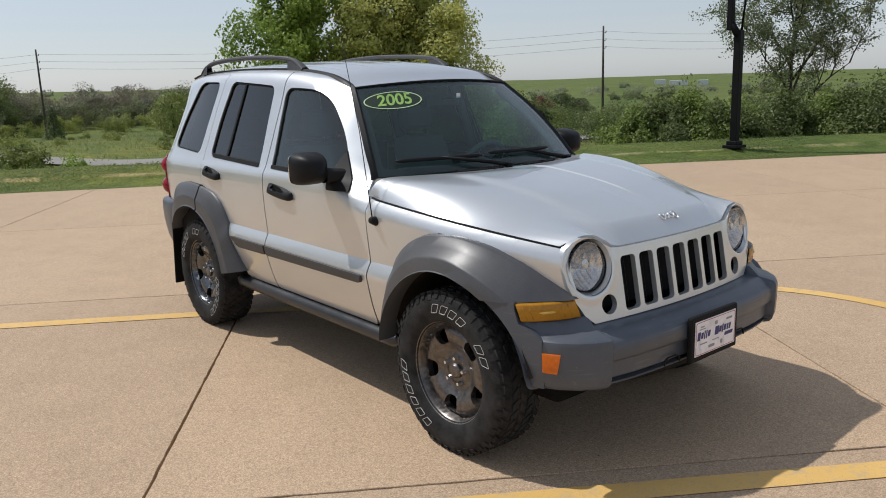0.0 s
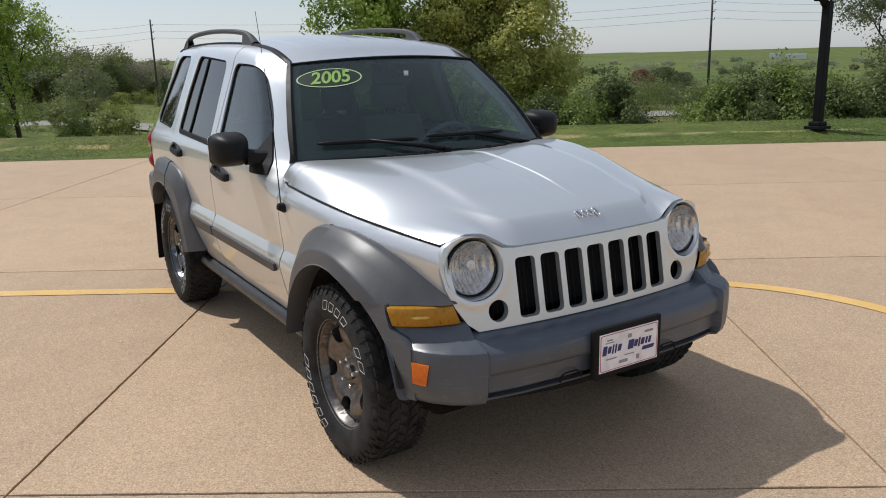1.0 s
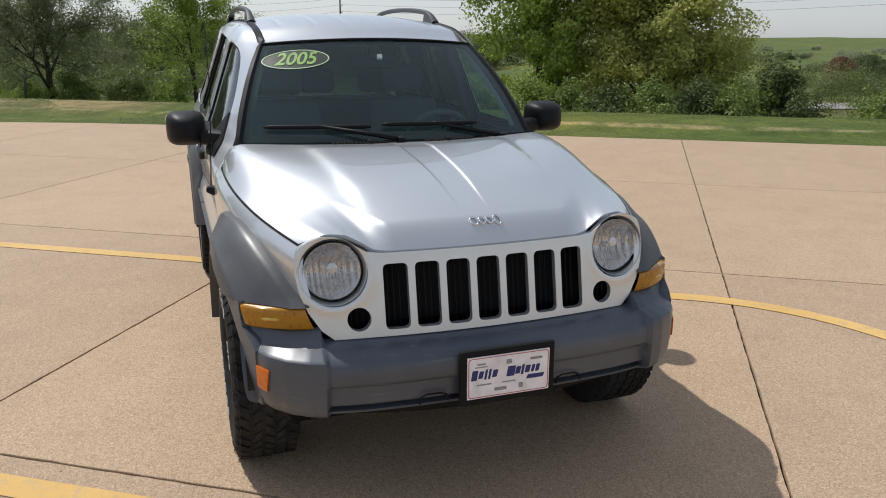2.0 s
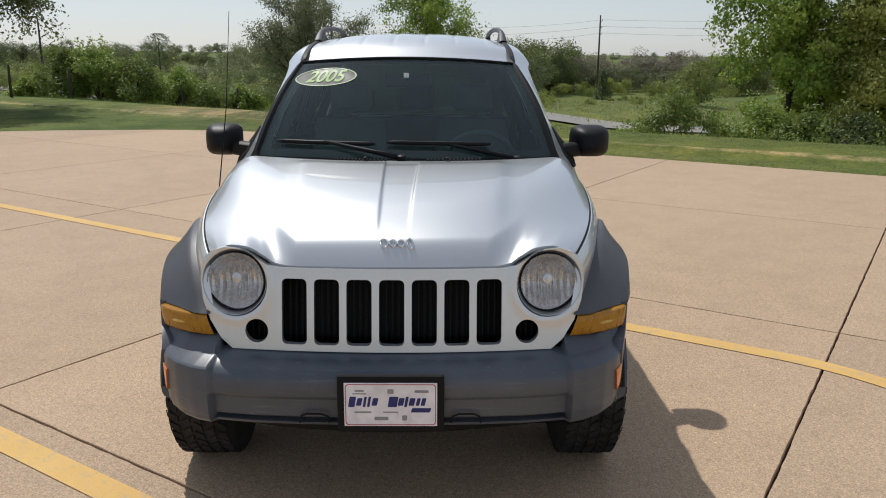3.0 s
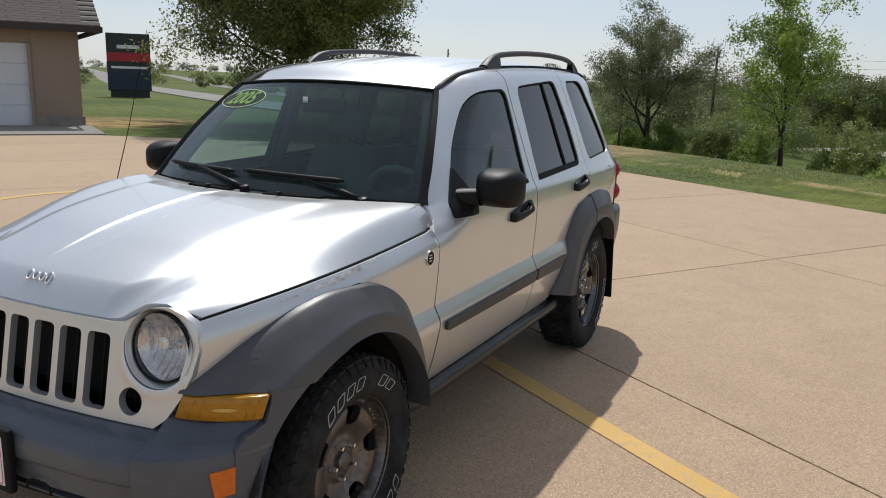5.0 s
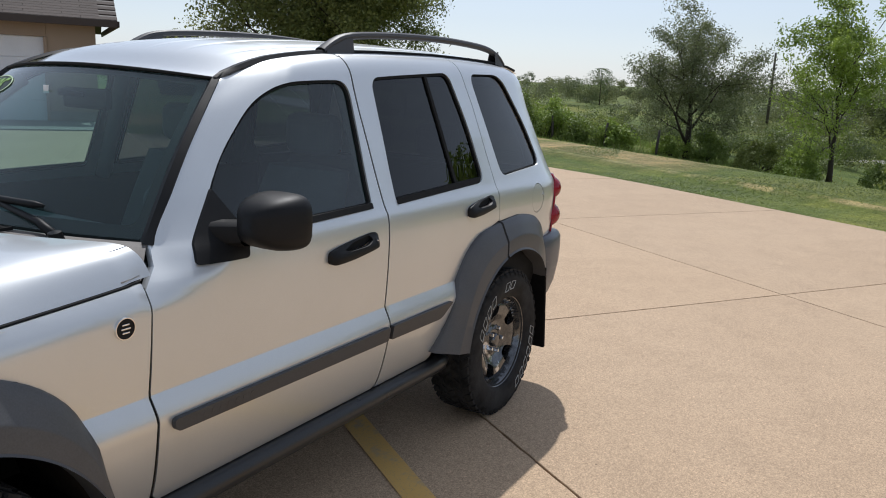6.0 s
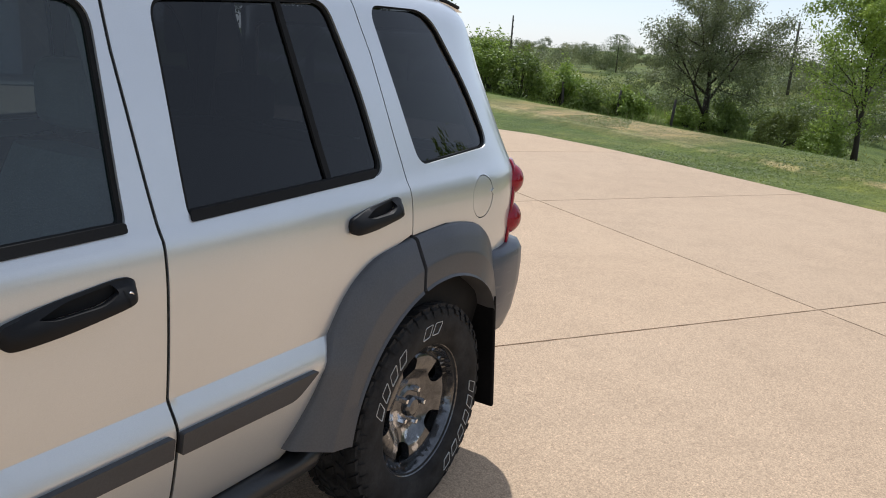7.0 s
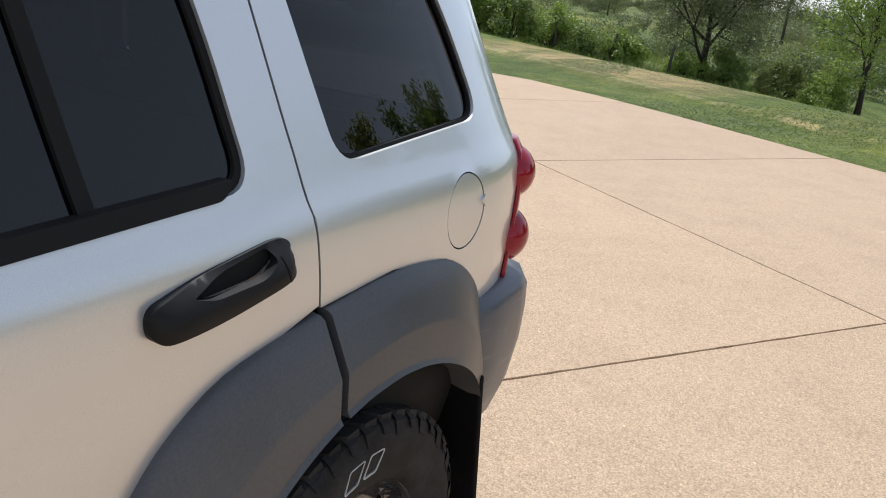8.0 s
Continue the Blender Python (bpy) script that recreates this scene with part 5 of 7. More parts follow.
# ---- door handles ----
def handle_parts(door, x0, x1, z0, z1, s):
    """A pull handle in a dished black surround."""
    xm, zm = (x0 + x1) / 2, (z0 + z1) / 2
    tilt = math.atan2(z1 - z0, x1 - x0)
    half = math.hypot(x1 - x0, z1 - z0) / 2
    def local(a, b):
        return xm + a * math.cos(tilt) - b * math.sin(tilt), zm + a * math.sin(tilt) + b * math.cos(tilt)
    outer = [local(*p) for p in rounded([(-half, -0.016, 0.022), (half * 0.2, -0.028, 0.03), (half, -0.026, 0.022), (half, 0.017, 0.020), (half * 0.35, 0.030, 0.05), (-half * 0.75, 0.036, 0.03), (-half, 0.030, 0.018)], 0.020, 7)]
    hole = [local(*p) for p in rounded([(half * 0.52, 0.014, 0.006), (half * 0.30, 0.004, 0.02), (-half * 0.42, 0.001, 0.02), (-half * 0.68, 0.014, 0.012), (-half * 0.62, 0.030, 0.006), (half * 0.10, 0.026, 0.02)], 0.010, 5)]
    def bulge(a, b, i):
        x, y, z = side(a, b, 0.0)
        u = ((np.asarray(a) - xm) * math.cos(tilt) + (np.asarray(b) - zm) * math.sin(tilt)) / half
        v = -(np.asarray(a) - xm) * math.sin(tilt) + (np.asarray(b) - zm) * math.cos(tilt)
        lift = 0.026 * np.sqrt(np.clip(1 - u ** 6, 0, 1)) * np.clip(1 - ((v + 0.012) / 0.042) ** 2, 0, 1)
        return x, y + 0.005 + lift - i, z
    frame_pair = add_panel("handle_surround", door, outer, [hole], bulge, BLACK_PLASTIC, 0.007, 0.014)
    h = frame_pair[0] if s > 0 else frame_pair[1]
    bpy.data.objects.remove(frame_pair[1 if s > 0 else 0])
    slit = [local(*p) for p in ((-half * 0.76, -0.018), (-half * 0.785, -0.018), (-half * 0.755, 0.018), (-half * 0.73, 0.018))]
    slit_pair = add_panel("handle_joint", h, slit, [], lambda a, b, i: tuple(np.asarray(q) + d for q, d in zip(bulge(a, b, i), (0, 0.0012, 0))), SEAL, 0.008, 0.0)
    bpy.data.objects.remove(slit_pair[1 if s > 0 else 0])
    dish_pair = add_panel("handle_dish", h, ring_outline(hole, 0.004), [], lambda a, b, i: side(a, b, -0.0025 + i), SEAL, 0.02, 0.0)
    bpy.data.objects.remove(dish_pair[1 if s > 0 else 0])


for d, s in zip(fdoors, (1, -1)):
    handle_parts(d, -0.236, 0.040, 1.036, 1.016, s)
for d, s in zip(rdoors, (1, -1)):
    handle_parts(d, -1.143, -0.902, 1.077, 1.058, s)


def lathe(name, profile, axis_at, axis, material, n=28, arc=2 * math.pi):
    """A turned body: profile of (radius, along), about an axis through a place."""
    ax = Vector(axis).normalized()
    e1 = ax.orthogonal().normalized()
    e2 = ax.cross(e1)
    P = []
    for r, h in profile:
        P.append([Vector(axis_at) + ax * h + (e1 * math.cos(a) + e2 * math.sin(a)) * max(r, 1e-5) for a in np.linspace(0, arc, n + 1)[:-1]])
    return grid_data(name, P, material, True)


lx, lz = -0.212, 1.036
part("key_lock", lathe("key_lock", [(0.0, 0.022), (0.007, 0.022), (0.009, 0.019), (0.009, 0.0)], (lx, float(side(lx, lz)[1]), lz), (0, 1, 0), CHROME, 16), fdoors[0], "small chrome key lock")

# round badge on the left front fender
bx, bz = 0.822, 0.972
badge = part("fender_badge", lathe("fender_badge", [(0.0, 0.006), (0.022, 0.006), (0.025, 0.005), (0.0265, 0.0)], (bx, float(side(bx, bz)[1]) - 0.001, bz), (0, 1, 0), BLACK_PLASTIC, 24), car, "small round dark badge with a chrome rim")
part("badge_rim", lathe("badge_rim", [(0.026, 0.0), (0.026, 0.0075), (0.0285, 0.0075), (0.030, 0.0)], (bx, float(side(bx, bz)[1]) - 0.001, bz), (0, 1, 0), CHROME, 24), badge)
for k in (-1, 0, 1):
    part("badge_mark", box_data("badge_mark", (0.027 - 0.006 * abs(k), 0.003, 0.0045), CHROME, 0.001, (bx, float(side(bx, bz)[1]) + 0.006, bz + 0.0105 * k)), badge)

# aerial on the right front fender
ay = -float(side(0.82, 0.972)[1])
aerial = part("aerial", tube_data("aerial", [[((0.815, ay - 0.012, 0.975), 0.003), ((0.70, -0.83, 1.38), 0.002), ((0.576, -0.824, 1.812), 0.0014)]], STEEL_BLACK, 6), car)
part("aerial_base", lathe("aerial_base", [(0.0, 0.035), (0.014, 0.03), (0.020, 0.012), (0.024, -0.004)], (0.82, ay, 0.972), (0.0, -1, 0.25), BLACK_PLASTIC, 16), aerial)


# ---- roof, windscreen, bonnet ----
def screen(y, t, inset=0.0):
    """Windscreen: across y in -1..1, up t in 0..1."""
    y, t = np.asarray(y, float), np.asarray(t, float)
    half = 0.722 + (0.552 - 0.722) * t + 0.012 * np.sin(np.pi * t)
    x0, z0 = 0.805 - 0.165 * np.abs(y) ** 2.2, 1.148 + 0.006 * (1 - y ** 2)
    x1, z1 = 0.335 - 0.098 * np.abs(y) ** 2.2, 1.602 - 0.026 * y ** 2
    x = x0 + (x1 - x0) * t + 0.018 * np.sin(np.pi * t)
    z = z0 + (z1 - z0) * t + 0.014 * np.sin(np.pi * t)
    return x - inset * 0.7, half * y, z - inset * 0.7


SCREEN_EDGE = [(-1, 0), (1, 0), (1, 1), (-1, 1)]
add_panel("windscreen", car, SCREEN_EDGE, [], screen, GLASS_CLEAR, 0.05, 0.0, both=False)
add_panel("windscreen_border", car, [(-1.0, -0.002), (1.0, -0.002), (1.0, 1.002), (-1.0, 1.002)], [rounded([(-0.925, 0.075), (0.925, 0.075), (0.915, 0.955), (-0.915, 0.955)], 0.05)], lambda a, b, i: screen(a, b, i + 0.010), SEAL, 0.06, 0.004, both=False)

ROOF_L = 0.54


def roof(a, w, inset=0.0):
    """Roof skin: a in 0 (front) to 1 (rear), w across."""
    a, w = np.asarray(a, float), np.asarray(w, float)
    y = w * ROOF_L
    x0 = 0.333 - 0.098 * np.abs(w) ** 2.2
    x = x0 + (-1.93 - x0) * a
    z = roof_edge(x) + 0.046 * (1 - np.abs(w) ** 2.4) * np.clip(0.60 + a * 5, 0, 1) * np.clip((1.03 - a) * 8, 0, 1)
    front = np.clip(1 - a / 0.10, 0, 1)
    z = z * (1 - front ** 2) + (1.605 - 0.026 * w ** 2) * front ** 2
    rib = np.zeros_like(y)
    for c in (-0.42, -0.25, -0.085, 0.085, 0.25, 0.42):
        rib = np.maximum(rib, np.clip(1 - np.abs(y - c) / 0.022, 0, 1))
    z = z - 0.0045 * rib ** 1.5 * np.clip((a - 0.09) * 12, 0, 1) * np.clip((0.95 - a) * 12, 0, 1)
    return x, y, z - inset


rows = []
for a in np.concatenate([np.linspace(0, 0.12, 14), np.linspace(0.14, 1, 30)]):
    w = np.linspace(-1, 1, 121)
    x, y, z = roof(np.full_like(w, a), w)
    rows.append(list(zip(x, y, z)))
part("roof", grid_data("roof", rows, PAINT), car)
rows = [[(p[0], p[1], p[2] - 0.03) for p in r[::4]] for r in rows[::3]]
part("headliner", grid_data("headliner", rows, HEADLINER), car)

# flat black moulding between screen and pillar, carried on along the roof
def moulding_rows():
    rows = []
    for t in np.linspace(-0.03, 1.0, 26):
        a, b = screen(np.array(0.972), np.array(t), -0.001), screen(np.array(0.995), np.array(t), -0.011)
        z = max(1.10, float(b[2]) - 0.003)
        px = float(pillar_x(z))
        c = side(np.array(px - 0.002), np.array(girth(px, z)), -0.005)
        d = side(np.array(px - 0.010), np.array(girth(px - 0.01, z)), 0.001)
        rows.append([tuple(float(v) for v in q) for q in (a, b, c, d)])
    for x in np.linspace(0.20, -0.29, 9):
        z = float(roof_edge(x))
        rows.append([(float(x), 0.524, z + 0.002), (float(x), 0.532, z + 0.009), (float(x), 0.551, z + 0.009), (float(x), 0.561, z - 0.004)])
    return rows


both_sides("drip_moulding", grid_data("drip_moulding", moulding_rows(), BLACK_PLASTIC), car)
# added black tube that draws the shaded gap between bonnet and fender
path = [((float(x), float(side(x, shut(x))[1]) - 0.003, float(shut(x)) - 0.003), 0.0034) for x in np.linspace(0.735, 1.80, 50)]
both_sides("shut_line_shade", tube_data("shut_line_shade", [path], SEAL, 6), car)
path = [((0.34 - 0.098 * abs(w) ** 2.2, w * 0.548, 1.604 - 0.026 * w * w), 0.006) for w in np.linspace(-1, 1, 25)]
part("screen_top_seal", tube_data("screen_top_seal", [path], SEAL, 6), car)
path = [((x, 0.549, float(roof_edge(x)) + 0.001), 0.007) for x in np.linspace(-0.30, -1.88, 20)]
both_sides("roof_ditch_strip", tube_data("roof_ditch_strip", [path], SEAL, 6), car)


def roof_rail():
    pts = []
    z = lambda x: float(roof_edge(x))
    keys = [(-0.285, 0.000), (-0.34, 0.026), (-0.41, 0.046), (-0.52, 0.056), (-0.90, 0.066), (-1.20, 0.068), (-1.45, 0.064), (-1.60, 0.055), (-1.69, 0.036), (-1.745, 0.002)]
    h = curve_of([(-k[0], k[1]) for k in keys])
    rows = []
    for x in np.linspace(-0.285, -1.745, 44):
        end = min(1, (abs(x) - 0.275) / 0.16, (1.755 - abs(x)) / 0.12)
        wide, tall = 0.015 + 0.010 * (1 - end), 0.012 + 0.003 * end
        c = Vector((x, 0.535, z(x) + float(h(-x)) + 0.006))
        rows.append([c + Vector((0, wide * math.cos(q), tall * math.sin(q))) for q in np.linspace(0, 2 * math.pi, 11)[:-1]])
    return grid_data("roof_rail", rows, TRIM_GREY, True)


rail_l, rail_r = both_sides("roof_rail", roof_rail(), car, "dark grey arched roof rail")
for x0, x1, lift in ((-0.30, -0.46, 0.042), (-1.735, -1.64, 0.042)):
    P = []
    for t in np.linspace(0, 1, 8):
        x = x0 + (x1 - x0) * t
        P.append([(x, 0.535 - 0.024, float(roof_edge(x)) + 0.002), (x, 0.535 + 0.024, float(roof_edge(x)) - 0.006), (x, 0.535 + 0.016, float(roof_edge(x)) + 0.01 + lift * min(1, t * 1.25)), (x, 0.535 - 0.016, float(roof_edge(x)) + 0.01 + lift * min(1, t * 1.25))])
    me = grid_data("rail_foot", P, TRIM_GREY, True)
    part("rail_foot", me, rail_l)
    part("rail_foot", mirrored(me, "rail_foot"), rail_r)


def nose_x(y, z):
    return 1.925 - 0.18 * (z - 0.64) - 0.05 * (np.abs(y) / 0.6) ** 2


brow = curve_of([(0.0, 0.924), (0.37, 0.924), (0.42, 0.931), (0.465, 0.957), (0.52, 0.983), (0.57, 0.987), (0.615, 0.972), (0.645, 0.952), (0.66, 0.94)])
hood_mid = curve_of([(0.60, 1.160), (0.80, 1.157), (0.95, 1.152), (1.10, 1.140), (1.40, 1.101), (1.62, 1.054), (1.75, 1.020), (1.84, 0.989), (1.875, 0.972), (1.90, 0.952)])


def bonnet(t, w):
    """Bonnet skin: t 0 at the rear to 1 at the nose, w across in -1..1."""
    aw = np.abs(w)
    xr = 0.905 - 0.208 * aw ** 2.2
    yn = aw * 0.645
    zf = brow(yn)
    xf = nose_x(yn, zf) - 0.004
    xf = np.where(aw > 0.9, xf - 0.035 * ((aw - 0.9) / 0.1) ** 2, xf)
    x = xr + (xf - xr) * t
    edge_y = side(x, shut(x))[1] - 0.006
    y = aw * edge_y
    ze = shut(x) + 0.001
    g = 1 - aw ** (3.2 + 26.0 * np.clip(1 - t / 0.80, 0, 1) ** 2.0)
    z = ze + (hood_mid(x) - ze) * g
    # shallow dome bounded by soft creases, and a shallow centre channel
    dome = 1 / (1 + np.exp((y - (0.372 + 0.095 * (1 - t))) / 0.014))
    z = z + 0.014 * dome * np.clip((t - 0.02) * 8, 0, 1) * np.clip((0.97 - t) * 3.2, 0, 1)
    z = z - 0.006 / (1 + np.exp((y - 0.050 - 0.024 * (1 - t)) / 0.0022)) * np.clip(t * 12, 0, 1) * np.clip((0.89 - t) * 4, 0, 1)
    late = 0.70 + 0.215 * (1 - step(0.34, 0.45, yn))
    end = np.clip((t - late) / (1.0 - late), 0, 1)
    xe = xf
    z_end = (shut(xe) + 0.001) + (hood_mid(xe) - (shut(xe) + 0.001)) * g
    z = z + (zf - z_end) * end ** 2.0
    return x, y * np.sign(w), z


rows = []
for t in np.concatenate([np.linspace(0, 0.66, 24), np.linspace(0.68, 0.90, 18), np.linspace(0.91, 1, 18)]):
    w = np.concatenate([-1 + 0.84 * np.linspace(0, 1, 120) ** 1.4, np.linspace(-0.15, 0.15, 91), 1 - 0.84 * np.linspace(1, 0, 120) ** 1.4])
    x, y, z = bonnet(np.full_like(w, t), w)
    rows.append(list(zip(x, y, z)))
lip = [(p[0] - 0.006, p[1], p[2] - 0.012) for p in rows[-1]]
under = [(p[0] - 0.03, p[1], p[2] - 0.03) for p in rows[-1]]
hood = part("bonnet", grid_data("bonnet", rows + [lip, under], PAINT, sharp=40), car, "silver bonnet with raised creases")

# name badge as plain chrome loops on the nose
for k, (dy, w_, h_) in enumerate(((-0.060, 0.010, 0.017), (-0.030, 0.011, 0.011), (-0.002, 0.011, 0.011), (0.028, 0.012, 0.014))):
    P = []
    for q in np.linspace(0, 2 * math.pi, 19):
        yb, up = -(dy + w_ * math.cos(q) + 0.25 * h_ * math.sin(q)), h_ * math.sin(q)
        tt = 0.945 - up / 1.05
        xb, _, zb = bonnet(np.array(tt), np.array(abs(yb) / 0.66))
        P.append(((float(xb) + 0.003, yb, float(zb) + 0.003), 0.0034))
    part("nose_badge", tube_data("nose_badge", [P], CHROME, 6), hood)


# cowl under the wipers
rows = []
for k, (dx, dz) in enumerate(((0.0, -0.004), (0.25, -0.006), (0.75, -0.008), (1.0, -0.010))):
    row = []
    for w in np.linspace(-1, 1, 41):
        xs = 0.800 - 0.160 * abs(w) ** 2.2
        xh, yh, zh = bonnet(np.array(0.0), np.array(w))
        row.append((xs + 0.01 + (float(xh) + 0.02 - xs) * dx, 0.724 * w * (1 - dx) + float(yh) * dx, 1.148 * (1 - dx) + (float(zh)) * dx + dz))
    rows.append(row)
cowl = part("cowl_panel", grid_data("cowl_panel", rows, COWL), car, "black cowl panel with louvred vents")
for yc in (-0.20, 0.23):
    for k in range(15):
        y = yc + (k - 7) * 0.017
        me = box_data("cowl_slat", (0.05, 0.007, 0.010), SEAL, 0.001, (0.860 - 0.17 * (y / 0.7) ** 2, y, 1.152))
        part("cowl_slat", me, cowl)


def wiper(pivot, tip, elbow):
    w = part("wiper", tube_data("wiper", [[(pivot, 0.014), ((pivot[0] - 0.02, pivot[1] + (elbow[1] - pivot[1]) * 0.3, pivot[2] + 0.024), 0.011), (elbow, 0.007)]], BLACK_PLASTIC, 8), car)
    part("wiper_pivot", lathe("wiper_pivot", [(0.0, 0.03), (0.018, 0.026), (0.022, 0.0)], (pivot[0], pivot[1], pivot[2] - 0.012), (0.2, 0, 1), BLACK_PLASTIC, 14), w)
    n = 15
    P = []
    for k in range(n):
        t = k / (n - 1)
        yv = tip[0] + (tip[1] - tip[0]) * t
        tv = tip[2] + (tip[3] - tip[2]) * t
        x, y, z = screen(np.array(yv / 0.70), np.array(tv))
        P.append(((float(x) + 0.016, float(y), float(z) + 0.014), 0.0105 if 0 < k < n - 1 else 0.005))
    part("wiper_blade", tube_data("wiper_blade", [P], BLACK_PLASTIC, 6), w)


def screen_point(y, t, lift):
    x, yy, z = screen(np.array(y / 0.70), np.array(t))
    return float(x) + lift * 0.7, float(yy), float(z) + lift * 0.7


wiper((0.848, -0.01, 1.160), (-0.60, -0.13, 0.115, 0.10), screen_point(-0.37, 0.110, 0.026))
wiper((0.778, 0.525, 1.150), (-0.08, 0.40, 0.115, 0.10), screen_point(0.16, 0.110, 0.026))
for y in (-0.17, 0.20):
    part("washer_jet", box_data("washer_jet", (0.03, 0.016, 0.012), BLACK_PLASTIC, 0.004, (0.905 - 0.01, y, 1.166)), cowl)


# ---- nose: grille panel, lamps, bumper ----
def nose(a, b, inset=0.0):
    a, b = np.asarray(a, float), np.asarray(b, float)
    x = nose_x(a, b)
    # soft swelling round the lamps, edges rolled back
    r = np.hypot(np.abs(a) - 0.535, b - 0.862)
    x = x + 0.006 * np.exp(-((r - 0.124) / 0.012) ** 2)
    x = x - 0.035 * np.clip((np.abs(a) - 0.625) / 0.05, 0, 1) ** 2
    return x - inset, a, b


half_edge = [(0.0, 0.634), (0.545, 0.640), (0.585, 0.672), (0.625, 0.735), (0.650, 0.80), (0.660, 0.87), (0.652, 0.925), (0.640, 0.948), (0.612, 0.967), (0.57, 0.981), (0.52, 0.977), (0.465, 0.951), (0.42, 0.925), (0.37, 0.918), (0.0, 0.918)]
edge = half_edge[1:-1] + [(-y, z) for y, z in half_edge[1:-1]][::-1]
slots = []
for k in range(7):
    c = (k - 3) * 0.1098
    slots.append(rounded([(c - 0.0425, 0.662), (c + 0.0425, 0.662), (c + 0.0425, 0.882), (c - 0.0425, 0.882)], 0.02, 5))
circle = lambda cy, cz, r, n=40: [(cy + r * math.cos(q), cz + r * math.sin(q)) for q in np.linspace(0, 2 * math.pi, n + 1)[:-1]]
holes = slots + [circle(s * 0.535, 0.862, 0.1125, 56) for s in (1, -1)] + [circle(s * 0.460, 0.703, 0.040, 28) for s in (1, -1)]
grille = add_panel("grille_panel", car, edge, holes, nose, PAINT, 0.014, 0.024, both=False, label="silver grille panel with seven slots")[0]
rows = [[(nose_x(y, z) - 0.13, y, z) for y in np.linspace(-0.52, 0.52, 30)] for z in np.linspace(0.648, 0.905, 8)]
part("grille_backing", grid_data("grille_backing", rows, SEAL), grille)
for k in range(7):
    c = (k - 3) * 0.1098
    for q in (-0.021, 0.0, 0.021):
        P = [((float(nose_x(c + q, z)) - 0.045, c + q, z), 0.003) for z in np.linspace(0.655, 0.888, 6)]
        part("grille_slat", tube_data("grille_slat", [P], BLACK_PLASTIC, 5), grille)
for s in (1, -1):
    for q in (-0.02, 0.0, 0.02):
        h = math.sqrt(0.038 ** 2 - q * q)
        P = [((float(nose_x(0.46, 0.703)) - 0.036, s * 0.46 + q, 0.703 + z), 0.0025) for z in (-h, h)]
        part("vent_slat", tube_data("vent_slat", [P], SEAL, 5), grille)


def headlamp(s):
    """Clear lamp: thin dark ring, fluted reflector bowl, bulb shield and domed lens."""
    c = (float(nose_x(0.535, 0.862)) - 0.018, s * 0.535, 0.862)
    axis = (1, s * 0.13, 0.17)
    lamp = part("headlamp", lathe("headlamp", [(0.1025, -0.004), (0.102, 0.003), (0.0985, 0.003), (0.0965, -0.001), (0.096, -0.012)], c, axis, SEAL, 48), car, "round clear fluted headlamp with a thin dark ring")
    part("lamp_bezel", lathe("lamp_bezel", [(0.1140, 0.019), (0.1125, 0.018), (0.108, 0.004), (0.1020, -0.004)], c, axis, PAINT, 56), lamp, "silver painted bezel")
    bowl = curve_of([(0.0, -0.070), (0.03, -0.066), (0.06, -0.048), (0.085, -0.018), (0.0995, 0.0)])
    rows = []
    for r in np.linspace(0.0005, 0.0995, 30):
        row = []
        for q in np.linspace(0, 2 * math.pi, 97)[:-1]:
            y, z = r * math.cos(q), r * math.sin(q)
            cut = float(step(0.045, 0.02, z)) * float(step(0.098, 0.085, r)) * float(step(0.01, 0.03, r))
            row.append((c[0] + float(bowl(r)) + 0.0045 * cut * math.sin(y * 2 * math.pi / 0.021 + z * 9), c[1] + y, c[2] + z))
        rows.append(row)
    part("reflector", grid_data("reflector", rows, REFLECTOR, True, sharp=80), lamp)
    part("bulb", lathe("bulb", [(0.0, -0.012), (0.009, -0.016), (0.012, -0.03), (0.012, -0.07)], c, axis, CHROME, 16), lamp)
    part("bulb_shield", lathe("bulb_shield", [(0.0, -0.006), (0.017, -0.008), (0.019, -0.016), (0.0, -0.02)], (c[0], c[1], c[2] + 0.012), axis, REFLECTOR, 20), lamp)
    part("lens", lathe("lens", [(0.0, 0.024), (0.04, 0.0205), (0.07, 0.013), (0.088, 0.006), (0.0975, 0.001)], c, axis, LENS, 48), lamp)


for s in (1, -1):
    headlamp(s)

# bumper: plan line outside and inside, swept with a section
plan = [(2.052, 0.0), (2.050, 0.15), (2.045, 0.30), (2.033, 0.45), (2.020, 0.53), (2.008, 0.59), (1.985, 0.65), (1.943, 0.71), (1.886, 0.758), (1.825, 0.795), (1.765, 0.822), (1.715, 0.837), (1.68, 0.843)]
plan_in = [(1.90, 0.0), (1.90, 0.15), (1.895, 0.30), (1.885, 0.45), (1.880, 0.53), (1.872, 0.585), (1.862, 0.615), (1.848, 0.640), (1.825, 0.69), (1.79, 0.745), (1.755, 0.795), (1.70, 0.823), (1.665, 0.832)]


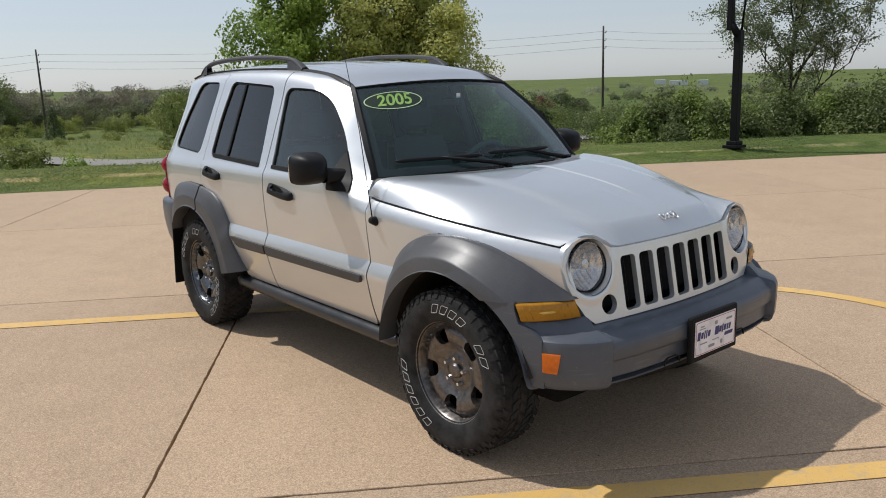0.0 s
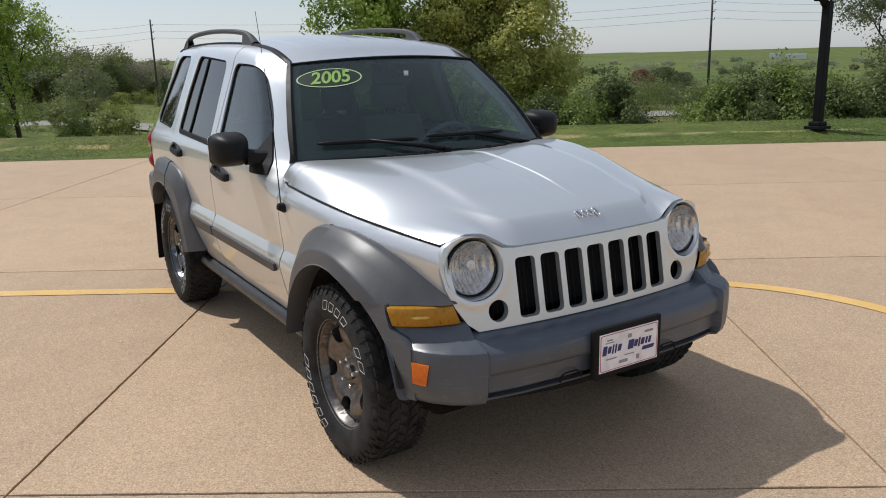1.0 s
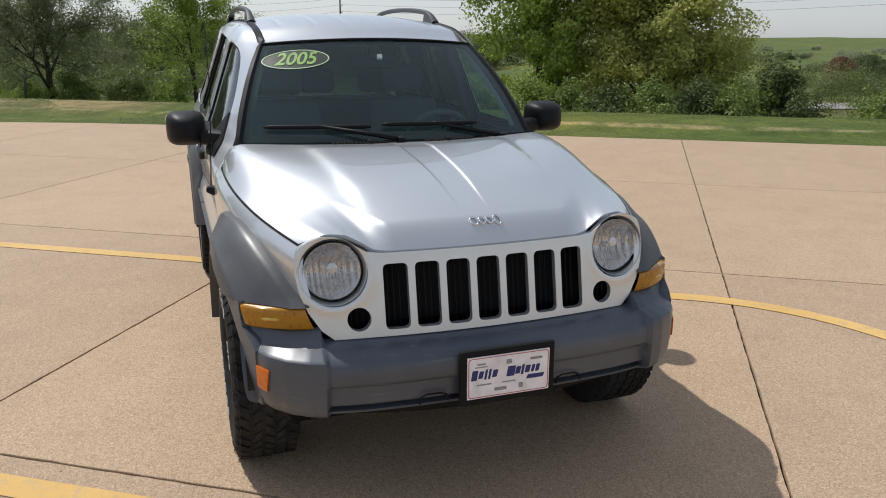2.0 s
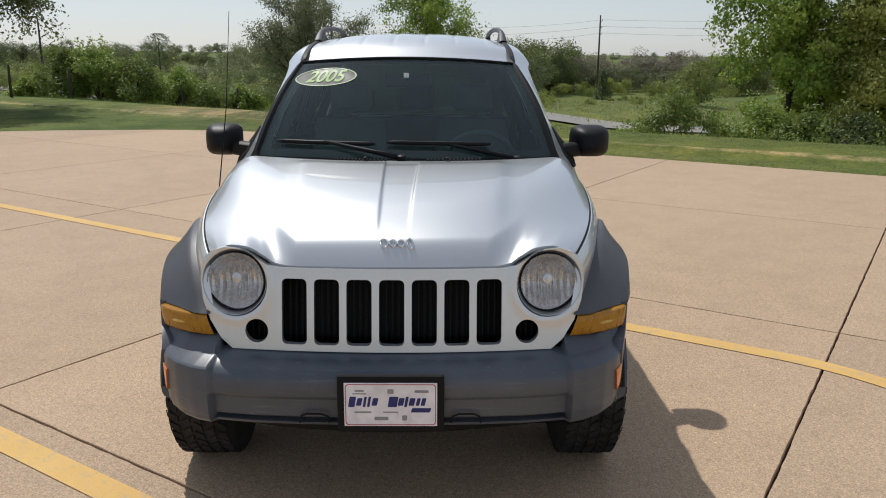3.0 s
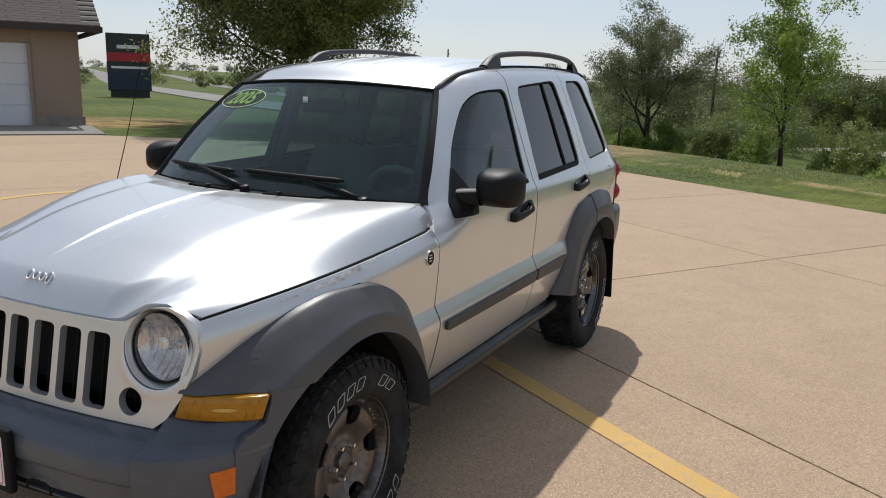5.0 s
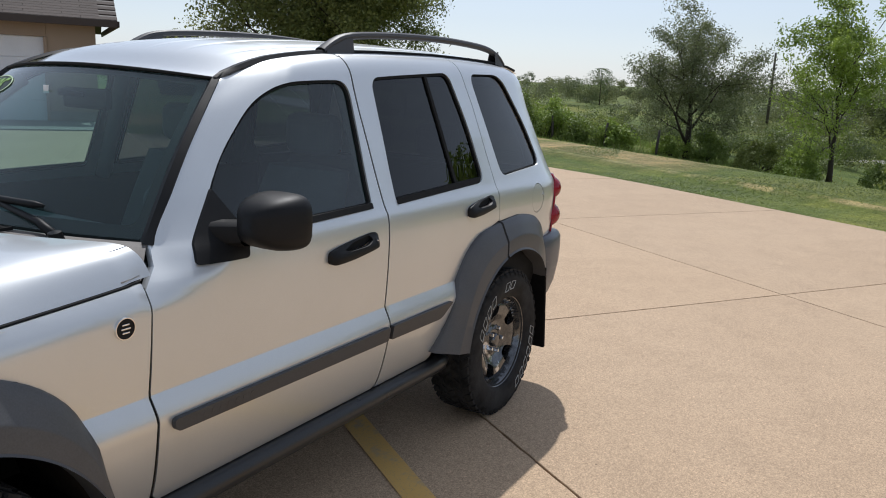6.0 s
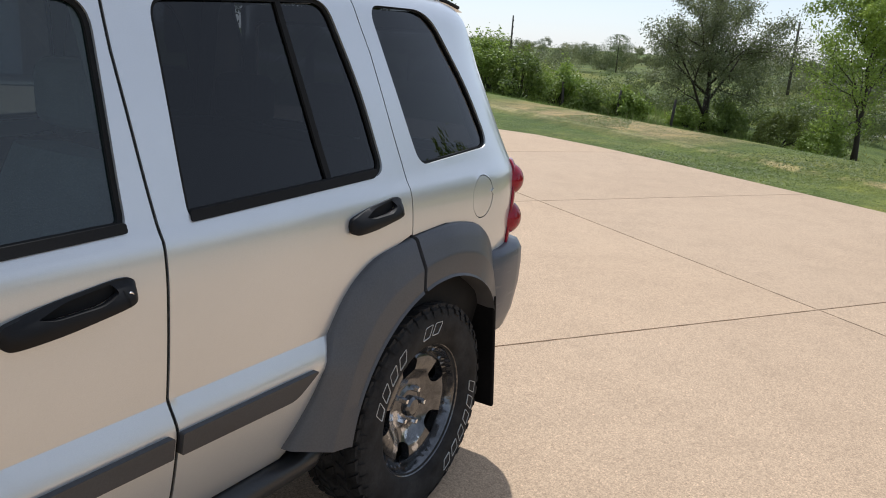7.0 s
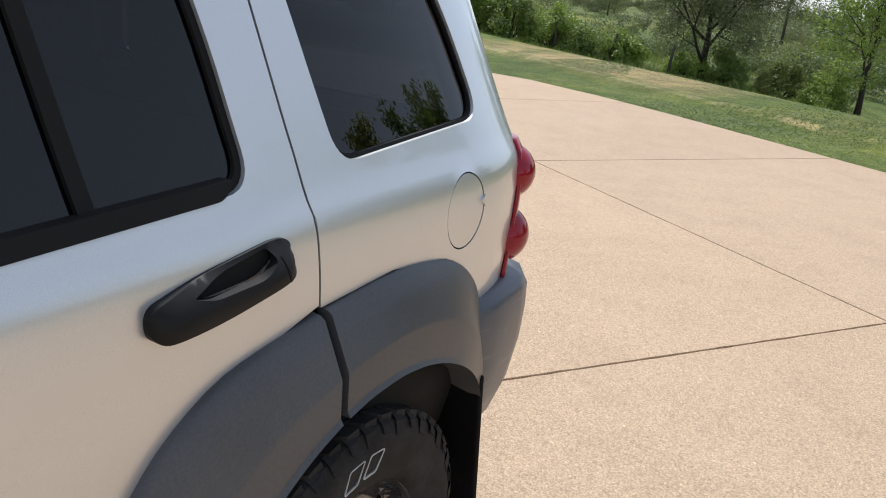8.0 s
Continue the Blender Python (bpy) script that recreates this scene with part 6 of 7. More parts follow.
def bumper_rows():
    """Section swept round the nose: a lower middle beam with a crease and slot, and taller corner caps."""
    rows = []
    full = [(a, b, 1) for a, b in zip(plan, plan_in)]
    full = [(a, b, -1) for a, b in zip(plan[:0:-1], plan_in[:0:-1])] + full
    dense = []
    for i in range(len(full) - 1):
        n = 10 if 0.5 < abs(full[i][0][1]) < 0.7 else 4
        for k in range(n):
            t = k / n
            mixp = lambda p, q, sp, sq: (p[0] + (q[0] - p[0]) * t, p[1] * sp + (q[1] * sq - p[1] * sp) * t)
            dense.append((mixp(full[i][0], full[i + 1][0], full[i][2], full[i + 1][2]), mixp(full[i][1], full[i + 1][1], full[i][2], full[i + 1][2])))
    dense.append(((full[-1][0][0], full[-1][0][1]), (full[-1][1][0], full[-1][1][1])))
    for (xo, yo), (xi, yi) in dense:
        c = float(step(0.584, 0.602, abs(yo)))
        rear = float(step(0.76, 0.83, abs(yo)))
        cap = float(step(0.600, 0.622, abs(yo))) * (1 - rear)
        d = Vector((xo - xi, yo - yi, 0))
        L = d.length
        d.normalize()
        o = Vector((xo, yo, 0)) + d * 0.016 * c * (1 - rear)
        i_ = Vector((xi, yi, 0))
        Lo = (o - i_).length
        mix = lambda p, q: p + (q - p) * c
        f = lambda off, z: (o.x + d.x * off, o.y + d.y * off, z)
        g = lambda k, z: (i_.x + d.x * Lo * k, i_.y + d.y * Lo * k, z)
        ahead = lambda p: (max(p[0], 1.33 + math.sqrt(max(0.0, 0.462 ** 2 - (p[2] - 0.36) ** 2))), p[1], p[2])
        sec = [g(-0.12, mix(0.640, 0.682)), g(0.12, mix(0.636, 0.674)), g(mix(0.45, 0.40), mix(0.632, 0.638)), g(mix(0.55, 0.45), mix(0.629, 0.634)), f(mix(-0.034, -0.014), mix(0.616, 0.622)), f(mix(-0.012, -0.004), mix(0.602, 0.614)), f(mix(-0.003, -0.0005), mix(0.588, 0.602)), f(0.0, 0.565), f(mix(-0.001, 0.0), 0.535), f(mix(-0.005, 0.0), 0.526), f(mix(-0.019, -0.001), 0.516), f(mix(-0.021, -0.002), 0.49), f(mix(-0.023, -0.005), 0.455), f(mix(-0.028, -0.008), 0.450), f(mix(-0.060, -0.009), 0.447), f(mix(-0.060, -0.012), 0.433), f(mix(-0.030, -0.016), 0.430), f(mix(-0.034, -0.024), 0.420), f(-0.05, 0.412), f(-0.10, 0.406), f(-0.16, 0.42)]
        rows.append([ahead(q) for q in sec])
    return rows


bumper = part("front_bumper", grid_data("front_bumper", bumper_rows(), BUMPER, sharp=33), car, "blue-grey plastic front bumper, scuffed at the corner")
front_face = lambda x: 0.893 - 0.075 * max(0.0, (x - 1.45) / 0.35) ** 1.5
# upright ends of the bumper, between lamp, flare and wheel opening
for s in (1, -1):
    rows = []
    for t in np.linspace(0, 1, 13):
        z = 0.422 + (0.756 - 0.422) * t
        xa = 1.33 + math.sqrt(max(0.0, 0.462 ** 2 - (z - 0.36) ** 2))
        xe = 1.742 - 0.018 * float(step(0.66, 0.74, z)) + 0.095 * float(step(0.675, 0.625, z))
        xe = max(xe, xa + 0.01)
        ring = [(xa + (xe - xa) * k, s * (front_face(xa + (xe - xa) * k) - 0.003 - 0.012 * float(step(0.55, 0.42, z))), z) for k in np.linspace(0, 1, 9)]
        ring = [(ring[0][0] - 0.004, s * 0.78, z)] + ring + [(xe - 0.002, ring[-1][1] - s * 0.012, z), (xe - 0.03, ring[-1][1] - s * 0.05, z)]
        rows.append(ring)
    part("bumper_end", grid_data("bumper_end", rows, BUMPER), bumper)
# lower slot, lower lip and tow slots
rows = []
for z, off in ((0.425, -0.05), (0.40, -0.045), (0.372, -0.07), (0.36, -0.13)):
    rows.append([(2.045 + off - 0.09 * (y / 0.55) ** 2, y, z) for y in np.linspace(-0.52, 0.52, 25)])
part("lower_valance", grid_data("lower_valance", rows, SEAL), bumper)
for s in (1, -1):
    P = [((2.043 - 0.012 * (y / 0.4) ** 2, s * y, z), 0.0035) for y, z in ((0.20, 0.440), (0.205, 0.462), (0.225, 0.47), (0.275, 0.47), (0.292, 0.462), (0.298, 0.438))]
    part("tow_slot_rim", tube_data("tow_slot_rim", [P], SEAL, 6), bumper)

# amber turn lamps and orange side markers
for s in (1, -1):
    corner = [Vector(p) for p in ((1.861, 0.606, 0.678), (1.742, 0.818, 0.677), (1.724, 0.832, 0.748), (1.852, 0.634, 0.751))]
    out = Vector((0.85, 0.52, 0.05)).normalized()
    def lens_point(a, b, lift):
        p = corner[0] * (1 - a) * (1 - b) + corner[1] * a * (1 - b) + corner[2] * a * b + corner[3] * (1 - a) * b
        p = p + out * (0.024 * max(0.0, math.sin(math.pi * a)) ** 0.8 + lift)
        return (p.x, s * p.y, p.z)
    rows = [[lens_point(min(1, max(0, a)), b, -0.03) for a in np.linspace(0, 1, 19)] for b in (0.0,)]
    for b, lift in ((0.0, -0.004), (0.03, 0.003), (0.10, 0.006), (0.5, 0.008), (0.9, 0.006), (0.97, 0.003), (1.0, -0.004)):
        rows.append([lens_point(a, b, lift) for a in np.linspace(0, 1, 19)])
    rows.append([lens_point(a, 1.0, -0.03) for a in np.linspace(0, 1, 19)])
    lamp = part("turn_lamp", grid_data("turn_lamp", rows, AMBER, sharp=50), car, "amber turn lamp")
    part("lamp_bowl", tube_data("lamp_bowl", [[(lens_point(a, 0.5, 0.0075), r) for a, r in ((0.40, 0.002), (0.46, 0.006), (0.62, 0.006), (0.68, 0.002))]], PALE_AMBER, 8), lamp)
    for a in (0.16, 0.28, 0.80, 0.9):
        part("lens_rib", tube_data("lens_rib", [[(lens_point(a, b, 0.006), 0.0022) for b in (0.14, 0.5, 0.86)]], AMBER, 5), lamp)
    # backing that closes the pocket behind the lens
    rows = [[lens_point(a, b, -0.035) for a in np.linspace(-0.02, 1.02, 9)] for b in (-0.35, 0.5, 1.1)]
    part("lamp_pocket", grid_data("lamp_pocket", rows, SEAL), lamp)
    flank = [r[8] for r in bumper_rows() if r[8][1] > 0.6]
    fy, fx = [p[1] for p in flank], [p[0] for p in flank]
    rows = []
    for z, lift in ((0.490, -0.01), (0.492, 0.004), (0.498, 0.006), (0.53, 0.006), (0.564, 0.006), (0.570, 0.004), (0.572, -0.01)):
        row = []
        for k, e in ((0.0, -0.012), (0.03, 0.0), (0.35, 0.0), (0.65, 0.0), (0.97, 0.0), (1.0, -0.012)):
            yy = 0.770 + (0.030 - 0.12 * (0.53 - z)) * k + 0.10 * (0.53 - z)
            row.append((float(np.interp(yy, fy, fx)) + (lift + e) * 0.8, s * (yy + (lift + e) * 0.6), z))
        rows.append(row)
    part("side_marker", grid_data("side_marker", rows, ORANGE), bumper, "orange side marker lens")

# licence surround with a plain dealer insert
px = 2.056
frame_ob = part("plate_frame", box_data("plate_frame", (0.024, 0.346, 0.196), SEAL, 0.008, (px + 0.006, 0.004, 0.520)), car, "black plate frame on the bumper")
face = px + 0.0185
plate = part("plate", box_data("plate", (0.003, 0.300, 0.150), PLATE_WHITE, 0.001, (face + 0.001, 0.004, 0.521)), frame_ob, "white dealer plate with blue lettering bars")
border = rounded([(-0.146, -0.071), (0.146, -0.071), (0.146, 0.071), (-0.146, 0.071)], 0.012)
inner = rounded([(-0.1435, -0.0685), (0.1435, -0.0685), (0.1435, 0.0685), (-0.1435, 0.0685)], 0.011)
flat = lambda a, b, i: (np.full_like(np.asarray(a, float), face + 0.0034 - i), np.asarray(a) + 0.004, np.asarray(b) + 0.521)
add_panel("plate_border", plate, border, [inner], flat, PLATE_PINK, 0.05, 0.0005, both=False)


def plate_bar(y, z, w, h, mat, slant=0.006):
    o = [(y - w / 2 - slant / 2, z - h / 2), (y + w / 2 - slant / 2, z - h / 2), (y + w / 2 + slant / 2, z + h / 2), (y - w / 2 + slant / 2, z + h / 2)]
    add_panel("plate_bar", plate, rounded(o, 0.003, 2), [], flat, mat, 0.05, 0.0006, both=False)


for y, w in ((-0.118, 0.018), (-0.096, 0.014), (-0.079, 0.007), (-0.066, 0.007), (-0.048, 0.015)):
    plate_bar(y * 1.05, 0.010, w * 1.15, 0.036 if w != 0.015 and w != 0.014 else 0.026, PLATE_BLUE)
for y, w in ((-0.008, 0.026), (0.018, 0.016), (0.035, 0.008), (0.053, 0.016), (0.073, 0.010), (0.090, 0.012)):
    plate_bar(y + 0.016, 0.010, w * 1.12, 0.036 if w in (0.026, 0.008) else 0.026, PLATE_BLUE)
plate_bar(0.098, -0.019, 0.062, 0.015, PLATE_BLUE)
for y, z, w, h in ((-0.10, 0.048, 0.03, 0.006), (-0.10, 0.038, 0.045, 0.004), (0.0, 0.046, 0.02, 0.016), (0.10, 0.046, 0.045, 0.009), (-0.09, -0.026, 0.055, 0.005), (0.0, -0.026, 0.05, 0.004), (-0.03, -0.048, 0.045, 0.012), (0.045, -0.046, 0.016, 0.018)):
    plate_bar(y, z, w, h, PLATE_GREY, 0.0)


# ---- flares, sills, rear end ----
def polyline(points, n):
    P = np.array(points, float)
    d = np.concatenate([[0], np.cumsum(np.hypot(*np.diff(P, axis=0).T))])
    t = np.linspace(0, d[-1], n)
    fx, fy = curve_of(list(zip(d, P[:, 0]))), curve_of(list(zip(d, P[:, 1])))
    return list(zip(fx(t), fy(t)))


def flare(inner, outer, n, face_y):
    """A moulded arch: from the flank, out to a flat lip, and turned in round the wheel opening."""
    I, O = polyline(inner, n), polyline(outer, n)
    rows = []
    for (xi, zi), (xo, zo) in zip(I, O):
        yo = float(side(xo, zo)[1])
        row = [(xo, yo - 0.01, zo)]
        for k, f in ((0.015, 0.14), (0.05, 0.30), (0.30, 0.62), (0.54, 0.93), (0.575, 0.975), (0.61, 0.995), (1.0, 1.03)):
            x, z = xo + (xi - xo) * k, zo + (zi - zo) * k
            fy = face_y(x)
            row.append((x, yo + (fy - yo) * f, z))
        cx, cz = (xi - xo), (zi - zo)
        L = math.hypot(cx, cz)
        cx, cz = cx / L, cz / L
        fy = face_y(xi)
        row += [(xi + cx * 0.008, fy + 0.008, zi + cz * 0.008), (xi + cx * 0.010, fy - 0.02, zi + cz * 0.010), (xi + cx * 0.006, fy - 0.09, zi + cz * 0.006)]
        rows.append(row)
    first, last = rows[0], rows[-1]
    cap = lambda r: [(x, y - 0.03 if j else y, z) for j, (x, y, z) in enumerate(r)]
    return [cap(first)] + rows + [cap(last)]


arc = lambda cx, cz, r, a0, a1, n=14: [(cx + r * math.cos(radians(a)), cz + r * math.sin(radians(a))) for a in np.linspace(a0, a1, n)]
f_out = [(1.862, 0.755), (1.76, 0.822), (1.65, 0.885), (1.50, 0.942), (1.36, 0.963), (1.24, 0.963), (1.09, 0.915), (0.96, 0.80), (0.905, 0.65), (0.865, 0.42)]
both_sides("front_flare", grid_data("front_flare", flare(arc(1.33, 0.36, 0.462, 56.5, 173), f_out, 40, front_face), CLADDING), car, "grey plastic wheel arch flare")
rear_face = lambda x: 0.905 - 0.05 * max(0.0, (-1.55 - x) / 0.25) ** 2
r_out1 = [(-0.705, 0.47), (-0.78, 0.62), (-0.84, 0.77), (-0.92, 0.885), (-1.03, 0.948), (-1.206, 0.975)]
r_out2 = [(-1.222, 0.978), (-1.40, 0.988), (-1.57, 0.968), (-1.69, 0.90), (-1.765, 0.78), (-1.80, 0.60), (-1.805, 0.48)]
both_sides("rear_flare", grid_data("rear_flare", flare(arc(-1.335, 0.36, 0.478, 10, 74, 10), r_out1, 26, rear_face), CLADDING), car, "grey plastic wheel arch flare")
both_sides("rear_flare", grid_data("rear_flare", flare(arc(-1.335, 0.36, 0.478, 76, 164, 12), r_out2, 32, rear_face), CLADDING), car, "grey plastic wheel arch flare")

rows = []
for x in np.linspace(0.90, -0.90, 30):
    e = min(1.0, (0.92 - x) / 0.05, (x + 0.92) / 0.05)
    c = (0.762, 0.380)
    rows.append([(x, c[0] + 0.042 * e * math.cos(q) + (0.012 if math.cos(q) > 0 else -0.03), c[1] + 0.040 * e * math.sin(q)) for q in np.linspace(0, 2 * math.pi, 15)[:-1]])
both_sides("sill", grid_data("sill", rows, SILL, True), car, "dark plastic sill tube")

# rear bumper and tailgate
r_plan = [(-1.65, 0.842), (-1.73, 0.860), (-1.79, 0.870), (-1.86, 0.864), (-1.93, 0.860), (-1.99, 0.845), (-2.045, 0.808), (-2.08, 0.74), (-2.09, 0.58), (-2.095, 0.30), (-2.10, 0.0)]
full = r_plan + [(x, -y) for x, y in r_plan[-2::-1]]
rows = []
for x, y in full:
    d = Vector((x + 1.6, y, 0)).normalized()
    f = lambda off, z: (min(x + d.x * off, -1.335 - math.sqrt(max(0.0, 0.495 ** 2 - (z - 0.36) ** 2))), y + d.y * off, z)
    rows.append([f(-0.14, 0.835), f(-0.05, 0.832), f(-0.012, 0.822), f(0.0, 0.80), f(0.002, 0.74), f(-0.002, 0.66), f(-0.02, 0.55), f(-0.045, 0.48), f(-0.08, 0.46), f(-0.16, 0.455)])
part("rear_bumper", grid_data("rear_bumper", rows, BUMPER, sharp=60), car, "blue-grey plastic rear bumper")
tail = lambda a, b, i: (-2.00 - 0.03 * (1 - (np.asarray(a) / 0.8) ** 2) + np.clip((np.asarray(b) - 1.14) / 0.52, 0, 1) ** 1.4 * 0.13 + i, np.asarray(a), np.asarray(b))
gate = add_panel("tailgate", car, rounded([(-0.715, 0.83), (0.715, 0.83), (0.70, 1.14), (0.56, 1.655), (-0.56, 1.655), (-0.70, 1.14)], 0.04), [rounded([(-0.60, 1.16), (0.60, 1.16), (0.50, 1.58), (-0.50, 1.58)], 0.05)], tail, PAINT, 0.06, 0.02, both=False)[0]
add_panel("rear_glass", gate, rounded([(-0.61, 1.15), (0.61, 1.15), (0.51, 1.59), (-0.51, 1.59)], 0.05), [], lambda a, b, i: tail(a, b, i + 0.008), GLASS_DARK, 0.06, 0.0, both=False)


def tail_lamp(s):
    """A red lamp wrapped round the corner, with two domes standing out of it."""
    rows = []
    for z in np.linspace(0.815, 1.138, 18):
        t = (z - 0.815) / 0.323
        xf = -1.900 - 0.044 * t
        yf = float(side(xf, z)[1]) + 0.006
        rows.append([(xf - 0.085 * math.sin(a), s * (yf - 0.10 * (1 - math.cos(a))), z) for a in np.linspace(0, math.pi / 2, 12)])
    top = [(-1.955, s * 0.74, 1.142)] * 12
    lamp = part("tail_lamp", grid_data("tail_lamp", rows + [top], RED, sharp=50), car, "red double-dome tail lamp")
    for at, size in (((-1.965, 0.762, 1.060), (0.073, 0.070, 0.066)), ((-1.952, 0.772, 0.915), (0.075, 0.070, 0.068))):
        rows = []
        for a in np.linspace(0.02, math.pi - 0.02, 20):
            rows.append([(at[0] + size[0] * math.sin(a) * math.cos(q), s * (at[1] + size[1] * math.sin(a) * math.sin(q)), at[2] + size[2] * math.cos(a)) for q in np.linspace(0, 2 * math.pi, 33)[:-1]])
        part("lamp_dome", grid_data("lamp_dome", rows, RED, True, sharp=60), lamp)
    P = [((-1.899 - 0.044 * t, s * (float(side(-1.900 - 0.044 * t, 0.815 + 0.323 * t)[1]) + 0.005), 0.815 + 0.323 * t), 0.005) for t in np.linspace(0, 1, 12)]
    part("lamp_flange", tube_data("lamp_flange", [P], RED, 6), lamp)


for s in (1, -1):
    tail_lamp(s)


# ---- mirrors ----
def mirror(s):
    rows = []
    n = 18
    for k in range(n):
        t = math.sin(k / (n - 1) * math.pi / 2)
        grow_f = max(0.0, 1 - t ** 2.6) ** 0.5 * (1.0 if k else 0.97)
        x = 0.335 + 0.160 * t
        hw, hh = (0.100 if s > 0 else 0.090) * grow_f, 0.081 * (0.15 + 0.85 * grow_f if t < 0.99 else 0.0)
        row = []
        for q in np.linspace(0, 2 * math.pi, 29)[:-1]:
            cx, sx = math.cos(q), math.sin(q)
            e = 0.55
            row.append((x, s * (0.935 + hw * math.copysign(abs(cx) ** e, cx)), 1.195 + hh * math.copysign(abs(sx) ** e, sx)))
        rows.append(row)
    m = part("door_mirror", grid_data("door_mirror", rows, BLACK_PLASTIC, True), car, "black plastic door mirror")
    g = rounded([(-0.09, -0.071), (0.09, -0.071), (0.09, 0.071), (-0.09, 0.071)], 0.03)
    add_panel("mirror_glass", m, g, [], lambda a, b, i: (np.full_like(np.asarray(a, float), 0.3425 + i), s * (0.935 + np.asarray(a)), 1.195 + np.asarray(b)), CHROME, 0.06, 0.006, both=False, flip=True)
    arm = []
    for t in np.linspace(0, 1, 8):
        c = Vector((0.455 - 0.045 * t, 0.765 + 0.11 * t, 1.150 + 0.008 * t))
        arm.append([(c.x + 0.050 * math.copysign(abs(math.cos(q)) ** 0.7, math.cos(q)), s * c.y, c.z + 0.038 * math.copysign(abs(math.sin(q)) ** 0.7, math.sin(q))) for q in np.linspace(0, 2 * math.pi, 13)[:-1]])
    part("mirror_arm", grid_data("mirror_arm", arm, BLACK_PLASTIC, True), m)
    sail = rounded(on_side([(0.572, 1.084, 0.012), (0.40, 1.082, 0.012), (0.385, 1.15, 0.01), (0.432, 1.272, 0.01), (0.556, 1.128, 0.01)]), 0.01)
    pair = add_panel("mirror_sail", m, sail, [], lambda a, b, i: side(a, b, i - 0.010), BLACK_PLASTIC, 0.02, 0.018)
    bpy.data.objects.remove(pair[1 if s > 0 else 0])


for s in (1, -1):
    mirror(s)


# ---- wheels ----
def wheel(x, s, turn):
    finish = WHEEL_BROWN if x > 0 else WHEEL_BRIGHT
    prof = []
    # tyre section: from the inner bead over the tread to the outer bead
    for r, y in ((0.221, 0.64), (0.240, 0.632), (0.29, 0.630), (0.325, 0.637), (0.350, 0.650), (0.3600, 0.668), (0.3610, 0.70), (0.3612, 0.755), (0.3610, 0.81), (0.3600, 0.842), (0.350, 0.862), (0.328, 0.8735), (0.302, 0.8765), (0.275, 0.8750), (0.248, 0.869), (0.233, 0.861), (0.226, 0.852), (0.219, 0.845)):
        prof.append((r, s * y))
    tyre = part("tyre", lathe("tyre", prof, (x, 0, 0.362), (0, 1, 0), RUBBER, 64), car, "dusty all-terrain tyre with outlined white letters")
    # tread blocks, five rows, staggered, with knobs on the shoulders
    bm = bmesh.new()
    rng = random.Random(5)
    for row, (y, half, r0, r1) in enumerate(((0.668, 0.018, 0.345, 0.3655), (0.712, 0.017, 0.35, 0.3675), (0.755, 0.016, 0.35, 0.368), (0.798, 0.017, 0.35, 0.3675), (0.842, 0.018, 0.345, 0.3655))):
        n = 46
        for k in range(n):
            a = 2 * math.pi * (k + (0.5 if row % 2 else 0.0)) / n + turn
            da = 2 * math.pi / n * (0.33 + 0.05 * rng.random())
            skew = 0.03 * (1 if row % 2 else -1)
            V = []
            for r, g in ((r0, 1.0), (r1, 0.9)):
                for sy, sa in ((-1, -1), (1, -1), (1, 1), (-1, 1)):
                    aa = a + sa * da * g + skew * sy
                    V.append(bm.verts.new((x + r * math.sin(aa), s * (y + sy * half * g), 0.362 + r * math.cos(aa))))
            for f in ((4, 5, 6, 7), (0, 1, 5, 4), (1, 2, 6, 5), (2, 3, 7, 6), (3, 0, 4, 7)):
                bm.faces.new([V[i] for i in f])
    for k in range(46):
        a = 2 * math.pi * k / 46 + turn
        da = 2 * math.pi / 46 * (0.30 if k % 2 else 0.24)
        long = 0.019 if k % 2 else 0.009
        V = []
        for yy, rr in ((0.852, 0.362), (0.8675, 0.350), (0.8755, 0.346 - long), (0.872, 0.344 - long)):
            for sa in (-1, 1):
                aa = a + sa * da
                V.append(bm.verts.new((x + rr * math.sin(aa), s * yy, 0.362 + rr * math.cos(aa))))
        for i in range(3):
            bm.faces.new([V[2 * i], V[2 * i + 1], V[2 * i + 3], V[2 * i + 2]])
    bmesh.ops.recalc_face_normals(bm, faces=bm.faces)
    me = bpy.data.meshes.new("tread")
    bm.to_mesh(me)
    bm.free()
    me.materials.append(RUBBER)
    part("tread", me, tyre)
    # outlined letter bars round the sidewall
    def letter(a, r, wide, high):
        o = rounded([(-wide / 2 - 0.010, -high / 2), (wide / 2 - 0.010, -high / 2), (wide / 2 + 0.010, high / 2), (-wide / 2 + 0.010, high / 2)], 0.006, 3)
        i_ = ring_outline(o, -0.0020)
        def place(u, v, d):
            u, v = np.asarray(u, float), np.asarray(v, float)
            rr = r + v
            aa = a + u / r
            yy = 0.8775 - 0.0875 * np.clip(rr - 0.305, 0, 1) - d
            return x + s * -rr * np.sin(aa), s * yy, 0.362 + rr * np.cos(aa)
        add_panel("letter_outline", tyre, o, [i_], place, LETTER, 0.02, 0.003, both=False)
    base, second = {(True, True): (0.25, 2.45), (True, False): (0.70, 3.40), (False, True): (-0.35, 2.45), (False, False): (-0.35, 2.45)}[(x > 0, s > 0)]
    for a in (-0.86, -0.66, -0.46, -0.26, 0.24, 0.43):
        letter(base + a, 0.290, 0.041, 0.040)
    for k in range(6):
        letter(base + second + 0.2 * (k - 2.5), 0.290, 0.041, 0.040)
    # steel wheel: dished disc with five openings
    dish = curve_of([(0.0, 0.800), (0.054, 0.800), (0.080, 0.790), (0.107, 0.800), (0.145, 0.820), (0.177, 0.824), (0.198, 0.808), (0.209, 0.802), (0.219, 0.842), (0.229, 0.850)])
    outline = circle(0, 0, 0.2285, 60)
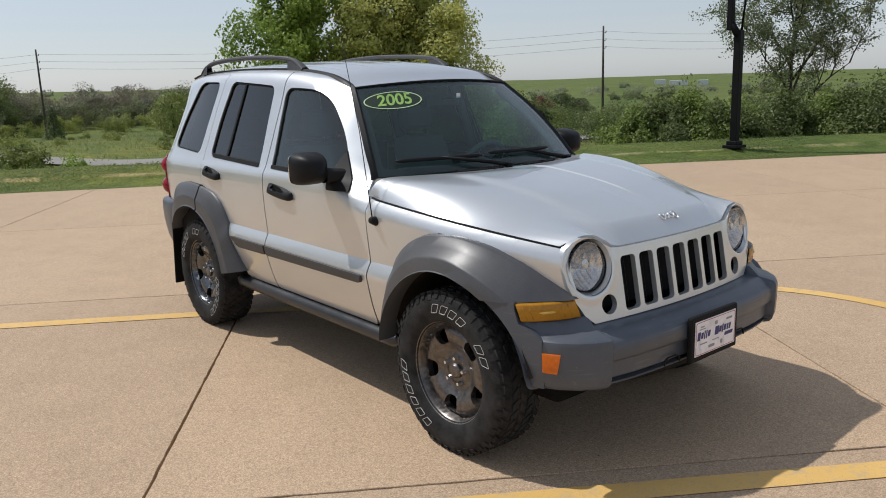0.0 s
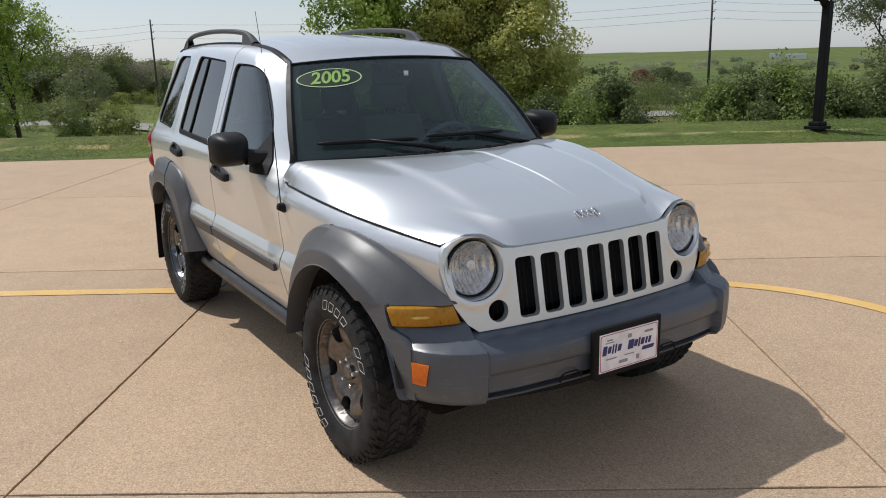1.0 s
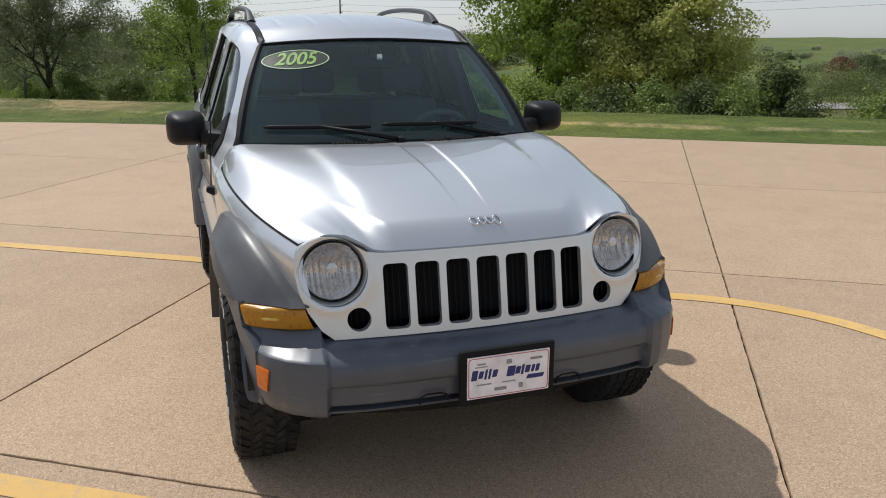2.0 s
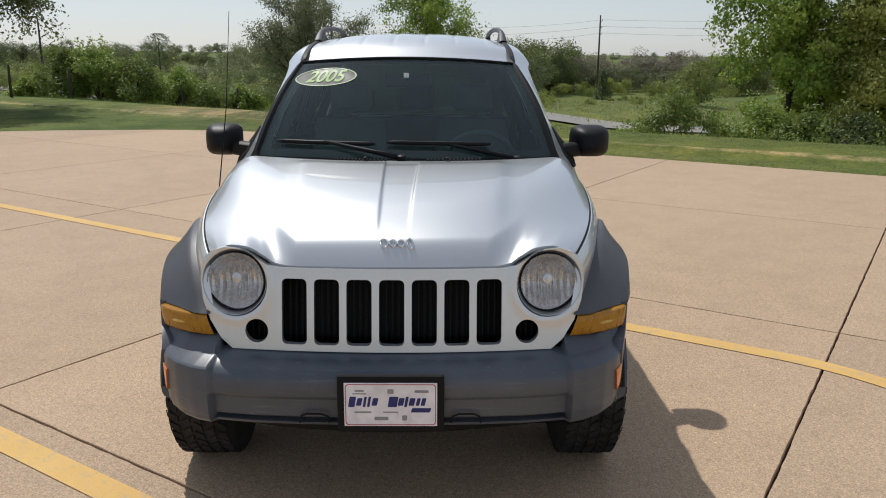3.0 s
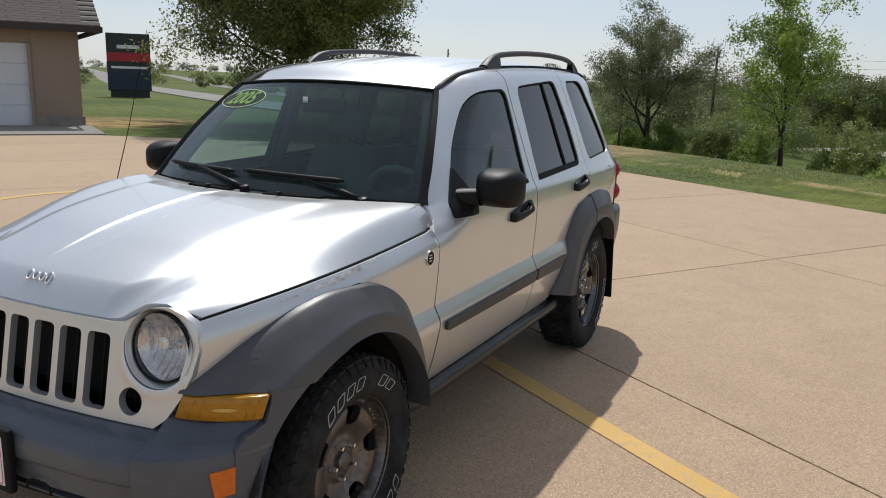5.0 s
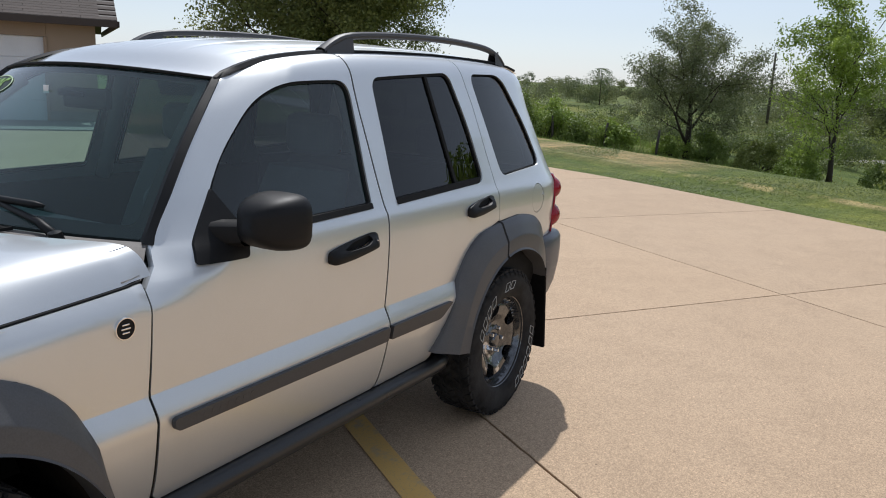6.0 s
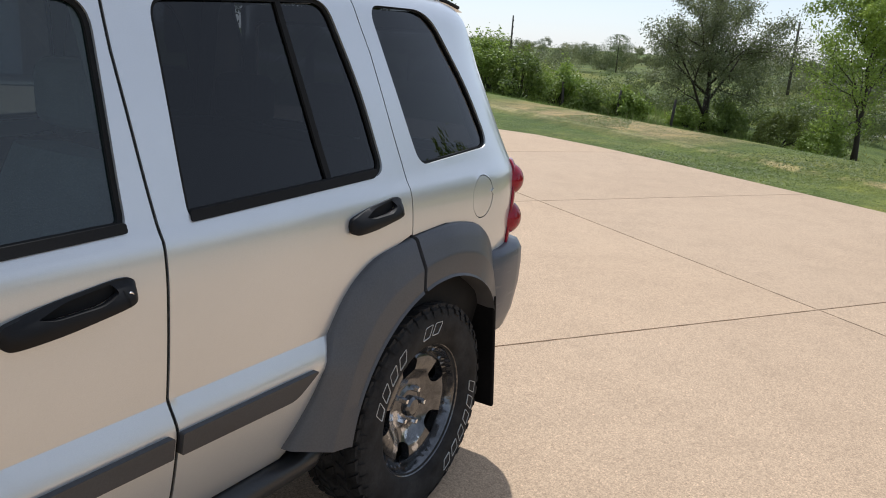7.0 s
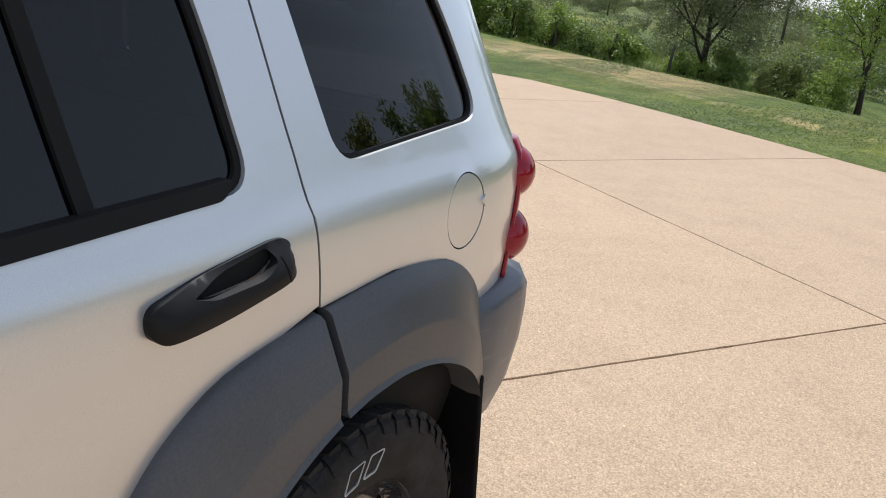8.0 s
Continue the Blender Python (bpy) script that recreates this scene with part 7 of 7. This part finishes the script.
    gaps = []
    for k in range(5):
        a = turn + 2 * math.pi * (k + 0.5) / 5
        o = rounded([(-0.030, 0.124), (0.030, 0.124), (0.044, 0.170), (0.032, 0.190), (-0.032, 0.190), (-0.044, 0.170)], 0.018, 5)
        gaps.append([(u * math.cos(a) + v * math.sin(a), -u * math.sin(a) + v * math.cos(a)) for u, v in o])
    def disc(u, v, d):
        u, v = np.asarray(u, float), np.asarray(v, float)
        r = np.hypot(u, v)
        an = np.arctan2(u, v) - turn
        spoke = np.cos(an * 5) * 0.003 * np.clip((r - 0.07) / 0.05, 0, 1) * np.clip((0.19 - r) / 0.03, 0, 1)
        return x + u, s * (dish(r) + spoke - d), 0.362 + v
    rim = add_panel("rim", car, outline, gaps, disc, finish, 0.009, 0.03, both=False, label="worn brown-metal wheel with five openings" if x > 0 else "flaking chrome wheel with five openings")[0]
    part("rim_barrel", lathe("rim_barrel", [(0.222, s * 0.846), (0.214, s * 0.80), (0.204, s * 0.74), (0.208, s * 0.65)], (x, 0, 0.362), (0, 1, 0), UNDER, 40), rim)
    part("rim_lip", lathe("rim_lip", [(0.217, s * 0.838), (0.2255, s * 0.8525), (0.2315, s * 0.8555), (0.2345, s * 0.852), (0.232, s * 0.842)], (x, 0, 0.362), (0, 1, 0), finish, 60), rim)
    part("brake_drum", lathe("brake_drum", [(0.0, s * 0.74), (0.14, s * 0.74), (0.15, s * 0.72), (0.15, s * 0.66)], (x, 0, 0.362), (0, 1, 0), UNDER, 32), rim)
    part("hub_cap", lathe("hub_cap", [(0.0, s * 0.822), (0.026, s * 0.820), (0.034, s * 0.812), (0.036, s * 0.795)], (x, 0, 0.362), (0, 1, 0), finish, 24), rim)
    for k in range(5):
        a = turn + 2 * math.pi * k / 5
        at = (x + 0.060 * math.sin(a), 0, 0.362 + 0.060 * math.cos(a))
        part("wheel_nut", lathe("wheel_nut", [(0.0, s * 0.826), (0.008, s * 0.824), (0.0105, s * 0.818), (0.011, s * 0.795)], at, (0, 1, 0), CHROME, 6), rim)


for x, s, turn in ((1.3245, 1, 0.4), (1.3245, -1, 0.15), (-1.3245, 1, 0.9), (-1.3245, -1, 1.3)):
    wheel(x, s, turn)

# wheel houses, floor pan, mud flaps
for s in (1, -1):
    for cx, r, a0, a1 in ((1.33, 0.475, 12, 174), (-1.335, 0.490, 8, 172)):
        rows = []
        for a in np.linspace(a0, a1, 24):
            q = radians(a)
            rows.append([(cx + r * math.cos(q), s * y, 0.36 + r * math.sin(q)) for y in (0.44, 0.60, 0.80, 0.83)])
        part("wheel_liner", grid_data("wheel_liner", rows, LINER), car)
        rows = [[(cx + r * math.cos(radians(a)) * k, s * 0.44, 0.36 + r * math.sin(radians(a)) * k) for k in (0.0, 0.5, 1.0)] for a in np.linspace(a0, a1, 24)]
        part("wheel_liner_wall", grid_data("wheel_liner_wall", rows, LINER), car)
    flap = box_data("mud_flap", (0.02, 0.20, 0.46), UNDER, 0.006)
    flap.transform(Matrix.Translation((-1.755, s * 0.785, 0.44)) @ Matrix.Rotation(radians(7), 4, "Y"))
    part("mud_flap", flap, car, "black rubber mud flap")
part("floor_pan", box_data("floor_pan", (3.75, 1.40, 0.16), UNDER, 0.03, (-0.05, 0, 0.40)), car)
part("cross_member", box_data("cross_member", (0.16, 1.05, 0.14), UNDER, 0.03, (1.33, 0, 0.34)), car)
part("rear_axle", lathe("rear_axle", [(0.05, -0.62), (0.05, -0.12), (0.11, 0.0), (0.05, 0.12), (0.05, 0.62)], (-1.3245, 0, 0.34), (0, 1, 0), UNDER, 16), car)

# inner shells that close the body behind the gaps
for s in (1, -1):
    rows = []
    for x in np.linspace(0.70, -1.82, 40):
        _, y, z = side(np.full(9, x), np.linspace(0.45, 1.10, 9), 0.032)
        rows.append([(float(x), s * float(yy), float(zz)) for yy, zz in zip(y, z)])
    part("inner_shell", grid_data("inner_shell", rows, SEAL), car)
    for x0, z0, x1, z1 in ((-0.318, 1.10, -0.318, 1.66), (-1.16, 1.10, -1.12, 1.66), (-1.83, 1.10, -1.70, 1.66)):
        P = []
        for t in np.linspace(0, 1, 8):
            g = girth(x0, z0 + (z1 - z0) * t)
            p = side(x0 + (x1 - x0) * t, g, 0.05)
            P.append(((float(p[0]), s * float(p[1]), float(p[2])), 0.035))
        part("inner_pillar", tube_data("inner_pillar", [P], INTERIOR, 8), car)
    P = []
    for t in np.linspace(0, 1, 8):
        x, y, z = screen(np.array(0.99), np.array(t), 0.035)
        P.append(((float(x) - 0.03, s * float(y), float(z) - 0.01), 0.028))
    part("inner_pillar", tube_data("inner_pillar", [P], HEADLINER, 8), car)
part("engine_bay", box_data("engine_bay", (0.80, 1.0, 0.40), SEAL, 0.05, (1.32, 0, 0.70)), car)


for s in (1, -1):
    part("boot_trim", box_data("boot_trim", (0.72, 0.02, 0.58), INTERIOR, 0.008, (-1.60, s * 0.69, 0.87)), car)
part("gate_trim", box_data("gate_trim", (0.02, 1.57, 0.60), INTERIOR, 0.008, (-1.825, 0, 0.85)), car)


# ---- cabin ----
rows = []
for x, z in ((0.80, 1.10), (0.74, 1.125), (0.55, 1.13), (0.42, 1.10), (0.36, 1.03), (0.37, 0.85), (0.42, 0.62)):
    rows.append([(x - 0.10 * (y / 0.72) ** 2 * (1 if x > 0.5 else 0.3), y, z) for y in np.linspace(-0.72, 0.72, 15)])
part("dashboard", grid_data("dashboard", rows, INTERIOR), car, "dark grey dashboard")
wheel_c, wheel_n = Vector((0.20, 0.38, 1.06)), Vector((-0.90, 0, 0.44)).normalized()
e1 = wheel_n.orthogonal().normalized()
e2 = wheel_n.cross(e1)
P = [(wheel_c + (e1 * math.cos(a) + e2 * math.sin(a)) * 0.185, 0.016) for a in np.linspace(0, 2 * math.pi, 33)]
sw = part("steering_wheel", tube_data("steering_wheel", [P], INTERIOR, 8), car)
part("wheel_hub", lathe("wheel_hub", [(0.0, 0.03), (0.07, 0.02), (0.085, -0.01), (0.05, -0.05)], wheel_c, wheel_n, INTERIOR, 20), sw)
for a in (0.2, math.pi - 0.2, -math.pi / 2):
    part("spoke", tube_data("spoke", [[(wheel_c, 0.016), (wheel_c + (e1 * math.cos(a) + e2 * math.sin(a)) * 0.18, 0.013)]], INTERIOR, 6), sw)


def seat(x, y, wide, high, n_head=1):
    rows = []
    for t in np.linspace(0, 1, 12):
        z = 0.68 + (high - 0.68) * t
        c = x - 0.10 - 0.22 * t
        w = wide / 2 * (1 - 0.18 * t ** 2)
        rows.append([(c + 0.07 * math.cos(q) * (1 - 0.3 * t), y + w * math.copysign(abs(math.sin(q)) ** 0.6, math.sin(q)), z) for q in np.linspace(0, 2 * math.pi, 21)[:-1]])
    top = [(sum(p[0] for p in rows[-1]) / 20, y, high + 0.02)] * 20
    back = part("seat", grid_data("seat", rows + [top], SEAT_CLOTH, True), car, "grey cloth seat")
    part("cushion", box_data("cushion", (0.50, wide, 0.16), SEAT_CLOTH, 0.06, (x + 0.16, y, 0.68), 4), back)
    for k in range(n_head):
        yy = y + (k - (n_head - 1) / 2) * 0.42
        part("headrest", box_data("headrest", (0.10, 0.25, 0.17), SEAT_CLOTH, 0.045, (x - 0.35, yy, high + 0.13), 4), back)


seat(-0.10, 0.37, 0.50, 1.24)
seat(-0.10, -0.37, 0.50, 1.24)
seat(-1.00, 0.0, 1.25, 1.18, 3)
P = [((0.36, 0.0, 1.545), 0.008), ((0.33, 0.0, 1.53), 0.008)]
rear_mirror = part("rear_view_mirror", box_data("rear_view_mirror", (0.03, 0.24, 0.07), BLACK_PLASTIC, 0.012, (0.30, 0.0, 1.49)), car)
part("mirror_stalk", tube_data("mirror_stalk", [[((0.31, 0, 1.50), 0.008), ((0.40, 0.0, 1.512), 0.012)]], BLACK_PLASTIC, 8), rear_mirror)
sx, sy, sz = screen_point(0.0, 0.79, 0.003)
part("screen_tag", box_data("screen_tag", (0.004, 0.026, 0.026), SIGN_WHITE, 0.001, (sx, sy, sz)), car)


# ---- year sticker on the windscreen ----
def build_sticker():
    yc, tc, ry, rt = -0.682, 0.793, 0.266, 0.106
    oval = [(yc + ry * math.cos(q), tc + rt * math.sin(q)) for q in np.linspace(0, 2 * math.pi, 49)[:-1]]
    rim_in = [(yc + ry * 0.965 * math.cos(q), tc + rt * 0.93 * math.sin(q)) for q in np.linspace(0, 2 * math.pi, 49)[:-1]]
    # dark fill added in place of the dim cabin seen through the oval
    base = add_panel("year_sticker", car, oval, [], lambda a, b, i: screen(a, b, i - 0.002), DARK_FILL, 0.05, 0.001, both=False, label="oval green year sticker reading 2005")[0]
    add_panel("sticker_rim", base, oval, [rim_in], lambda a, b, i: screen(a, b, i - 0.0035), PALE_STICKER, 0.05, 0.001, both=False)
    cu = bpy.data.curves.new("figures", "FONT")
    cu.body, cu.size, cu.align_x, cu.align_y, cu.extrude, cu.shear = "2005", 1.0, "CENTER", "CENTER", 0.0, 0.2
    cu.offset = 0.02
    tmp = bpy.data.objects.new("figures", cu)
    scene.collection.objects.link(tmp)
    bpy.context.view_layer.update()
    me = bpy.data.meshes.new_from_object(tmp.evaluated_get(bpy.context.evaluated_depsgraph_get()))
    bpy.data.objects.remove(tmp)
    co = np.array([tuple(v.co) for v in me.vertices])
    a = yc + co[:, 0] * 0.162
    b = tc + co[:, 1] * 0.190
    x, y, z = screen(a, b, -0.004)
    for v, p in zip(me.vertices, zip(x, y, z)):
        v.co = p
    me.materials.clear()
    me.materials.append(GREEN_STICKER)
    part("year_figures", me, base)


build_sticker()


# worn patches on the upper edge of the left front fender
def build_scuffs():
    rng = random.Random(9)
    for x0, drop, rx, rz in ((1.17, 0.010, 0.085, 0.0035), (1.26, 0.017, 0.07, 0.007), (1.335, 0.022, 0.045, 0.009), (1.41, 0.020, 0.05, 0.006), (1.52, 0.022, 0.035, 0.004)):
        o = []
        for q in np.linspace(0, 2 * math.pi, 23)[:-1]:
            k = rng.uniform(0.8, 1.1)
            o.append((x0 + rx * k * math.cos(q), float(shut(x0)) - drop + rz * k * math.sin(q) - 0.10 * rx * k * math.cos(q)))
        add_panel("paint_scuff", car, o, [], lambda a, b, i: side(a, b, i - 0.0012), SCUFF, 0.012, 0.0, both=False, label="dull worn patch in the paint")


build_scuffs()


# ---- slabs of the lot (last) ----
def clip(poly, edge_a, edge_b):
    ax, ay = edge_a
    bx, by = edge_b
    side = lambda p: (bx - ax) * (p[1] - ay) - (by - ay) * (p[0] - ax)
    out = []
    for i, p in enumerate(poly):
        q = poly[(i + 1) % len(poly)]
        sp, sq = side(p), side(q)
        if sp <= 0:
            out.append(p)
        if (sp < 0) != (sq < 0) and sp != sq:
            t = sp / (sp - sq)
            out.append((p[0] + (q[0] - p[0]) * t, p[1] + (q[1] - p[1]) * t))
    return out


def build_slabs():
    lot = thing("pavement", "tan broom-finished concrete slabs with dark joints", "pavement", kind="structure")
    us = [-22.0, -18.9, -15.5, -12.1, -8.7, -5.3, -1.86, 1.46, 5.0, 9.1]
    vs = [-18.1, -15.6, -12.0, -8.4, -4.82, -1.25, 2.14, 5.95, 9.4, 13.0, 16.6, 20.2, 23.8, 27.4, 30.0]
    gap = 0.0042
    rng = random.Random(17)
    for u0, u1 in zip(us, us[1:]):
        for v0, v1 in zip(vs, vs[1:]):
            poly = [(u0 + gap, v0 + gap), (u1 - gap, v0 + gap), (u1 - gap, v1 - gap), (u0 + gap, v1 - gap)]
            for a, b in zip(LOT, LOT[1:] + LOT[:1]):
                poly = clip(poly, a, b) if poly else poly
            if len(poly) < 3:
                continue
            P = [xy(*p) for p in poly]
            c = (sum(p[0] for p in P) / len(P), sum(p[1] for p in P) / len(P))
            # arrises chipped along their length
            ragged = []
            for p, q in zip(P, P[1:] + P[:1]):
                k = max(1, int(math.hypot(q[0] - p[0], q[1] - p[1]) / 0.06))
                nx, ny = (q[1] - p[1]), (p[0] - q[0])
                L = math.hypot(nx, ny) or 1.0
                for j in range(k):
                    e = 0.0 if j == 0 else rng.choice((0.0, 0.001, 0.002, 0.0035)) * (1 if (c[0] - p[0]) * nx + (c[1] - p[1]) * ny > 0 else -1)
                    ragged.append((p[0] + (q[0] - p[0]) * j / k + nx / L * e, p[1] + (q[1] - p[1]) * j / k + ny / L * e))
            P = ragged
            inner = []
            for p in P:
                L = math.hypot(c[0] - p[0], c[1] - p[1])
                inner.append((p[0] + (c[0] - p[0]) / L * 0.002, p[1] + (c[1] - p[1]) / L * 0.002))
            n = len(P)
            V = [(x - c[0], y - c[1], 0.0) for x, y in inner] + [(x - c[0], y - c[1], -0.003) for x, y in P] + [(x - c[0], y - c[1], -0.15) for x, y in P]
            area = sum(P[i][0] * P[(i + 1) % n][1] - P[(i + 1) % n][0] * P[i][1] for i in range(n))
            ring = list(range(n)) if area > 0 else list(range(n))[::-1]
            F = [tuple(ring)]
            for i in range(n):
                a, b = ring[i], ring[(i + 1) % n]
                F += [(a, a + n, b + n, b), (a + n, a + 2 * n, b + 2 * n, b + n)]
            ob = part("slab", mesh_of("slab", V, F, CONCRETE), lot)
            ob.location = (c[0], c[1], 0)
    P = [xy(*p) for p in LOT]
    V = [(x, y, -0.026) for x, y in P]
    area = sum(P[i][0] * P[(i + 1) % len(P)][1] - P[(i + 1) % len(P)][0] * P[i][1] for i in range(len(P)))
    ring = list(range(len(P)))
    part("joint_filler", mesh_of("joint_filler", V, [tuple(ring if area > 0 else ring[::-1])], JOINT), lot)


build_slabs()
